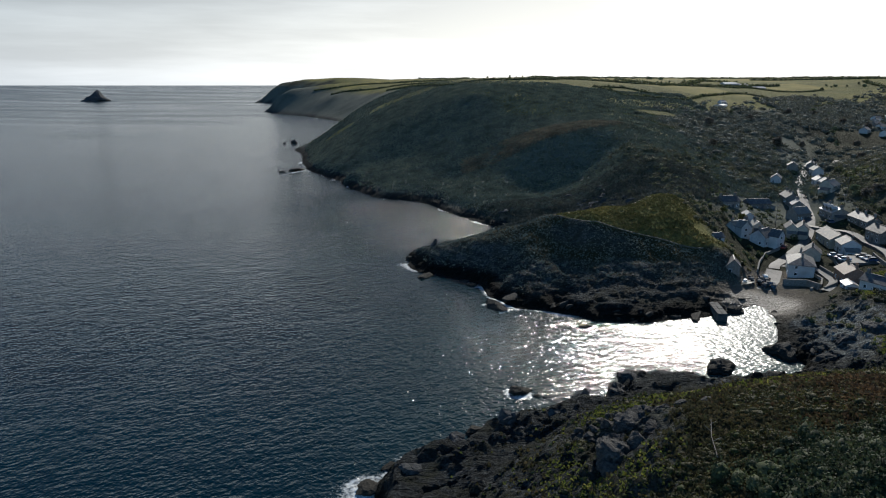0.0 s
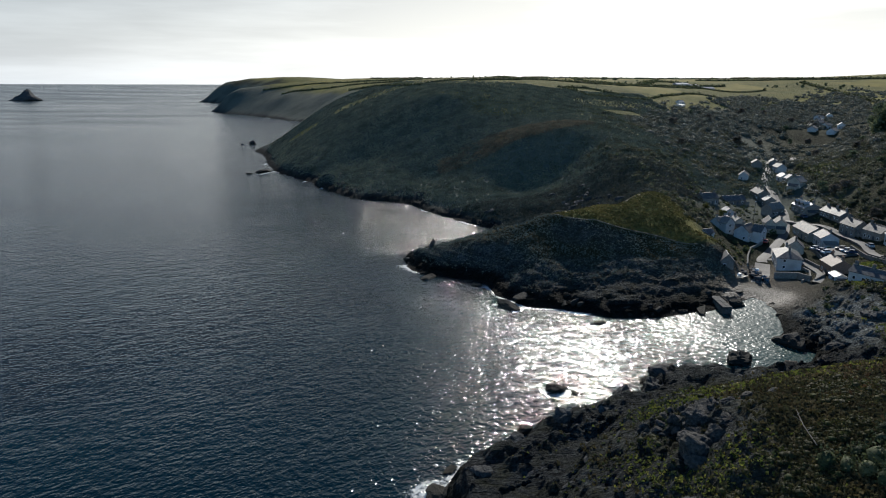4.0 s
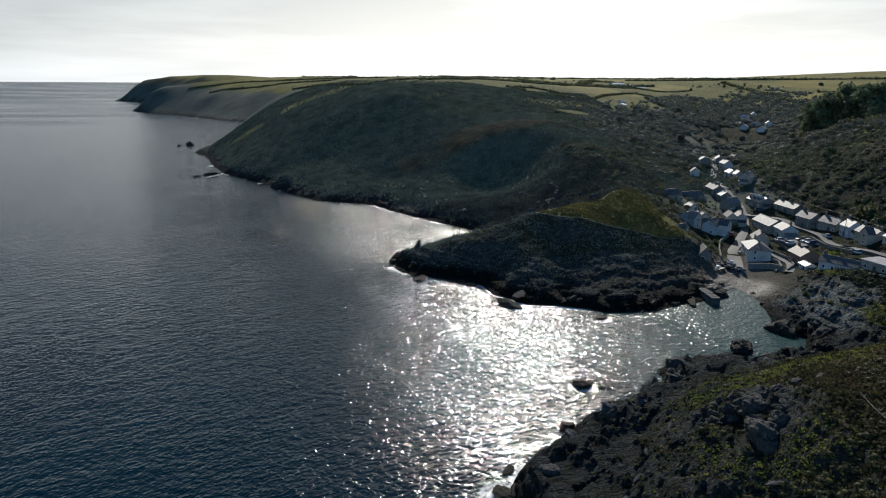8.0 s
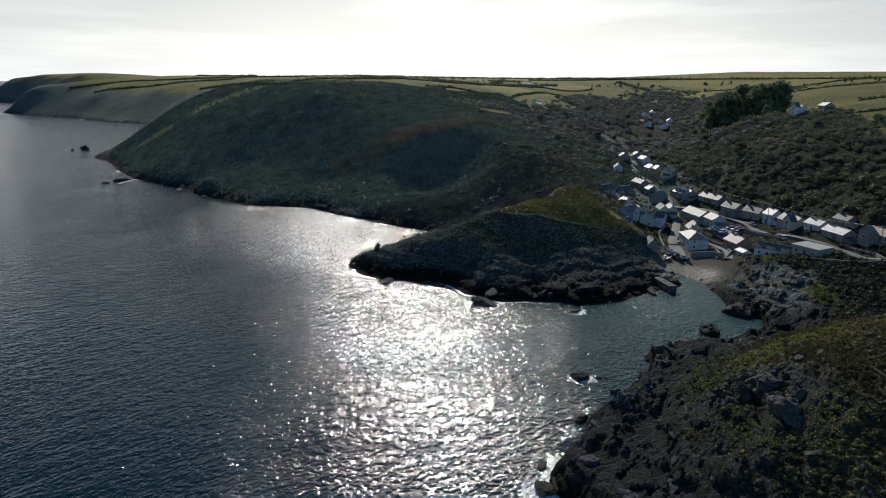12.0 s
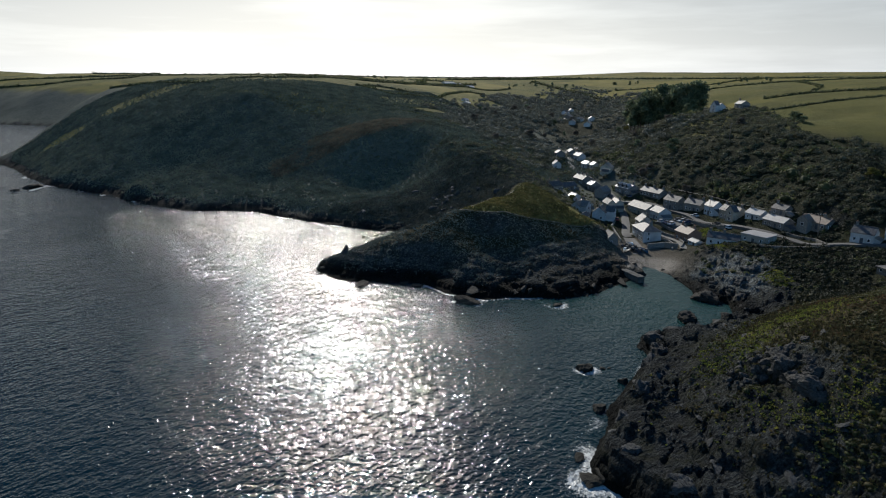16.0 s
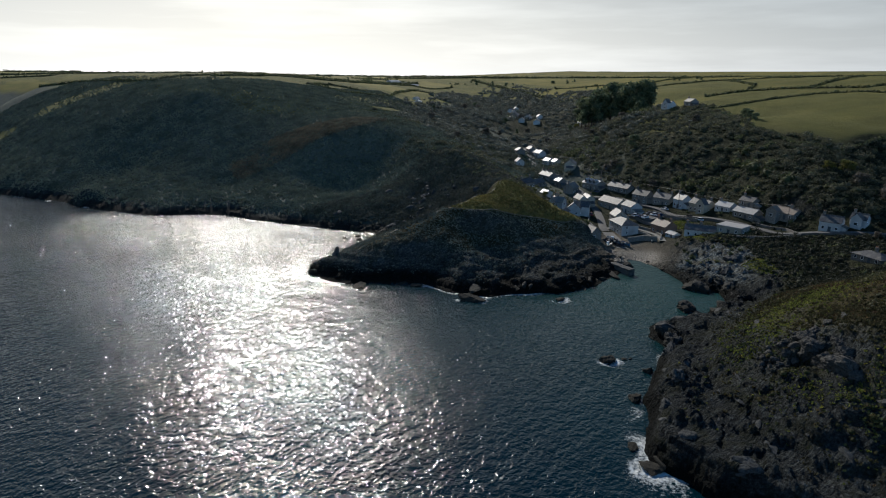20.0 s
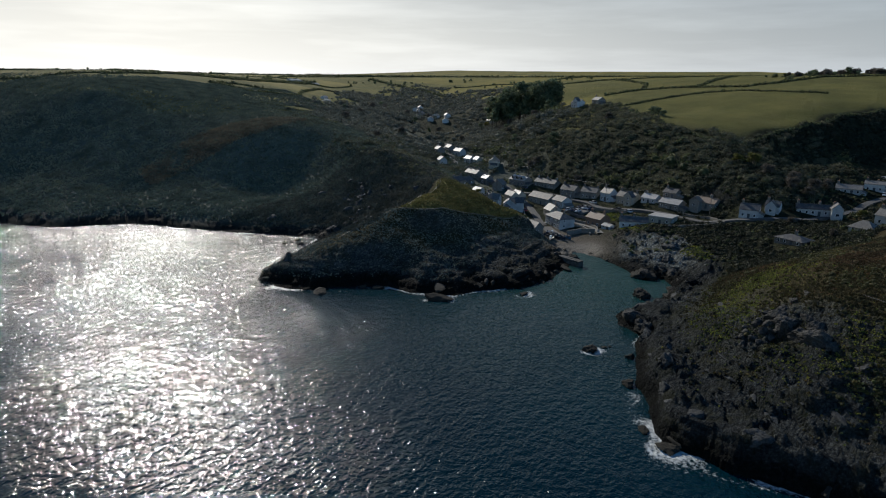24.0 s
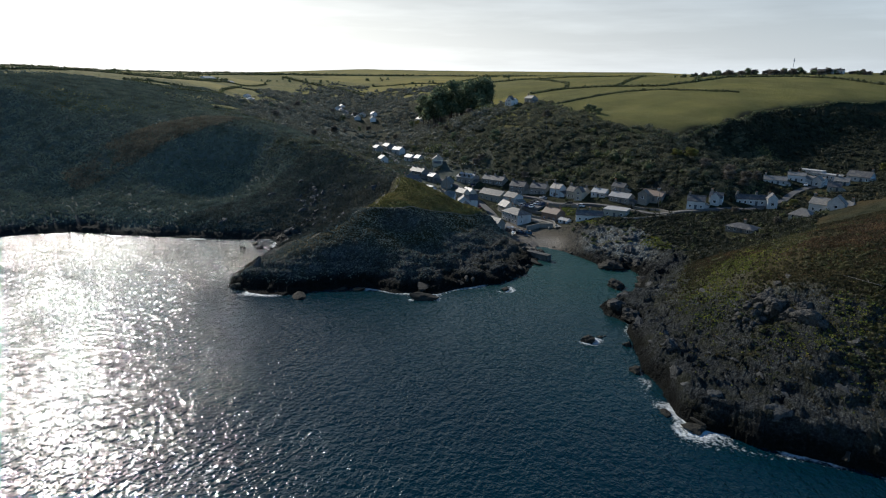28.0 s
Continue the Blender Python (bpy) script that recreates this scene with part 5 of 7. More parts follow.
# the row behind the car park
house(153, 238, 75, 17, 8, 4.6, 2.8, cream_wall, slate, "long barn with a grey slate roof beside the car park", bays=4, chimneys=(), storeys=2)
house(151, 225, 78, 9, 8, 5.2, 2.6, white_wall, slate, "pale rendered house with slate roof beside the car park", bays=3, chimneys=(1,))
house(172, 249, 82, 17, 6.5, 4.0, 2.3, stone_wall, slate, "long stone row with slate roof under the scrub bank", bays=6, chimneys=(-1, 0, 1))
house(166, 230, 84, 10, 7, 5.6, 2.6, stone_wall, pale_slate, "stone house with pale roof in the upper row", bays=3)
house(166, 217.5, 86, 11, 6.5, 5.2, 2.5, stone_wall, pale_slate, "stone house with weathered roof in the upper row", bays=4, chimneys=(-1, 1))
house(164, 206, 78, 8, 6.5, 5.4, 2.6, blue_wall, slate, "pale blue house with slate roof in the upper row", bays=3)
house(160, 193, 78, 13, 7, 5.6, 2.8, cream_wall, pale_slate, "cream house with pale roof and cross gable", bays=4, wing=(3.5, 2.5, 4.5, 5.0, 2.2), chimneys=(-1, 1))
house(159, 181, 80, 9, 6.5, 3.8, 1.9, white_wall, sunlit_roof, "low white house with bright roof", bays=3, storeys=1)
house(155, 169, 82, 12, 6.5, 4.0, 2.0, stone_wall, sunlit_roof, "low stone house with bright slate roof", bays=4, storeys=1)
house(163, 173, 80, 8, 6, 3.6, 2.0, stone_wall, slate, "low dark house under the bank", bays=2, storeys=1)
house(159, 155, 84, 13, 7, 3.6, 2.2, stone_wall, brown_tile, "bungalow with brown roof and cross gable", bays=4, storeys=1, wing=(-3, 3, 4.5, 3.2, 1.8), chimneys=(0.4,))
# on the edge over the rocks
house(131.5, 192.5, 80, 10, 7.5, 5.4, 2.6, brick_wall, brown_tile, "brown masonry house with brown tiled roof over the rocks", bays=3, chimneys=(-1, 1))
house(126, 184, 75, 6, 4, 2.6, 0.9, blue_wall, sunlit_roof, "pale blue timber shed with shallow roof", bays=2, chimneys=(), storeys=1, name="shed")
house(129.5, 174, 112, 14, 5.5, 4.6, 2.2, white_wall, pale_slate, "white row of cottages stepping along the rock edge", bays=4, chimneys=(-1, 0))
house(136, 164, 100, 11, 9, 4.0, 0.0, cream_wall, sunlit_roof, "cream house with a flat pale roof", kind="flat", bays=3, chimneys=(), storeys=1)
house(150, 134, 104, 9, 6.5, 4.8, 2.4, white_wall, pale_slate, "white house with its gable over the bay", bays=3)
house(157, 127.5, 96, 6, 5.5, 4.2, 2.2, white_wall, slate, "small white house with steep slate roof", bays=2, wing=(0, 2.5, 3.5, 3.6, 1.8))
house(169, 115, 112, 18, 5.5, 3.8, 1.9, white_wall, slate, "long white terrace with slate roof in the side valley", bays=6, chimneys=(-1, 0.2, 1), wing=(7, 3, 4, 4.0, 2.0))
house(125, 110, 70, 13, 8, 3.0, 1.9, stone_wall, slate, "grey bungalow with hipped slate roof over the bay", kind="hip", bays=4, storeys=1, chimneys=(0.1,))
house(141, 92.5, 75, 10, 7, 3.0, 2.8, cream_wall, slate, "cream bungalow with steep slate roof", kind="hip", bays=3, storeys=1, chimneys=())
house(155, 84, 82, 17, 8, 5.4, 2.6, white_wall, pale_slate, "large white house with cross gable on the hill", bays=5, wing=(3, 3, 6, 5.4, 2.8), chimneys=(-1, 1))
house(213, 113, 95, 13, 7, 3.8, 2.0, white_wall, slate, "white house in the side valley", bays=4, storeys=1)
house(223, 105, 95, 9, 6, 4.8, 1.4, white_wall, slate, "white two storey house in the side valley", bays=3)
house(226, 99, 78, 16, 7, 3.6, 2.2, white_wall, slate, "low white house with slate roof in the side valley", bays=4, storeys=1, wing=(5, 3, 4, 3.4, 1.8))
house(246, 95, 70, 21, 6, 3.6, 0.0, white_wall, sunlit_roof, "long pale flats with balconies and flat roof", kind="flat", bays=8, chimneys=(), name="flats")
house(250, 102, 74, 16, 6, 3.4, 0.0, white_wall, sunlit_roof, "upper block of flats with flat roof", kind="flat", bays=6, chimneys=(), name="flats")
house(245, 79, 75, 13, 8, 3.6, 2.6, white_wall, slate, "white bungalow with steep slate roof", bays=4, storeys=1, chimneys=(1,))
house(216, 88, 95, 7, 6, 3.2, 2.0, cream_wall, slate, "small cream cottage with slate roof", bays=2, storeys=1)
house(233, 86, 85, 8, 6, 3.2, 2.0, white_wall, slate, "small white cottage in the side valley", bays=2, storeys=1)
# up the valley and on the hill
house(391, 566, 40, 16, 8, 5, 2.6, white_wall, sunlit_roof, "white house far up the valley", bays=4)
house(402, 590, 30, 14, 7, 4.5, 2.4, stone_wall, pale_slate, "stone house far up the valley", bays=4)
house(378, 548, 20, 10, 7, 4.2, 2.4, white_wall, pale_slate, "white cottage far up the valley", bays=3)
house(352, 502, 40, 16, 7, 4.2, 2.2, white_wall, slate, "long white house up the valley", bays=4)
house(344, 516, 40, 12, 7, 4.2, 2.2, white_wall, pale_slate, "white cottage among trees up the valley", bays=3)
for hx, hy, ht, hl in ((366, 530, 30, 11), (371, 518, 60, 9), (413, 606, 45, 12), (424, 622, 20, 10), (448, 640, 50, 13), (383, 575, 70, 9)):
    house(hx, hy, ht, hl, 7, 4.2, 2.3, white_wall, pale_slate, "pale-roofed cottage among trees far up the valley", bays=3)
house(348, 438, 60, 11, 7, 4.6, 2.4, white_wall, slate, "white house on the valley side", bays=3)
house(290, 307, 80, 9, 7, 5.4, 2.8, white_wall, slate, "white gabled house at the edge of the fields", bays=3, wing=(2.5, 3, 4.5, 5, 2.4))
house(300, 296, 70, 10, 7, 4.2, 2.4, stone_wall, slate, "stone farmhouse at the edge of the fields", bays=3)
house(238, 548, 50, 18, 8, 2.6, 1.2, white_wall, sunlit_roof, "long low farm shed with bright roof", bays=3, chimneys=(), storeys=1, name="barn")
house(244, 560, 20, 7, 6, 3, 1.8, white_wall, sunlit_roof, "small farm building with bright roof", bays=2, chimneys=(), storeys=1, name="barn")
for bx, by, bt, bl in ((330, 745, 20, 24), (352, 760, 25, 18), (376, 770, 20, 22)):
    house(bx, by, bt, bl, 9, 3.6, 1.8, white_wall, sunlit_roof, "pale farm sheds on the skyline", bays=3, chimneys=(), storeys=1, name="barn")


# ---- roads, walls, car park ----
def ribbon(name, pts, width, mat, lift, label, category, skirt=0.6, drape=False):
    """A strip that follows the ground along a line."""
    p = [Vector((x, y)) for x, y in pts]
    line = []
    for k in range(len(p) - 1):
        a, b, c, d = p[max(k - 1, 0)], p[k], p[k + 1], p[min(k + 2, len(p) - 1)]
        n = max(2, int((c - b).length / 1.5))
        for q in range(n):
            t = q / n
            line.append(0.5 * (2 * b + (c - a) * t + (2 * a - 5 * b + 4 * c - d) * t * t + (3 * b - a - 3 * c + d) * t ** 3))
    line.append(p[-1])
    bm = bmesh.new()
    rows = []
    for k, q in enumerate(line):
        tan = (line[min(k + 1, len(line) - 1)] - line[max(k - 1, 0)]).normalized()
        nor = Vector((-tan.y, tan.x))
        row = []
        zc = max(ground_at(*(q + nor * s * width / 2)) for s in (-1, -0.5, 0, 0.5, 1))
        for s, dz in ((-1, -skirt), (-1, 0), (0, 0.05), (1, 0), (1, -skirt)):
            e = q + nor * s * width / 2
            row.append(bm.verts.new((e.x, e.y, (ground_at(e.x, e.y) + 0.04 if drape else zc) + lift + dz)))
        rows.append(row)
    for a, b in zip(rows, rows[1:]):
        for k in range(4):
            bm.faces.new((a[k], a[k + 1], b[k + 1], b[k]))
    bmesh.ops.recalc_face_normals(bm, faces=bm.faces[:])
    return tagged(part(name, bm, mat), label, category, kind="structure")


earth = plain("trodden_earth", (0.075, 0.07, 0.05), (0.13, 0.118, 0.088), 0.8, 0.9)
slip_stone = plain("cobbled_slip", (0.1, 0.095, 0.085), (0.19, 0.18, 0.16), 0.5, 0.75, 0.35, 0.03, (0.12, 0.115, 0.1))
ribbon("slipway", [(104.5, 192), (107, 196), (111.5, 202), (117, 211)], 5.0, slip_stone, 0.02, "pale cobbled slipway running down to the beach", "slipway", 0.4, True)
ribbon("road", [(117.5, 212), (120, 216), (131, 227), (146, 244), (158, 262), (168, 282), (178, 306), (190, 330), (199, 346), (208, 358), (222, 378), (260, 412)], 3.6, tarmac, 0.06, "narrow grey village street climbing the valley", "road", 1.2)
ribbon("road", [(156, 262), (163, 246), (162, 231), (158, 214), (152, 200), (149, 182), (146, 160), (142, 146), (152, 122), (175, 108), (205, 103), (240, 86)], 3.4, tarmac, 0.06, "narrow lane along the upper row of houses", "road", 1.2)
ribbon("road", [(120, 216), (129, 210), (128, 196), (123, 188), (118, 183)], 2.6, concrete, 0.06, "pale lane between walls beside the inn", "road", 1.2)
ribbon("footpath", [(90, 208.5), (75, 213.3), (63, 215), (52, 217), (47, 220), (41, 227.5), (36, 228.5), (25, 229.5), (14, 231)], 0.7, earth, 0.05, "worn pale footpath along the cliff edge", "path", 0.3)
ribbon("footpath", [(44, 226), (60, 235), (76, 241.5), (86, 248), (97, 262), (103, 285), (103, 306), (102, 335), (108, 365), (128, 398)], 0.7, earth, 0.05, "worn footpath climbing the headland", "path", 0.3)


def dry_wall(pts, height, thick=0.5, mat=stone_wall, label="grey stone retaining wall along the lane"):
    bm = bmesh.new()
    for (x0, y0), (x1, y1) in zip(pts, pts[1:]):
        n = max(1, int(math.hypot(x1 - x0, y1 - y0) / 2.2))
        ux, uy = (x1 - x0) / n, (y1 - y0) / n
        l = math.hypot(ux, uy)
        for k in range(n):
            ax, ay = x0 + ux * k, y0 + uy * k
            z0, z1 = ground_at(ax, ay), ground_at(ax + ux, ay + uy)
            nx, ny = -uy / l * thick / 2, ux / l * thick / 2
            v = [bm.verts.new((px + s * nx, py + s * ny, pz)) for px, py, zz in ((ax, ay, z0), (ax + ux, ay + uy, z1)) for s in (-1, 1) for pz in (zz - 1.5, zz + height)]
            for f in ((0, 1, 5, 4), (2, 6, 7, 3), (1, 3, 7, 5), (0, 2, 3, 1), (4, 5, 7, 6)):
                bm.faces.new([v[q] for q in f])
    bmesh.ops.remove_doubles(bm, verts=bm.verts[:], dist=0.01)
    bmesh.ops.recalc_face_normals(bm, faces=bm.faces[:])
    return tagged(part("stone_wall", bm, mat), label, "wall")


dry_wall([(131, 208), (130.5, 197), (125, 189), (119, 185)], 1.1)
dry_wall([(126.5, 209), (125.5, 197), (121, 190), (116, 187)], 0.9)
dry_wall([(140, 218), (136, 206), (136.5, 200)], 1.2, label="stone wall round the car park")
dry_wall([(153, 214), (148, 200), (146, 186)], 1.5, label="tall stone wall below the upper lane")
dry_wall([(112, 196), (118, 192.5), (118, 186)], 2.2, label="stone sea wall beside the slipway")
dry_wall([(130, 233), (121, 226), (114, 216), (110, 209)], 1.0, label="low stone wall beside the slipway")
dry_wall([(150, 163), (146, 148), (140, 140), (133, 150), (128, 158)], 1.0, label="garden wall over the rocks")

bm = bmesh.new()
cp = [(137, 205), (150, 205), (151, 214), (139, 215)]
base_z = max(ground_at(x, y) for x, y in cp) + 0.12
top = [bm.verts.new((x, y, base_z)) for x, y in cp]
low = [bm.verts.new((x, y, base_z - 3)) for x, y in cp]
bm.faces.new(top)
for k in range(4):
    bm.faces.new((low[k], low[(k + 1) % 4], top[(k + 1) % 4], top[k]))
CAR_PARK = base_z
tagged(part("pavement", bm, tarmac), "small grey car park behind the inn", "car park", kind="structure")


# ---- cars ----
def car_form(paint):
    e = new("car")
    bm = bmesh.new()
    add_prism(bm, [(-2.1, 0.3), (2.1, 0.3), (2.15, 0.62), (2.0, 0.82), (1.15, 0.92), (-1.9, 0.95), (-2.15, 0.8)], -0.85, 0.85)
    bmesh.ops.bevel(bm, geom=bm.edges[:], offset=0.06, segments=1, affect="EDGES")
    part("body", bm, paint, e)
    bm = bmesh.new()
    add_prism(bm, [(1.12, 0.9), (0.45, 1.4), (-1.25, 1.44), (-1.85, 0.94)], -0.72, 0.72)
    part("glass", bm, window_glass, e, "dark glazing")
    bm = bmesh.new()
    add_prism(bm, [(0.46, 1.39), (0.4, 1.46), (-1.2, 1.5), (-1.27, 1.43)], -0.7, 0.7)
    part("roof", bm, paint, e)
    for wx in (-1.3, 1.32):
        for wy in (-0.82, 0.82):
            w = part("wheel", shared("tyre", lambda bm: add_tube(bm, (0, -0.1, 0), (0, 0.1, 0), 0.31, 0.31, 12), rubber), None, e, m=pose(wx, wy, 0.31))
            part("rim", shared("rim", lambda bm: add_tube(bm, (0, -0.115, 0), (0, 0.115, 0), 0.19, 0.19, 8), alloy), None, w)
    for sx, mt in ((2.1, white_paint), (-2.1, clay)):
        for wy in (-0.6, 0.6):
            part("headlight" if sx > 0 else "tail_light", shared(("lamp", sx), lambda bm: add_box(bm, -0.05, 0.05, -0.16, 0.16, -0.06, 0.06), mt), None, e, m=pose(sx, wy, 0.68))
    e["category"] = "car"
    return e


def paint(name, c):
    def build(nt, b):
        b.inputs["Coat Weight"].default_value = 0.6
        nt.links.new(ramp(nt, noise_node(nt, 2.0, 3), [(0.3, tuple(0.9 * v for v in c)), (0.7, c)]), b.inputs["Base Color"])
    return material(name, build, 0.35, 0.5)


CARS = {"silver": car_form(paint("silver_car", (0.45, 0.46, 0.47))), "dark blue": car_form(paint("blue_car", (0.03, 0.05, 0.11))),
        "white": car_form(paint("white_car", (0.7, 0.7, 0.7))), "black": car_form(paint("black_car", (0.02, 0.02, 0.022))), "red": car_form(paint("red_car", (0.3, 0.03, 0.025)))}
used = set()


def park(colour, x, y, turn, z=None, where="parked in the village"):
    m = pose(x, y, ground_at(x, y) + 0.1 if z is None else z, 0, 0, turn)
    form = CARS[colour]
    if colour in used:
        c = copy_thing(form, m)
    else:
        form.matrix_basis, c = m, form
        used.add(colour)
    tagged(c, colour + " hatchback car " + where, "car", "cars parked in the village")


for k, (c, x, y) in enumerate((("silver", 138.6, 213.2), ("dark blue", 139.2, 210.4), ("white", 139.0, 207.8), ("black", 148, 212.4), ("silver", 147.8, 209.6), ("dark blue", 147.6, 206.9))):
    park(c, x, y, 8 if k < 3 else 172, CAR_PARK + 0.02, "in the small car park")
for c, x, y, t in (("white", 135.5, 245.5, 40), ("silver", 133.4, 242.6, 40), ("black", 131.5, 239.4, 45), ("red", 132.4, 234.5, 50), ("silver", 130.2, 236.2, 48), ("dark blue", 164.4, 259.5, 100),
                   ("white", 147.0, 186.0, 84), ("black", 150.0, 193.0, 80), ("silver", 158.4, 211.5, 75), ("white", 218, 100, 5), ("silver", 231, 92, 20), ("dark blue", 236, 90, 20), ("red", 240, 88.5, 20)):
    park(c, x, y, t, where="beside the lane" if x > 140 else "on the forecourt by the slipway")


# ---- boats on the slip, pier ----
def boat_form(L, hull_mat, inner):
    e = new("boat")
    bm = bmesh.new()
    rings = []
    for k in range(9):
        t = k / 8
        x = -L / 2 + L * t
        w = 0.95 * (1 - max(0, (t - 0.35) / 0.65) ** 2.2) * (0.82 + 0.18 * min(1, t / 0.3))
        sheer = 0.85 + 0.35 * t ** 2
        rings.append([bm.verts.new(p) for p in ((x, -w, sheer), (x, -w * 0.85, 0.4), (x, -w * 0.25, 0.06), (x, 0, 0), (x, w * 0.25, 0.06), (x, w * 0.85, 0.4), (x, w, sheer))])
    for a, b in zip(rings, rings[1:]):
        for k in range(6):
            bm.faces.new((a[k], b[k], b[k + 1], a[k + 1]))
    bm.faces.new(rings[0])
    bmesh.ops.solidify(bm, geom=bm.faces[:], thickness=0.06)
    bmesh.ops.recalc_face_normals(bm, faces=bm.faces[:])
    part("hull", bm, hull_mat, e)
    for tx in (-0.28, 0.05):
        part("thwart", shared(("thwart", L), lambda bm: add_box(bm, -0.14, 0.14, -0.8, 0.8, 0.62, 0.67), inner), None, e, m=pose(tx * L, 0, 0))
    bm = bmesh.new()
    add_prism(bm, [(L * 0.14, 0.7), (L * 0.16, 1.75), (L * 0.3, 1.6), (L * 0.33, 0.7)], -0.5, 0.5)
    w = part("wheelhouse", bm, white_paint if L < 5 else timber, e)
    part("wheelhouse_pane", shared(("wheelhouse_pane", L), lambda bm: add_box(bm, L * 0.185, L * 0.28, -0.52, 0.52, 1.2, 1.5), window_glass), None, w)
    bm = bmesh.new()
    add_box(bm, -L / 2 - 0.3, -L / 2, -0.2, 0.2, 0.35, 1.1)
    part("outboard_motor", bm, dark_paint, e)
    for kx in (-0.28, 0.18):
        part("keel_bed", shared(("keel_bed", L), lambda bm: add_box(bm, -L * 0.025, L * 0.025, -0.85, 0.85, -0.35, 0.1), timber), None, e, m=pose(kx * L, 0, 0))
    e["category"] = "boat"
    return e


forms = [boat_form(5.6, plain("dark_hull", (0.02, 0.03, 0.05), (0.05, 0.06, 0.09), 0.6, 0.5), timber), boat_form(4.8, plain("white_hull", (0.55, 0.55, 0.54), (0.7, 0.7, 0.69), 0.6, 0.5), timber),
         boat_form(6.2, plain("blue_hull", (0.05, 0.12, 0.2), (0.08, 0.17, 0.27), 0.6, 0.5), timber)]
first = [True] * 3
for k, (f, x, y, t) in enumerate(((0, 103.4, 199.6, 250), (0, 105.4, 198.2, 245), (2, 107.2, 196.6, 250), (0, 105.2, 194.6, 255), (2, 107.6, 193.2, 250), (0, 109.0, 200.0, 240), (1, 109.8, 203.0, 250), (1, 100.6, 196.4, 200), (0, 107.6, 201.6, 250))):
    m = pose(x, y, ground_at(x, y) + 0.32, 0, 0, t)
    b = forms[f]
    if first[f]:
        b.matrix_basis, first[f] = m, False
    else:
        b = copy_thing(b, m)
    tagged(b, ("dark-hulled fishing boat hauled up on the slipway", "small white open boat hauled up on the beach", "blue-hulled fishing boat hauled up on the slipway")[f], "boat", "boats on the slipway")

pier = thing("pier", 82.2, 179.5, 0.35, 262)
pier_stone = plain("weathered_pier_stone", (0.05, 0.05, 0.047), (0.11, 0.106, 0.098), 0.8, 0.85, 0.3, 0.03, (0.05, 0.05, 0.042))
rng = random.Random(4)
for k in range(7):
    for j in range(2):
        for row in range(4):
            bm = bmesh.new()
            s = [rng.uniform(-0.05, 0.05) for _ in range(6)]
            add_box(bm, k * 1.5 + 0.02 + s[0] * 0.5, k * 1.5 + 1.47, -1.4 + j * 1.4 + s[2] * 0.4, -1.4 + j * 1.4 + 1.37, -1.6 + row * 0.9, -1.6 + row * 0.9 + 0.87 + (s[5] if row == 3 else 0))
            bmesh.ops.bevel(bm, geom=bm.edges[:], offset=0.05, segments=1, affect="EDGES")
            part("stone_block", bm, pier_stone, pier)
tagged(pier, "short ruined harbour pier of weathered stone blocks", "pier")


# ---- mast and cottages on the skyline ----
mast = thing("mast", 590, 161, ground_at(590, 161))
bm = bmesh.new()
add_tube(bm, (0, 0, -1), (0, 0, 13.5), 0.28, 0.16, 8)
part("pole", bm, alloy, mast)
for z0, r0 in ((12.0, 0.7), (13.6, 0.45)):
    bm = bmesh.new()
    add_tube(bm, (0, 0, z0), (0, 0, z0 + 1.3), r0, r0, 8)
    part("antenna", bm, alloy, mast)
tagged(mast, "slim grey radio mast among trees on the skyline", "mast")
for hx, hy in ((588, 136), (592, 129), (596, 121)):
    house(hx, hy, 80, 8, 6, 3.6, 2.2, white_wall, slate, "small white cottage among trees on the skyline", bays=2, chimneys=(), storeys=1)

# ---- poles and wires ----
def pole_form():
    e = new("utility_pole")
    bm = bmesh.new()
    add_tube(bm, (0, 0, -1), (0, 0, 9.4), 0.15, 0.1, 8)
    part("pole", bm, timber, e)
    bm = bmesh.new()
    add_box(bm, -0.9, 0.9, -0.05, 0.05, 8.9, 9.02)
    arm = part("crossarm", bm, timber, e)
    for px in (-0.8, -0.3, 0.3, 0.8):
        part("insulator", shared("insulator", lambda bm: add_tube(bm, (0, 0, 9.02), (0, 0, 9.2), 0.05, 0.03, 6), white_paint), None, arm, m=pose(px, 0, 0))
    return e


POLES = [(171, 262), (182, 318), (143, 262), (161, 206), (186, 284), (150, 150), (215, 240)]
pole = pole_form()
heads = []
for k, (x, y) in enumerate(POLES):
    m = pose(x, y, ground_at(x, y), 0, 0, 30 + 25 * k)
    if k:
        p = copy_thing(pole, m)
    else:
        pole.matrix_basis, p = m, pole
    tagged(p, "grey timber utility pole with crossarm and wires", "utility pole", "poles through the village")
    heads.append(Vector((x, y, ground_at(x, y) + 9.1)))
for a, b in ((0, 1), (0, 2), (0, 3), (3, 5), (0, 6), (1, 4)):
    bm = bmesh.new()
    last = heads[a]
    for k in range(1, 9):
        t = k / 8
        q = heads[a].lerp(heads[b], t) - Vector((0, 0, 1.6 * 4 * t * (1 - t) * (heads[a] - heads[b]).length / 60))
        add_tube(bm, last, q, 0.035, 0.035, 4)
        last = q
    tagged(part("overhead_wire", bm, dark_paint), "dark overhead wire slung between timber poles", "wire")

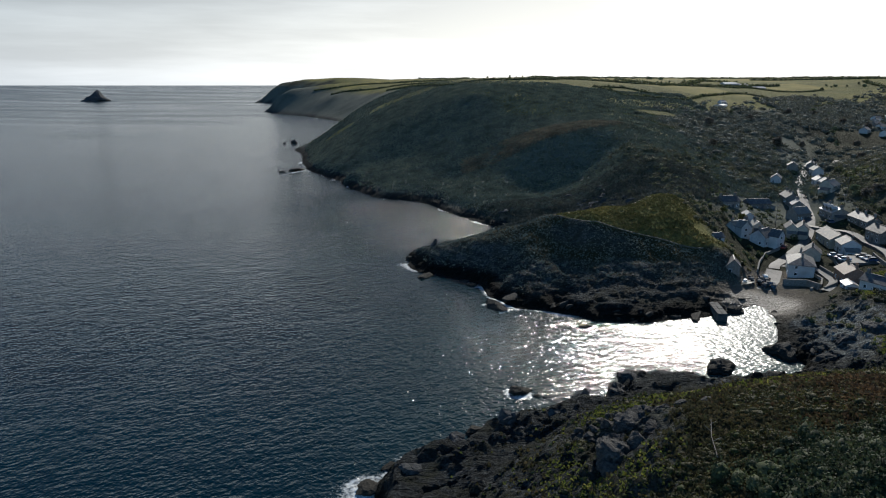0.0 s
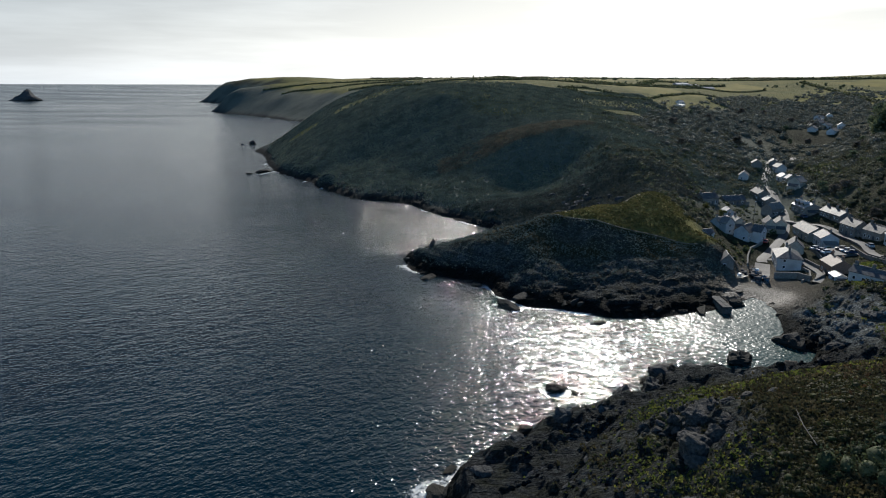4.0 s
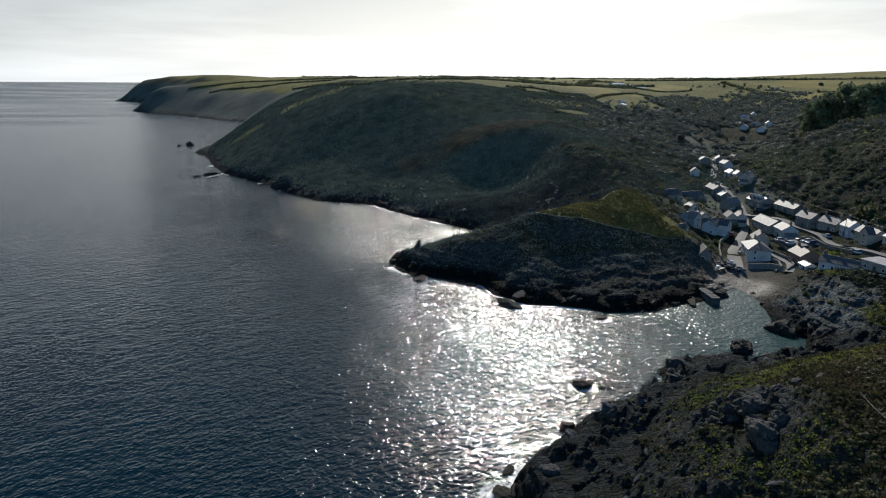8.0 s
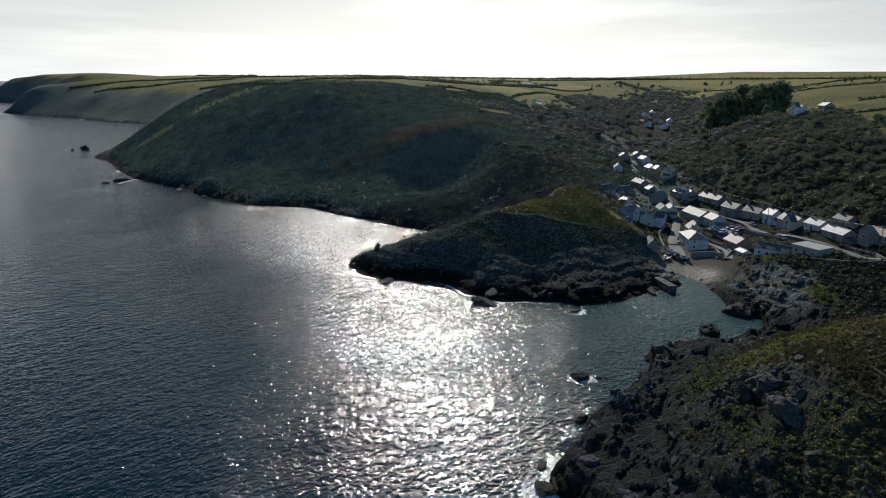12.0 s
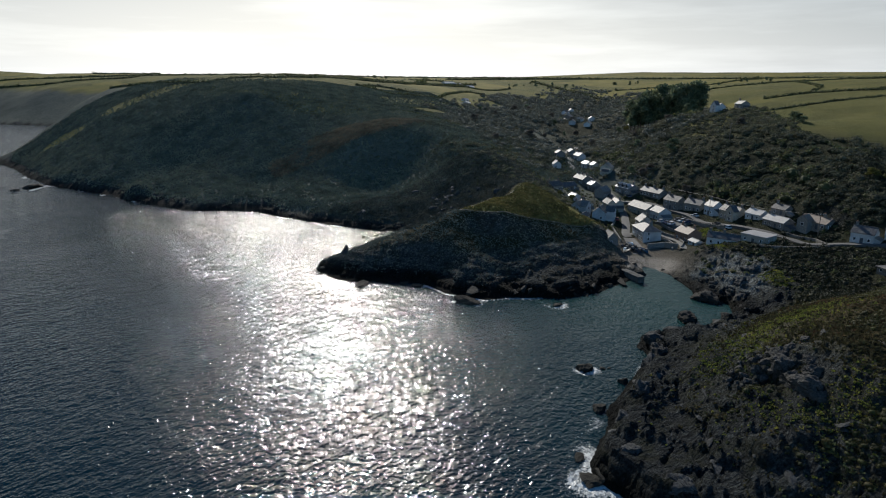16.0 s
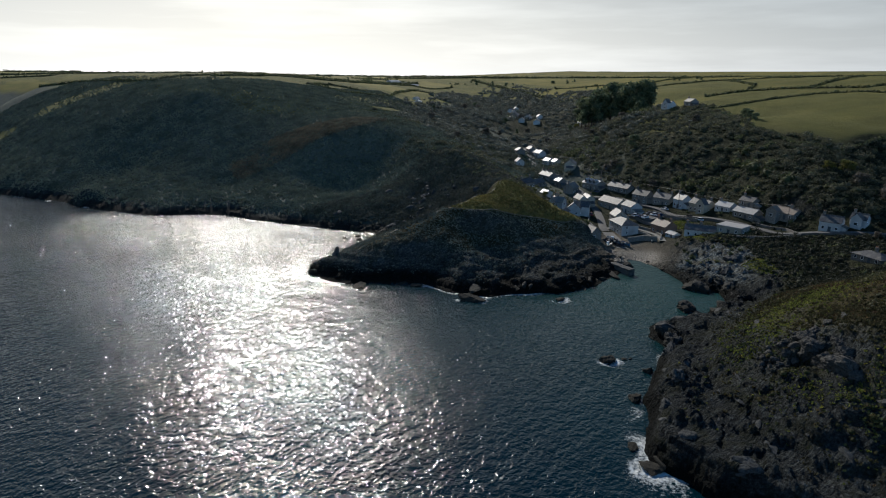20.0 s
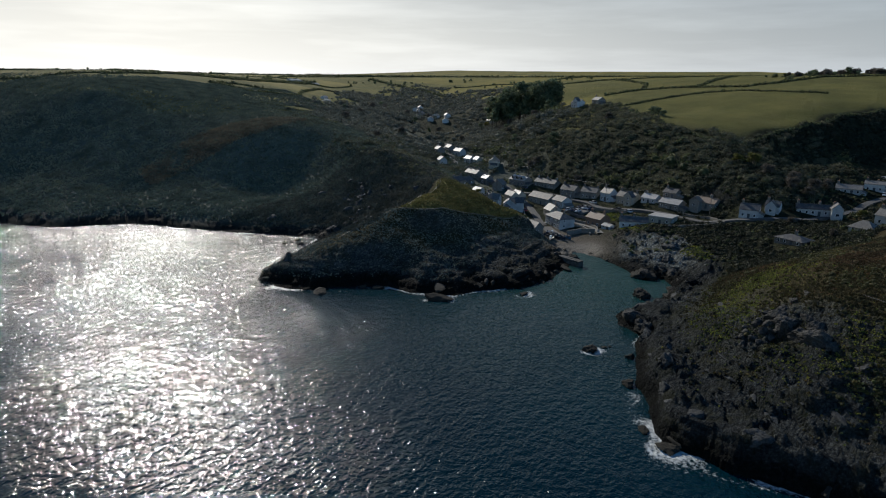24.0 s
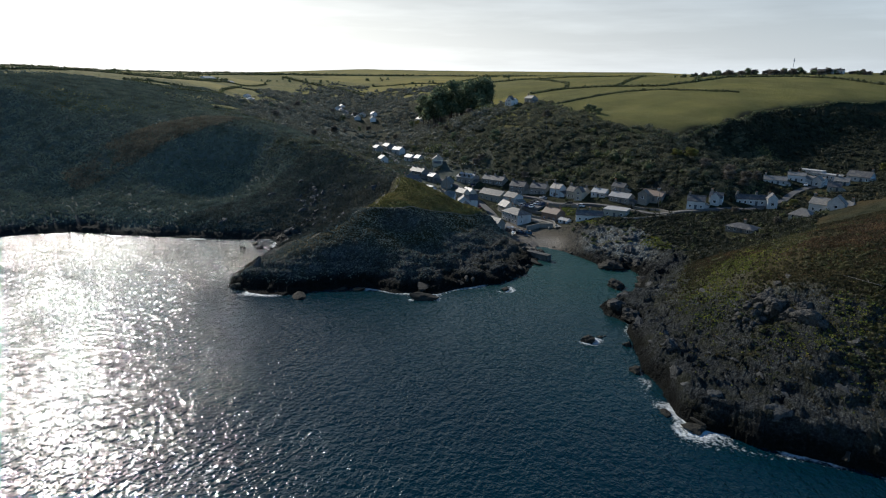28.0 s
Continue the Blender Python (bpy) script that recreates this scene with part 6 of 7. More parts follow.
# ---- rocks ----
def boulder(x, y, z, r, seed, flat=0.8, stretch=1.0, turn=0.0, name="boulder", label="grey weathered boulder on the hillside", group="boulders on the near hill", sub=3, mat=None, rough=0.5, peak=0.0):
    """A broken rock: a ball cut by noise into planes and ledges."""
    bm = bmesh.new()
    bmesh.ops.create_icosphere(bm, subdivisions=sub, radius=1.0)
    off = Vector((seed * 7.31, seed * 3.17, seed * 1.93))
    rng = random.Random(seed)
    cuts = [(Vector((rng.gauss(0, 1), rng.gauss(0, 1), rng.gauss(0.2, 0.8))).normalized(), rng.uniform(0.42, 0.78)) for _ in range(15)]
    for v in bm.verts:
        p = v.co.copy()
        p *= 1 + rough * (noise.fractal(p * 1.3 + off, 0.9, 2.1, 3) * 0.5)
        for n, d in cuts:
            over = p.dot(n) - d
            if over > 0:
                p -= n * over * 0.86
        p += p.normalized() * (noise.fractal(p * 2.6 + off, 0.8, 2.1, 3) * 0.13 + noise.fractal(p * 8.0 + off, 0.8, 2.1, 3) * 0.06)
        if peak and p.z > 0:
            k = 1 - min(1, math.hypot(p.x - 0.15, p.y))
            p.z *= 0.45 + peak * k * k
        v.co = Vector((p.x * stretch, p.y, p.z * flat)) * r
    ob = part(name, bm, mat or sea_rock)
    ob.matrix_basis = pose(x, y, z, 0, 0, turn)
    return tagged(ob, label, "rock", group)


# a tumble of rounded boulders below the outcrop
tumble = random.Random(5)
for k, (x, y, r) in enumerate(((22.6, 91.6, 0.8), (24.3, 92.6, 0.75), (25.9, 92.2, 0.9), (24.6, 90.2, 1.15), (23.3, 88.6, 0.95), (26.2, 89.0, 1.35), (28.4, 91.0, 1.1), (30.4, 91.2, 1.0), (28.8, 88.4, 1.5), (31.4, 89.2, 1.3),
                               (22.2, 89.9, 0.6), (24.9, 93.6, 0.6), (27.4, 93.2, 0.7), (33.0, 90.6, 0.9), (25.6, 86.8, 1.0), (21.4, 91.0, 0.5), (27.2, 86.4, 0.8), (22.8, 93.0, 0.5), (29.8, 92.8, 0.55), (23.8, 87.2, 0.6))):
    boulder(x, y, ground_at(x, y) + 0.3 * r, 1.1 * r, k + 1, tumble.uniform(0.7, 0.9), tumble.uniform(1.0, 1.3), 37 * k, sub=3, mat=boulder_rock, label="rounded grey boulder in a tumble on the hillside")
for k, (x, y, r, st, fl) in enumerate(((28.2, 84.8, 2.7, 1.25, 1.0), (31.2, 86.8, 1.9, 1.2, 1.0), (25.6, 80.8, 2.3, 1.3, 0.9), (24.0, 78.0, 3.3, 1.35, 0.75), (27.6, 78.4, 2.2, 1.3, 0.9), (22.6, 74.6, 1.7, 1.5, 0.7),
                                       (34.2, 87.2, 1.4, 1.4, 0.8), (36.8, 86.2, 1.2, 1.5, 0.7), (30.6, 81.4, 1.5, 1.4, 0.8), (39.4, 84.4, 1.0, 1.4, 0.6))):
    boulder(x, y, ground_at(x, y), 1.12 * r, 40 + k, fl, st, 30 + 23 * k, mat=boulder_rock, label="large grey rock outcrop breaking the scrub", name="rock_outcrop", group="outcrops on the near hill", rough=0.9, sub=4)
sea_group = "rocks in the water"
for k, (x, y, r, fl, st, t) in enumerate(((17.0, 126, 2.4, 0.6, 1.5, 20), (20.6, 124.4, 0.8, 0.4, 1.3, 60), (22.3, 123.6, 0.6, 0.4, 1, 0), (16.5, 181, 3.4, 0.5, 1.8, -52), (-12.5, 91.5, 2.1, 0.45, 1.5, 70), (-9.5, 98, 1.3, 0.4, 1.4, 30),
                                      (6, 109.5, 1.8, 0.6, 1.3, 40), (20, 116.5, 1.6, 0.6, 1.2, 0), (-119, 497, 4.2, 0.6, 1.3, 20), (-116, 503, 4, 0.4, 1.4, 60), (-127, 490, 2.4, 0.4, 1.3, 10), (-176, 743, 5, 0.8, 1.2, 0), (-186, 738, 2.5, 0.6, 1.2, 0),
                                      (24, 270, 1.6, 0.5, 1.4, 30), (20, 276, 1.2, 0.5, 1.3, 80), (27, 277, 1.4, 0.5, 1.2, 50), (-6, 213, 2.4, 0.5, 1.6, 30), (10, 203, 1.8, 0.5, 1.3, 0), (40, 165, 1.6, 0.5, 1.4, 10))):
    boulder(x, y, 0.15 * r, r, 70 + k, fl, st, t, "sea_rock", "dark wet rock standing in the swell", sea_group, 3)
for k, (x, y, r, fl, st, t) in enumerate(((87, 146, 4.9, 0.85, 1.4, 50), (66, 137, 4.0, 0.75, 1.35, 20), (76, 131, 3.0, 0.7, 1.3, 60), (43, 128, 4.0, 0.8, 1.5, 30), (50, 128, 3.2, 0.9, 1.3, 10), (38, 122, 3.4, 0.8, 1.4, 70), (92, 139, 3.2, 0.8, 1.4, 20),
                                      (101, 146, 3.0, 1.0, 1.4, 40), (97, 153, 2.6, 0.8, 1.5, 60), (105, 156, 3.0, 0.8, 1.3, 30), (110, 148, 3.6, 1.0, 1.3, 80), (28, 116, 2.6, 0.8, 1.4, 40), (12, 104, 2.4, 0.9, 1.4, 30), (2, 99, 2.6, 0.9, 1.3, 60),
                                      (-5, 90, 2.8, 0.9, 1.3, 20), (-6, 78, 2.6, 0.9, 1.4, 80), (88, 176, 2.6, 0.8, 1.4, 30), (60, 131, 2.2, 0.7, 1.3, 0))):
    boulder(x, y, max(0.0, ground_at(x, y) - 0.35 * r), r, 110 + k, fl, st, t, "shore_rock", "dark bedded shore rock at the foot of the cliff", "rocks along the shore", 4, rough=0.8)
# the leaning fin at the promontory's end
bm = bmesh.new()
fin = [(-4.2, -2.0), (-2.6, 0.3), (-1.3, 1.2), (-0.5, 2.6), (0.3, 4.4), (1.2, 5.7), (1.8, 5.5), (1.7, 4.2), (1.4, 2.9), (1.7, 1.6), (2.6, 0.6), (3.6, -2.0)]
front = [bm.verts.new((x, -0.3 - 0.28 * max(0.0, 5.0 - z), z)) for x, z in fin]
back = [bm.verts.new((x, 0.3 + 0.28 * max(0.0, 5.0 - z), z)) for x, z in fin]
bm.faces.new(front)
bm.faces.new(back[::-1])
for k in range(len(fin)):
    bm.faces.new((front[k], back[k], back[(k + 1) % len(fin)], front[(k + 1) % len(fin)]))
bmesh.ops.triangulate(bm, faces=bm.faces[:])
bmesh.ops.subdivide_edges(bm, edges=bm.edges[:], cuts=2, use_grid_fill=True)
for v in bm.verts:
    v.co += Vector((noise.noise(v.co * 0.9), noise.noise(v.co * 0.9 + Vector((9, 0, 0))), noise.noise(v.co * 0.9 + Vector((0, 9, 0))))) * 0.35
bmesh.ops.recalc_face_normals(bm, faces=bm.faces[:])
tagged(part("rock_pinnacle", bm, sea_rock, m=pose(-4.2, 236, 2.6, 0, 0, 12)), "dark leaning rock fin at the promontory's end", "rock")
boulder(-11, 237.5, 0.6, 3.2, 202, 0.6, 1.5, 40, "shore_rock", "low dark rock at the promontory's end", "rocks along the shore", 3)
# the island far out
boulder(-1449, 2674, 0, 64, 203, 1.0, 1.05, 45, "island", "distant rocky island standing out of the sea", "", 4, None, 0.7, 0.75)


def crags(name, label, xs, ys, rs, seed, sink=0.25, low=0.5, high=1.0):
    """Broken rock over a slope: angular blocks half sunk into it, lying along the beds."""
    g = np.random.default_rng(seed)
    forms = []
    for f in range(12):
        bm = bmesh.new()
        bmesh.ops.create_icosphere(bm, subdivisions=2, radius=1.0)
        bm.verts.ensure_lookup_table()
        rr = random.Random(seed * 31 + f)
        cuts = [(Vector((rr.gauss(0, 1), rr.gauss(0, 1), rr.gauss(0, 1))).normalized(), rr.uniform(0.35, 0.7)) for _ in range(9)]
        for v in bm.verts:
            for n, d in cuts:
                over = v.co.dot(n) - d
                if over > 0:
                    v.co -= n * over
        forms.append((np.array([v.co[:] for v in bm.verts]), np.array([[v.index for v in q.verts] for q in bm.faces])))
        bm.free()
    V, T, n = [], [], 0
    for x, y, r in zip(xs, ys, rs):
        v, t = forms[g.integers(12)]
        a = math.radians(35) + g.normal(0, 0.35)
        tilt = g.normal(0.0, 0.3)
        size = np.array([g.uniform(1.3, 2.8), g.uniform(0.7, 1.1), g.uniform(low, high)]) * r
        p = v * size
        p = np.stack([p[:, 0], p[:, 1] * math.cos(tilt) - p[:, 2] * math.sin(tilt), p[:, 1] * math.sin(tilt) + p[:, 2] * math.cos(tilt)], -1)
        V.append(np.stack([p[:, 0] * math.cos(a) - p[:, 1] * math.sin(a) + x, p[:, 0] * math.sin(a) + p[:, 1] * math.cos(a) + y, p[:, 2] + ground_at(x, y) - sink * r], -1))
        T.append(t + n)
        n += len(v)
    me = mesh_from(name, np.concatenate(V), np.zeros((0, 4), int), np.concatenate(T), sea_rock)
    me.polygons.foreach_set("use_smooth", np.zeros(len(me.polygons), bool))
    tagged(new(name, me), label, "rock", kind="stuff")


def rocky(n, x0, x1, y0, y1, seed, want):
    g = np.random.default_rng(seed)
    x, y = g.uniform(x0, x1, n), g.uniform(y0, y1, n)
    z, d, rock, slope = terrain(x, y)
    keep = (g.uniform(0, 1, n) < want(x, y, z, d, rock)) & (d > 0)
    return x[keep], y[keep], g.uniform(0, 1, keep.sum()) ** 2.5


xs, ys, big = rocky(800, -14, 112, 54, 160, 301, lambda x, y, z, d, rock: rock * (0.25 + 0.75 * smooth(-0.06, 0.1, fbm(x, y, 8, 3, 310))) * smooth(24, 10, z))
crags("crags", "dark broken rock ledges of the near cliff", xs, ys, 0.35 + 1.9 * big, 302, 0.55, 0.4, 0.8)
xs, ys, big = rocky(700, -14, 104, 100, 182, 303, lambda x, y, z, d, rock: smooth(9, 2, d) * smooth(125, 132, y + 0.3 * (x - 40)))
crags("crags", "wet dark rocks strewn along the cove's shore", xs, ys, 0.3 + 1.2 * big, 304)
xs, ys, big = rocky(420, -18, 100, 165, 290, 305, lambda x, y, z, d, rock: smooth(8, 1, d))
crags("crags", "dark broken rock round the promontory's foot", xs, ys, 0.4 + 2.4 * big, 306, 0.35)
xs, ys, big = rocky(700, 30, 110, 225, 310, 307, lambda x, y, z, d, rock: smooth(0, 4, y - np.interp(x, [30, 41, 60, 85, 110], [230, 231, 240, 254, 270])) * smooth(-0.02, 0.12, fbm(x, y, 14, 3, 311)) * smooth(30, 24, z))
crags("crags", "grey crags on the promontory's neck", xs, ys, 0.6 + 1.8 * big, 308, 0.15, 0.7, 1.4)

# a broken rib of rock climbs from the far cove up the neck
g = np.random.default_rng(321)
t = np.sort(g.uniform(0, 1, 150))
xs = np.interp(t, [0, 0.25, 0.5, 0.75, 1], [24, 40, 56, 70, 78]) + g.normal(0, 1.7, 150)
ys = np.interp(t, [0, 0.25, 0.5, 0.75, 1], [279, 274, 275, 281, 300]) + g.normal(0, 1.7, 150)
crags("crags", "pale broken rib of rock climbing from the far cove", xs, ys, 0.35 + 1.3 * g.uniform(0, 1, 150) ** 2.5, 322, 0.1, 0.7, 1.3)
xs, ys, big = rocky(420, 8, 52, 256, 298, 323, lambda x, y, z, d, rock: smooth(7, 1, d))
crags("crags", "wet rocks strewn at the head of the far cove", xs, ys, 0.3 + 1.1 * big, 324)

# ---- scrub ----
def scatter(n, x0, x1, y0, y1, want, seed):
    """Places drawn where want(x, y, z, shore, rock, slope) is high."""
    r = np.random.default_rng(seed)
    x, y = r.uniform(x0, x1, n), r.uniform(y0, y1, n)
    z, d, rock, slope = terrain(x, y)
    keep = r.uniform(0, 1, n) < want(x, y, z, d, rock, slope)
    return x[keep], y[keep]


def clear(x, y):
    """1 away from houses and roads, 0 among them."""
    out = np.ones(len(x))
    for o in bpy.data.objects:
        if o.parent is None and o.type == "EMPTY" and "category" in o and o["category"] == "house":
            p = o.matrix_basis.translation
            out *= smooth(7, 9, np.hypot(x - p.x, y - p.y))
    for line, w in ((((113, 204), (120, 216), (131, 227), (146, 244), (158, 262), (168, 282), (178, 306), (199, 346), (222, 378)), 5), (((163, 246), (162, 231), (158, 214), (152, 200), (149, 182), (146, 160), (142, 146), (152, 122), (175, 108), (205, 103), (240, 86)), 4),
                    (((129, 225), (129, 196), (118, 183)), 6), (((137, 210), (151, 210)), 8), (((128, 242), (136, 236)), 7)):
        for (ax, ay), (bx, by) in zip(line, line[1:]):
            t = np.clip(((x - ax) * (bx - ax) + (y - ay) * (by - ay)) / ((bx - ax) ** 2 + (by - ay) ** 2), 0, 1)
            out *= smooth(w - 1.5, w, np.hypot(x - ax - t * (bx - ax), y - ay - t * (by - ay)))
    return out


def in_field(x, y):
    return smooth(0, 6, x - 222 + 0.0 * y) * smooth(0, 10, y - 150 + 0.32 * (x - 245)) * smooth(0, 12, (255 + 0.9 * (x - 268)) - y)


def gardens(x, y):
    """1 between the houses, off the walls and the roads."""
    out = np.ones(len(x))
    for o in bpy.data.objects:
        if o.parent is None and o.type == "EMPTY" and "category" in o and o["category"] == "house":
            p = o.matrix_basis.translation
            out *= smooth(5.2, 6.0, np.hypot(x - p.x, y - p.y))
    for line, w in ((((113, 204), (120, 216), (131, 227), (146, 244), (158, 262), (168, 282), (178, 306), (199, 346), (222, 378)), 4), (((163, 246), (162, 231), (158, 214), (152, 200), (149, 182), (146, 160), (142, 146), (152, 122), (175, 108), (205, 103), (240, 86)), 3.4),
                    (((129, 225), (129, 196), (118, 183)), 5), (((137, 210), (151, 210)), 8), (((128, 242), (136, 236)), 7), (((108, 194), (122, 212)), 9)):
        for (ax, ay), (bx, by) in zip(line, line[1:]):
            t = np.clip(((x - ax) * (bx - ax) + (y - ay) * (by - ay)) / ((bx - ax) ** 2 + (by - ay) ** 2), 0, 1)
            out *= smooth(w - 0.8, w, np.hypot(x - ax - t * (bx - ax), y - ay - t * (by - ay)))
    return out


def grow(name, label, xs, ys, lo, hi, tall, mat, sprays, seed, spray_size=0.34):
    r = np.random.default_rng(seed + 500)
    rs = r.uniform(lo, hi, len(xs)) * r.uniform(0.7, 1.25, len(xs))
    ob = new(name, bushes(name, xs, ys, rs, rs * r.uniform(tall * 0.7, tall * 1.3, len(xs)), mat, sprays, seed, spray_size))
    return tagged(ob, label, "scrub", kind="stuff")


def patchy(x, y, seed, lo, hi):
    return smooth(lo, hi, fbm(x, y, 16, 4, seed))


r = np.random.default_rng(21)
def near(x, y, spots):
    return np.clip(sum(np.exp(-((x - a) ** 2 + (y - b) ** 2) / c ** 2) for a, b, c in spots), 0, 1)


TURF = ((42, 101, 8), (36, 100, 7), (30, 98, 6), (54, 100, 8), (66, 99, 7), (19.5, 71, 3.5), (18, 77, 3), (18.5, 82, 2.5), (25, 69, 5))
RUSSET = ((62, 86, 13), (76, 74, 16), (52, 80, 9), (84, 98, 12))
BARE = ((24, 90, 5), (29, 89, 5), (29, 84, 4), (25, 79, 5), (23, 76, 4), (32, 86, 4))
HEATH = (("heath", "brown and olive heath covering the near hill", heath_leaf, lambda x, y: 0.75 - 0.6 * near(x, y, TURF + RUSSET)),
         ("turf", "yellow-green turf in patches on the near hill", turf_leaf, lambda x, y: near(x, y, TURF) * patchy(x, y, 208, -0.3, -0.05) + 0.1 * patchy(x, y, 201, 0.05, 0.15)),
         ("bracken", "russet dead bracken in patches on the near hill", russet_leaf, lambda x, y: 1.1 * near(x, y, RUSSET) * patchy(x, y, 202, -0.2, -0.05) + 0.4 * patchy(x, y, 202, 0.06, 0.16)))
for k, (name, label, leaf, want) in enumerate(HEATH):
    xs, ys = scatter(60000 if k == 0 else 45000, 0, 114, 48, 120, lambda x, y, z, d, rock, s: (1 - (0.25 if k == 1 else 0.95) * rock) * smooth(4, 9, z) * clear(x, y) * want(x, y) * (1 - 0.9 * near(x, y, BARE)), 1 + 30 * k)
    tagged(new(name, tufts(name, xs, ys, r.uniform(0.18, 0.5, len(xs)) * (0.7 if k == 1 else 1), leaf, 6, 1 + k)), label, "scrub", kind="stuff")
xs, ys = scatter(22000, -10, 110, 52, 140, lambda x, y, z, d, rock, s: rock * smooth(6, 11, z + 3 * fbm(x, y, 12, 3, 99)) * (0.1 + 0.9 * smooth(-0.06, 0.1, fbm(x, y, 9, 3, 97))) * 0.8, 22)
tagged(new("cliff_plants", tufts("cliff_plants", xs, ys, r.uniform(0.15, 0.45, len(xs)), ivy_leaf, 5, 22)), "dark ivy and heather clinging to the near cliff", "scrub", kind="stuff")
xs, ys = scatter(16000, 40, 110, 205, 280, lambda x, y, z, d, rock, s: smooth(0, 1.5, y - np.interp(x, [41, 47, 52, 63, 75, 88, 100], [227, 219, 216, 214.5, 213, 209, 207])) * smooth(0, 2, np.interp(x, [41, 52, 60, 76, 85, 104], [228, 233, 237, 243, 249, 262]) - y) * smooth(0, 4, 108 - x - 0.22 * (y - 208)) * clear(x, y), 23)
tagged(new("grass", tufts("grass", xs, ys, r.uniform(0.2, 0.5, len(xs)), grass_leaf, 6, 23)), "rough green grass on the promontory", "grass", kind="stuff")
xs, ys = scatter(26000, -12, 103, 170, 240, lambda x, y, z, d, rock, s: (1 - 0.35 * rock) * smooth(2, 4, z) * smooth(1, -1, y - np.interp(x, [40, 41, 47, 52, 63, 75, 88, 100], [400, 227, 219, 216, 214.5, 213, 209, 207])) * smooth(186, 194, y + 0.1 * (60 - x)) * (0.55 + 0.45 * smooth(-0.12, 0.1, fbm(x, y, 9, 3, 96))), 24)
tagged(new("cliff_plants", tufts("cliff_plants", xs, ys, r.uniform(0.2, 0.45, len(xs)), hazy_cliff_leaf, 4, 24)), "scrub on the promontory's shaded face, paled for haze", "scrub", kind="stuff")
xs, ys = scatter(26000, 20, 135, 226, 320, lambda x, y, z, d, rock, s: smooth(2, 4, z) * smooth(0, 2, y - np.interp(x, [20, 41, 52, 60, 76, 85, 104, 135], [226, 229, 234, 238, 244, 250, 263, 270])) * clear(x, y) * 0.8, 25)
tagged(new("cliff_plants", tufts("cliff_plants", xs, ys, r.uniform(0.4, 1.0, len(xs)), neck_leaf, 5, 25)), "dark brown scrub on the promontory's neck", "scrub", kind="stuff")
xs, ys = scatter(15000, -2, 112, 46, 116, lambda x, y, z, d, rock, s: (1 - 0.7 * rock) * smooth(8, 13, z) * smooth(-0.04, 0.1, fbm(x, y, 11, 4, 92)) * clear(x, y) * (1 - 0.85 * near(x, y, BARE + TURF)), 2)
grow("gorse_scrub", "taller dark gorse bushes on the near hill", xs, ys, 0.35, 1.0, 0.6, gorse, 40, 2, 0.17)
# dense dark bushes added to stand for a bank's deep shadow
xs, ys = scatter(900, 28, 62, 40, 66, lambda x, y, z, d, rock, s: np.exp(-(((x - 42) / 9) ** 4 + ((y - 53) / 9) ** 4)), 47)
grow("gorse_scrub", "tall dark thicket added for a deep shadow on the near hill", xs, ys, 0.8, 1.6, 1.1, ivy_leaf, 110, 47, 0.11)
xs, ys = scatter(5000, 14, 70, 50, 104, lambda x, y, z, d, rock, s: (1 - 0.7 * rock) * smooth(11, 15, z) * smooth(0.12, 0.22, fbm(x, y, 8, 3, 98)) * 0.6, 48)
tagged(new("gorse_flowers", tufts("gorse_flowers", xs, ys, r.uniform(0.12, 0.3, len(xs)), gorse_flower, 5, 48)), "yellow gorse in flower among the near scrub", "scrub", kind="stuff")
xs, ys = scatter(5200, 160, 300, 120, 360, lambda x, y, z, d, rock, s: smooth(12, 17, z) * (1 - in_field(x, y)) * smooth(300, 255, x - 0.25 * (y - 200)) * clear(x, y) * 0.8, 3)
grow("thicket", "grey-green blackthorn thicket on the bank above the village", xs, ys, 1.2, 2.7, 0.6, thicket, 90, 3, 0.155)
xs, ys = scatter(420, 165, 300, 120, 360, lambda x, y, z, d, rock, s: smooth(13, 18, z) * (1 - in_field(x, y)) * smooth(300, 255, x - 0.25 * (y - 200)) * clear(x, y) * smooth(0.0, 0.12, fbm(x, y, 35, 3, 98)), 46)
grow("thicket", "dark evergreen bushes among the blackthorn", xs, ys, 2.0, 3.8, 0.85, hedge_leaf, 70, 46, 0.2)
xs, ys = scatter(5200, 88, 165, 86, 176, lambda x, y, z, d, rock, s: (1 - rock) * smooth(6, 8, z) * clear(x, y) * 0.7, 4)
grow("thicket", "scrub on the banks below the houses, darkened as in shade", xs, ys, 0.6, 1.5, 0.75, shaded_bank_leaf, 50, 4, 0.2)
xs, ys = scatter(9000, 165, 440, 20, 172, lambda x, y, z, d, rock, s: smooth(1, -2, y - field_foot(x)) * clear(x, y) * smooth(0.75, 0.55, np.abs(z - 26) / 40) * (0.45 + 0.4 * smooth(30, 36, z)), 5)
grow("thicket", "thicket round the side valley, darkened as in shade", xs, ys, 0.9, 2.2, 0.75, shaded_bank_leaf, 44, 5, 0.2)
xs, ys = scatter(3200, 96, 240, 225, 470, lambda x, y, z, d, rock, s: smooth(8, 13, z) * smooth(0.3, 0.1, np.abs((x - 112) * 0.86 - (y - 270) * 0.5) / 260) * clear(x, y) * smooth(-0.1, 0.12, fbm(x, y, 30, 3, 93)) * (1 - hill_fields(x, y)), 6)
grow("thicket", "grey scrub along the crest above the valley", xs, ys, 0.8, 2.0, 0.8, thicket, 32, 6, 0.26)
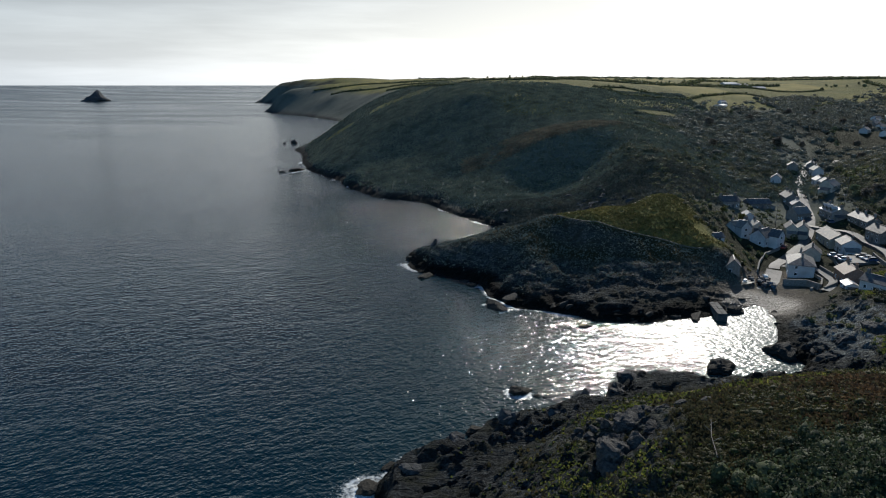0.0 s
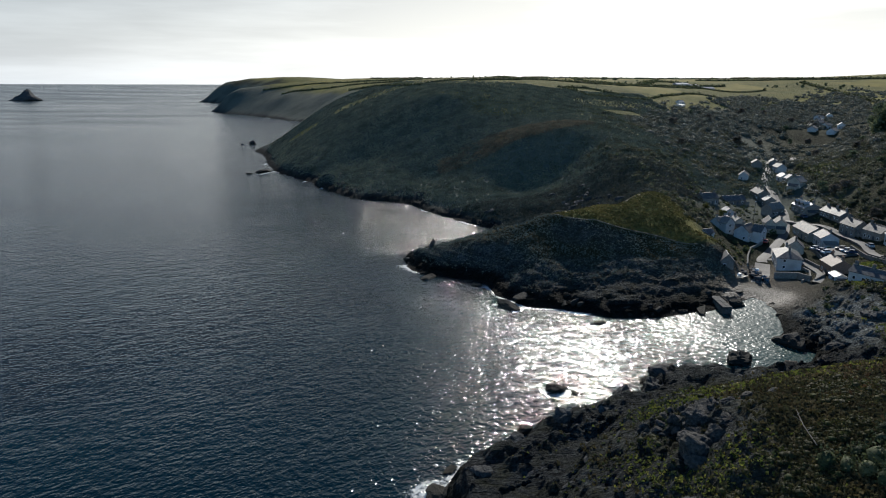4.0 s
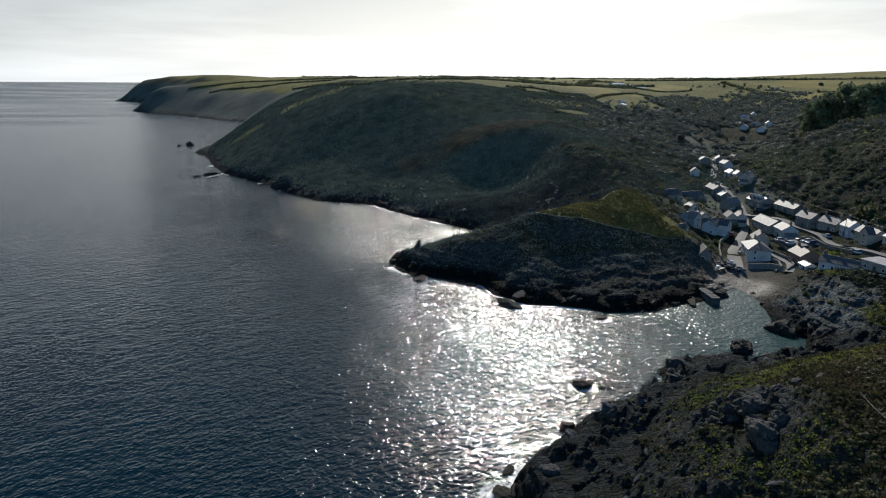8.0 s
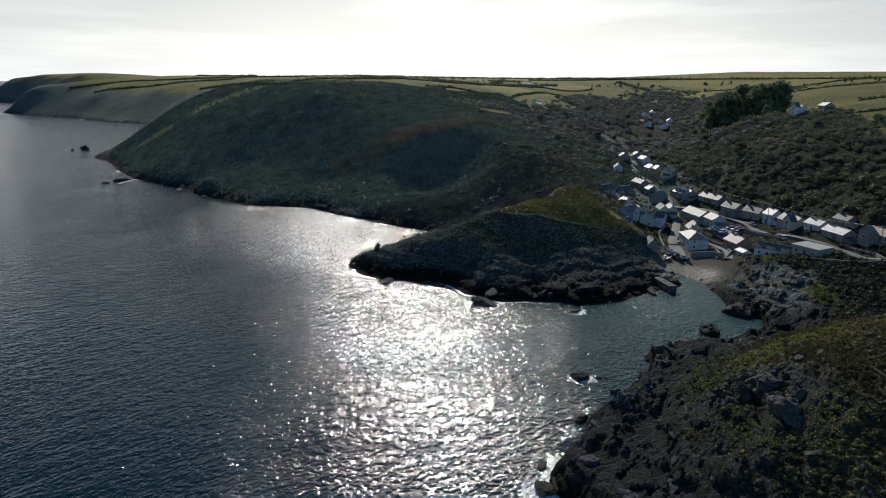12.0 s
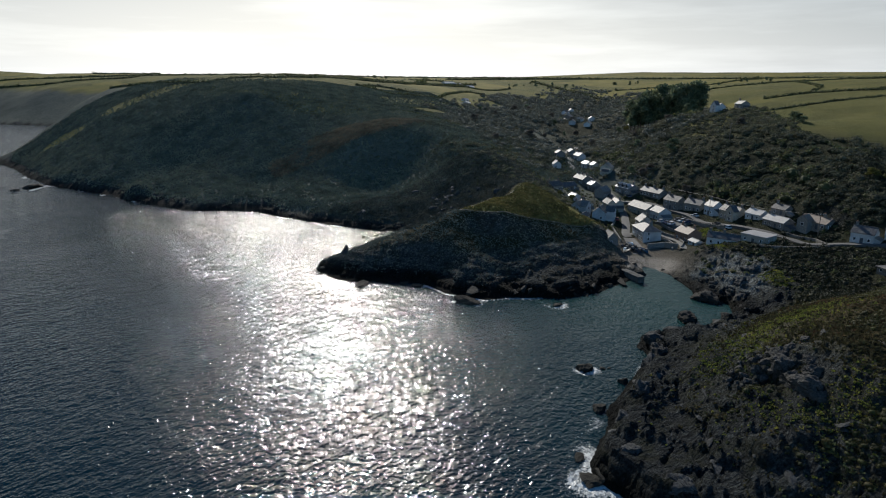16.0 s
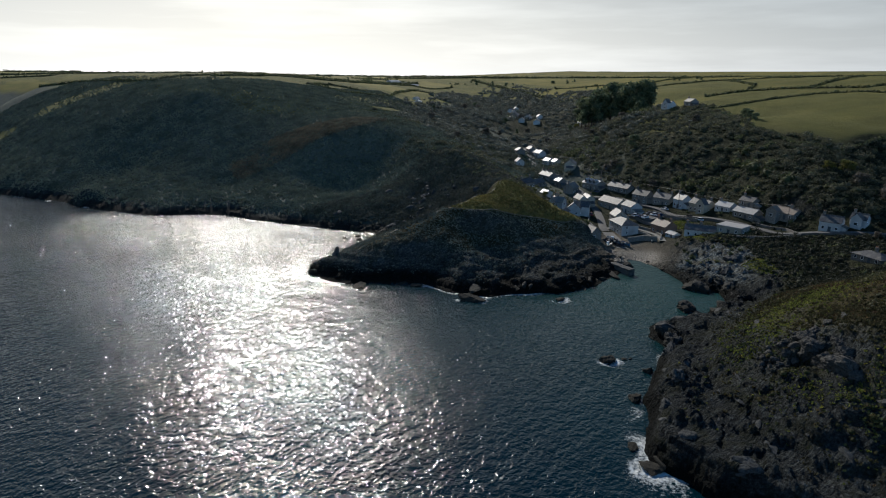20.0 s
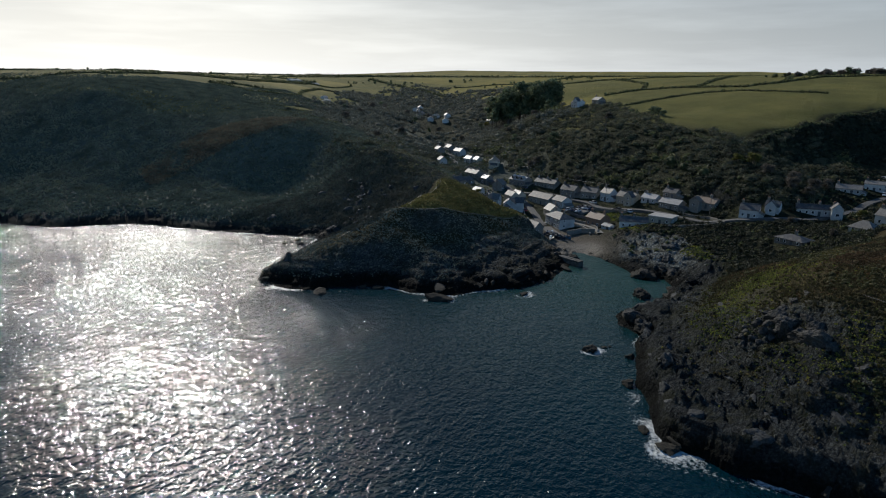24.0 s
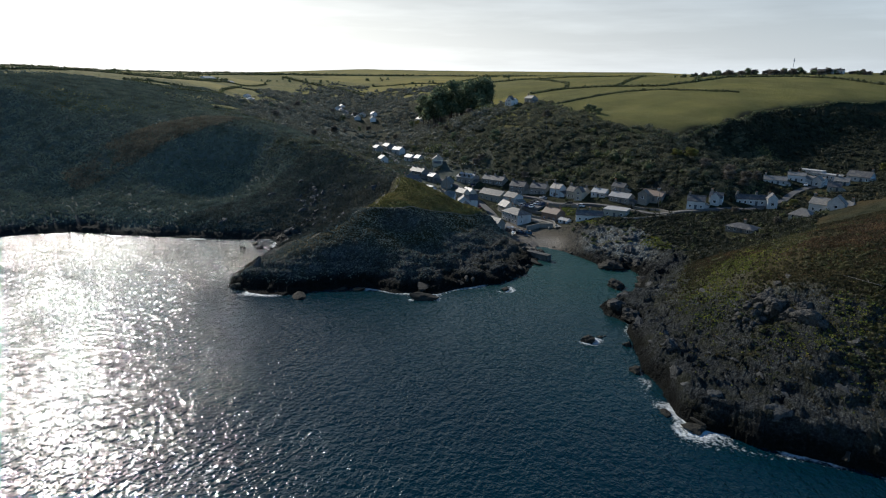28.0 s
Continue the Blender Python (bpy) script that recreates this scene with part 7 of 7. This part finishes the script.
xs, ys = scatter(5000, 150, 420, 300, 640, lambda x, y, z, d, rock, s: smooth(13, 19, z) * smooth(54, 42, z) * (1 - hill_fields(x, y)) * clear(x, y) * smooth(16, 26, np.abs((x - 250) * 0.77 - (y - 400) * 0.64) + 60 * smooth(470, 420, y)) * (0.35 + 0.65 * smooth(-0.1, 0.1, fbm(x, y, 50, 3, 94))) * 0.8, 7)
grow("woodland", "leafless woodland filling the valley, paled for haze", xs, ys, 2.0, 4.2, 0.6, hazy_winter_wood, 80, 7, 0.15)
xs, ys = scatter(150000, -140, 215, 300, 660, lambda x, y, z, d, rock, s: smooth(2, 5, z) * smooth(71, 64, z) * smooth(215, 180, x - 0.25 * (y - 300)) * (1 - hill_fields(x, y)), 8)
tagged(new("gorse_scrub", tufts("gorse_scrub", xs, ys, r.uniform(0.45, 0.85, len(xs)), heather, 4, 8)), "dense low gorse and heather over the far hillside, paled for haze", "scrub", kind="stuff")
CREST = [(92, 264), (103, 306), (101, 335), (108, 365), (130, 400), (163, 455), (172, 519)]
xs, ys = scatter(14000, 60, 200, 255, 530, lambda x, y, z, d, rock, s: along(x, y, CREST, 16) * (1 - hill_fields(x, y)) * patchy(x, y, 206, -0.1, 0.08), 44)
grow("gorse_scrub", "grey lichened thorn scrub along the ridge", xs, ys, 0.4, 0.9, 0.75, thicket, 16, 44, 0.4)
xs, ys = scatter(26000, 10, 112, 384, 450, lambda x, y, z, d, rock, s: along(x, y, [(30, 402), (60, 402), (85, 396), (104, 390)], 20) * patchy(x, y, 207, -0.25, 0.0) * smooth(0, 3, y - np.interp(x, [30, 60, 85, 104], [392, 387, 380, 375])), 45)
tagged(new("bracken", tufts("bracken", xs, ys, r.uniform(0.5, 0.9, len(xs)), hill_bracken, 4, 45)), "brown bracken behind the far spur's crest", "scrub", kind="stuff")
xs, ys = scatter(3800, 100, 260, 84, 380, lambda x, y, z, d, rock, s: gardens(x, y) * smooth(3.2, 4.5, z) * smooth(34, 24, z) * 0.7, 41)
grow("shrubs", "dark garden shrubs between the houses", xs, ys, 0.5, 1.3, 0.9, hedge_leaf, 30, 41, 0.26)
xs, ys = scatter(16000, 100, 150, 128, 196, lambda x, y, z, d, rock, s: smooth(5.8, 7, z) * smooth(9.6, 8.6, z) * gardens(x, y) * smooth(-0.02, 0.1, fbm(x, y, 14, 3, 204)), 42)
tagged(new("turf", tufts("turf", xs, ys, r.uniform(0.2, 0.5, len(xs)), turf_leaf, 5, 42)), "yellow-green turf along the edge above the shore rocks", "grass", kind="stuff")

xs, ys = scatter(4200, 300, 620, 520, 900, lambda x, y, z, d, rock, s: smooth(24, 30, z) * smooth(58, 46, z + 30 * fbm(x, y, 70, 3, 205)) * (1 - hill_fields(x, y)) * clear(x, y) * 0.8, 43)
grow("woodland", "leafless copses at the valley's head, paled for haze", xs, ys, 2.2, 4.4, 0.65, hazy_winter_wood, 40, 43, 0.21)

# ---- trees ----
pine = tree_form("pine", 20, 8, 15, 110, tree_leaf, 11, 0.5, 0.3)
oak = tree_form("oak", 10, 6, 12, 90, tree_leaf, 12, 0.35, 0.35)
bare = tree_form("bare", 9, 5.5, 12, 90, bare_twig, 13, 0.3, 0.35)
fresh = tree_form("fresh", 7, 4.5, 10, 90, spring_leaf, 14, 0.25, 0.3)
FORMS = {"pine": (pine, "tall dark evergreen tree in a clump above the valley", "clump of evergreens"), "oak": (oak, "dark wind-shaped tree among hedges", "trees about the valley"),
         "bare": (bare, "grey leafless tree among the scrub", "trees about the valley"), "fresh": (fresh, "yellow-green spring tree among the scrub", "trees about the valley")}
planted = set()
rng = np.random.default_rng(77)


def plant(kind, x, y, scale=1.0, sink=0.2):
    form, label, group = FORMS[kind]
    m = pose(x, y, ground_at(x, y) - sink, 0, 0, rng.uniform(0, 360)) @ Matrix.Diagonal((scale, scale, scale * rng.uniform(0.9, 1.1), 1))
    if kind in planted:
        t = copy_thing(form, m)
    else:
        form.matrix_basis, t = m, form
        planted.add(kind)
    tagged(t, label, "tree", group)


for k in range(24):
    a, r = rng.uniform(0, 2 * math.pi), rng.uniform(0, 1) ** 0.5
    plant("pine", 322 + 13 * r * math.cos(a), 382 + 36 * r * math.sin(a), rng.uniform(1.3, 1.65) * (1 - 0.25 * r))
for x, y, s in ((352, 432, 0.6), (362, 440, 0.6), (345, 425, 0.8), (300, 340, 0.5)):
    plant("pine", x, y, s)
for k in range(46):
    x, y = rng.uniform(165, 400), rng.uniform(250, 620)
    if 12 < ground_at(x, y) < 46 and clear(np.array([x]), np.array([y]))[0] > 0.9:
        plant(rng.choice(["bare", "oak", "bare"]), x, y, rng.uniform(0.6, 1.1))
for x, y, s in ((252, 229, 0.9), (248, 224, 0.8), (256, 233, 0.7), (244, 219, 0.6)):
    plant("oak", x, y, s)
for x, y, s in ((196, 150, 0.9), (193, 156, 0.8), (128, 262, 0.5), (120, 262, 0.45), (330, 428, 0.8), (176, 100, 0.6), (262, 70, 0.8)):
    plant("fresh", x, y, s)
for x, y, s in ((186, 140, 0.9), (180, 128, 0.9), (190, 130, 1.0), (184, 122, 0.8), (198, 124, 0.9), (205, 120, 0.8), (176, 232, 0.7), (190, 270, 0.8), (148, 118, 0.5), (132, 100, 0.45)):
    plant("bare", x, y, s)
# wind-clipped trees on the skyline
for k in range(60):
    t = k / 59
    s = rng.uniform(0.75, 1.5) * (0.6 + 0.45 * math.sin(3.0 * t))
    plant(rng.choice(["oak", "bare", "bare"]), 545 + 60 * t + rng.normal(0, 6), 258 - 170 * t + rng.normal(0, 4), s, 2.8 * s)
for k in range(22):
    t = k / 21
    plant("oak", 30 + 230 * t + rng.normal(0, 6), 650 + 60 * t + rng.normal(0, 10), rng.uniform(0.25, 0.5), 1.2)
for cx, cy, nn in ((560, 900, 9), (620, 860, 8), (700, 800, 8), (280, 840, 8), (640, 640, 6), (690, 560, 6)):
    for k in range(nn):
        plant("oak", cx + rng.normal(0, 22), cy + rng.normal(0, 14), rng.uniform(0.5, 0.9), 1.8)


for x, y, s in ((404, 351, 0.6), (430, 300, 0.5), (386, 240, 0.5), (470, 345, 0.6), (545, 405, 0.6), (612, 734, 0.7), (640, 680, 0.7), (353, 742, 0.6), (503, 853, 0.7), (160, 576, 0.5), (237, 587, 0.5), (309, 655, 0.6), (268, 253, 0.5)):
    plant("oak", x, y, s, 1.2)


# ---- a bleached dead trunk lying over the scrub ----
dead = thing("dead_trunk", 33.6, 69.0, ground_at(33.6, 69.0) + 0.7, 74)
bm = bmesh.new()
add_tube(bm, (-4.2, 0, 0.0), (0, 0.25, 0.35), 0.08, 0.06, 7)
add_tube(bm, (0, 0.25, 0.35), (4.2, -0.2, 0.45), 0.06, 0.03, 7)
part("trunk", bm, bleached, dead)
for bx, tx, ty in ((1.0, 2.1, 0.9), (2.6, 3.6, -0.8), (-1.2, -0.4, -0.9)):
    bm = bmesh.new()
    add_tube(bm, (bx, 0.15, 0.37), (tx, ty, 0.6), 0.035, 0.015, 5)
    part("branch", bm, bleached, dead)
tagged(dead, "bleached dead tree trunk lying over the gorse", "dead tree")

# ---- hedges between the fields ----
def hedge(pts, r=1.2, seed=0, label="dark field hedge on a bank"):
    xs, ys = [], []
    g = np.random.default_rng(seed)
    for (x0, y0), (x1, y1) in zip(pts, pts[1:]):
        n = max(2, int(math.hypot(x1 - x0, y1 - y0) / (r * 0.65)))
        for k in range(n):
            xs.append(x0 + (x1 - x0) * k / n + g.normal(0, 0.3))
            ys.append(y0 + (y1 - y0) * k / n + g.normal(0, 0.3))
    rs = g.uniform(0.75, 1.25, len(xs)) * r
    tagged(new("hedge", bushes("hedge", xs, ys, rs, rs * g.uniform(0.65, 1.0, len(xs)), hedge_leaf, 8, seed, 0.4)), label, "hedge", "hedges between the fields")


for k, pts in enumerate((
        [(404, 351), (428, 328), (432, 280), (424, 236), (461, 220), (521, 205), (540, 150), (520, 110), (487, 70)],
        [(268, 253), (280, 281), (301, 269), (340, 259), (383, 253), (386, 221), (372, 188), (374, 165)],
        [(268, 253), (248, 232), (230, 213), (226, 201), (214, 183), (217, 163), (245, 155), (266, 148), (302, 140), (335, 126), (371, 103), (409, 76)],
        [(508, 513), (535, 490), (620, 466), (700, 420)], [(428, 328), (470, 345), (540, 400), (620, 466)],
        [(55, 581), (105, 611), (167, 628), (216, 639), (353, 742), (503, 853)], [(136, 562), (149, 530), (208, 549), (237, 587), (309, 655)],
        [(612, 734), (645, 672), (616, 589), (540, 520)], [(618, 949), (563, 758), (531, 673)], [(8, 577), (34, 587), (103, 599), (116, 611), (191, 648), (281, 703), (361, 754)],
        [(131, 563), (160, 576), (188, 552)], [(118, 459), (136, 442), (152, 408)], [(130, 480), (150, 461), (165, 434)], [(105, 611), (90, 700), (60, 800)], [(216, 639), (200, 740), (230, 860)],
        [(353, 742), (330, 860), (420, 980)], [(309, 655), (330, 640), (380, 660), (440, 720)], [(461, 220), (560, 240), (680, 230)], [(432, 280), (540, 300), (660, 330)], [(-60, 690), (-20, 640), (8, 577)],
        [(-320, 1600), (-200, 1560), (-60, 1480)], [(-260, 1500), (-140, 1420), (0, 1360)], [(0, 1360), (60, 1480), (-60, 1600)], [(500, 1050), (640, 1000), (800, 960)], [(640, 1000), (620, 1150)], [(-100, 1500), (100, 1350), (300, 1280), (500, 1200)], [(500, 1200), (700, 1080), (820, 950), (900, 800)], [(900, 800), (1050, 600), (1200, 400)], [(700, 420), (820, 380), (900, 330)],
        [(560, 620), (660, 590), (760, 600)], [(420, 640), (520, 600), (600, 560)], [(250, 680), (330, 800), (470, 900)], [(120, 660), (170, 760), (160, 880)])):
    far = max(math.hypot(*p) for p in pts)
    hedge(pts, 1.2 if far < 560 else 1.7 if far < 1000 else 3.0, 300 + k)
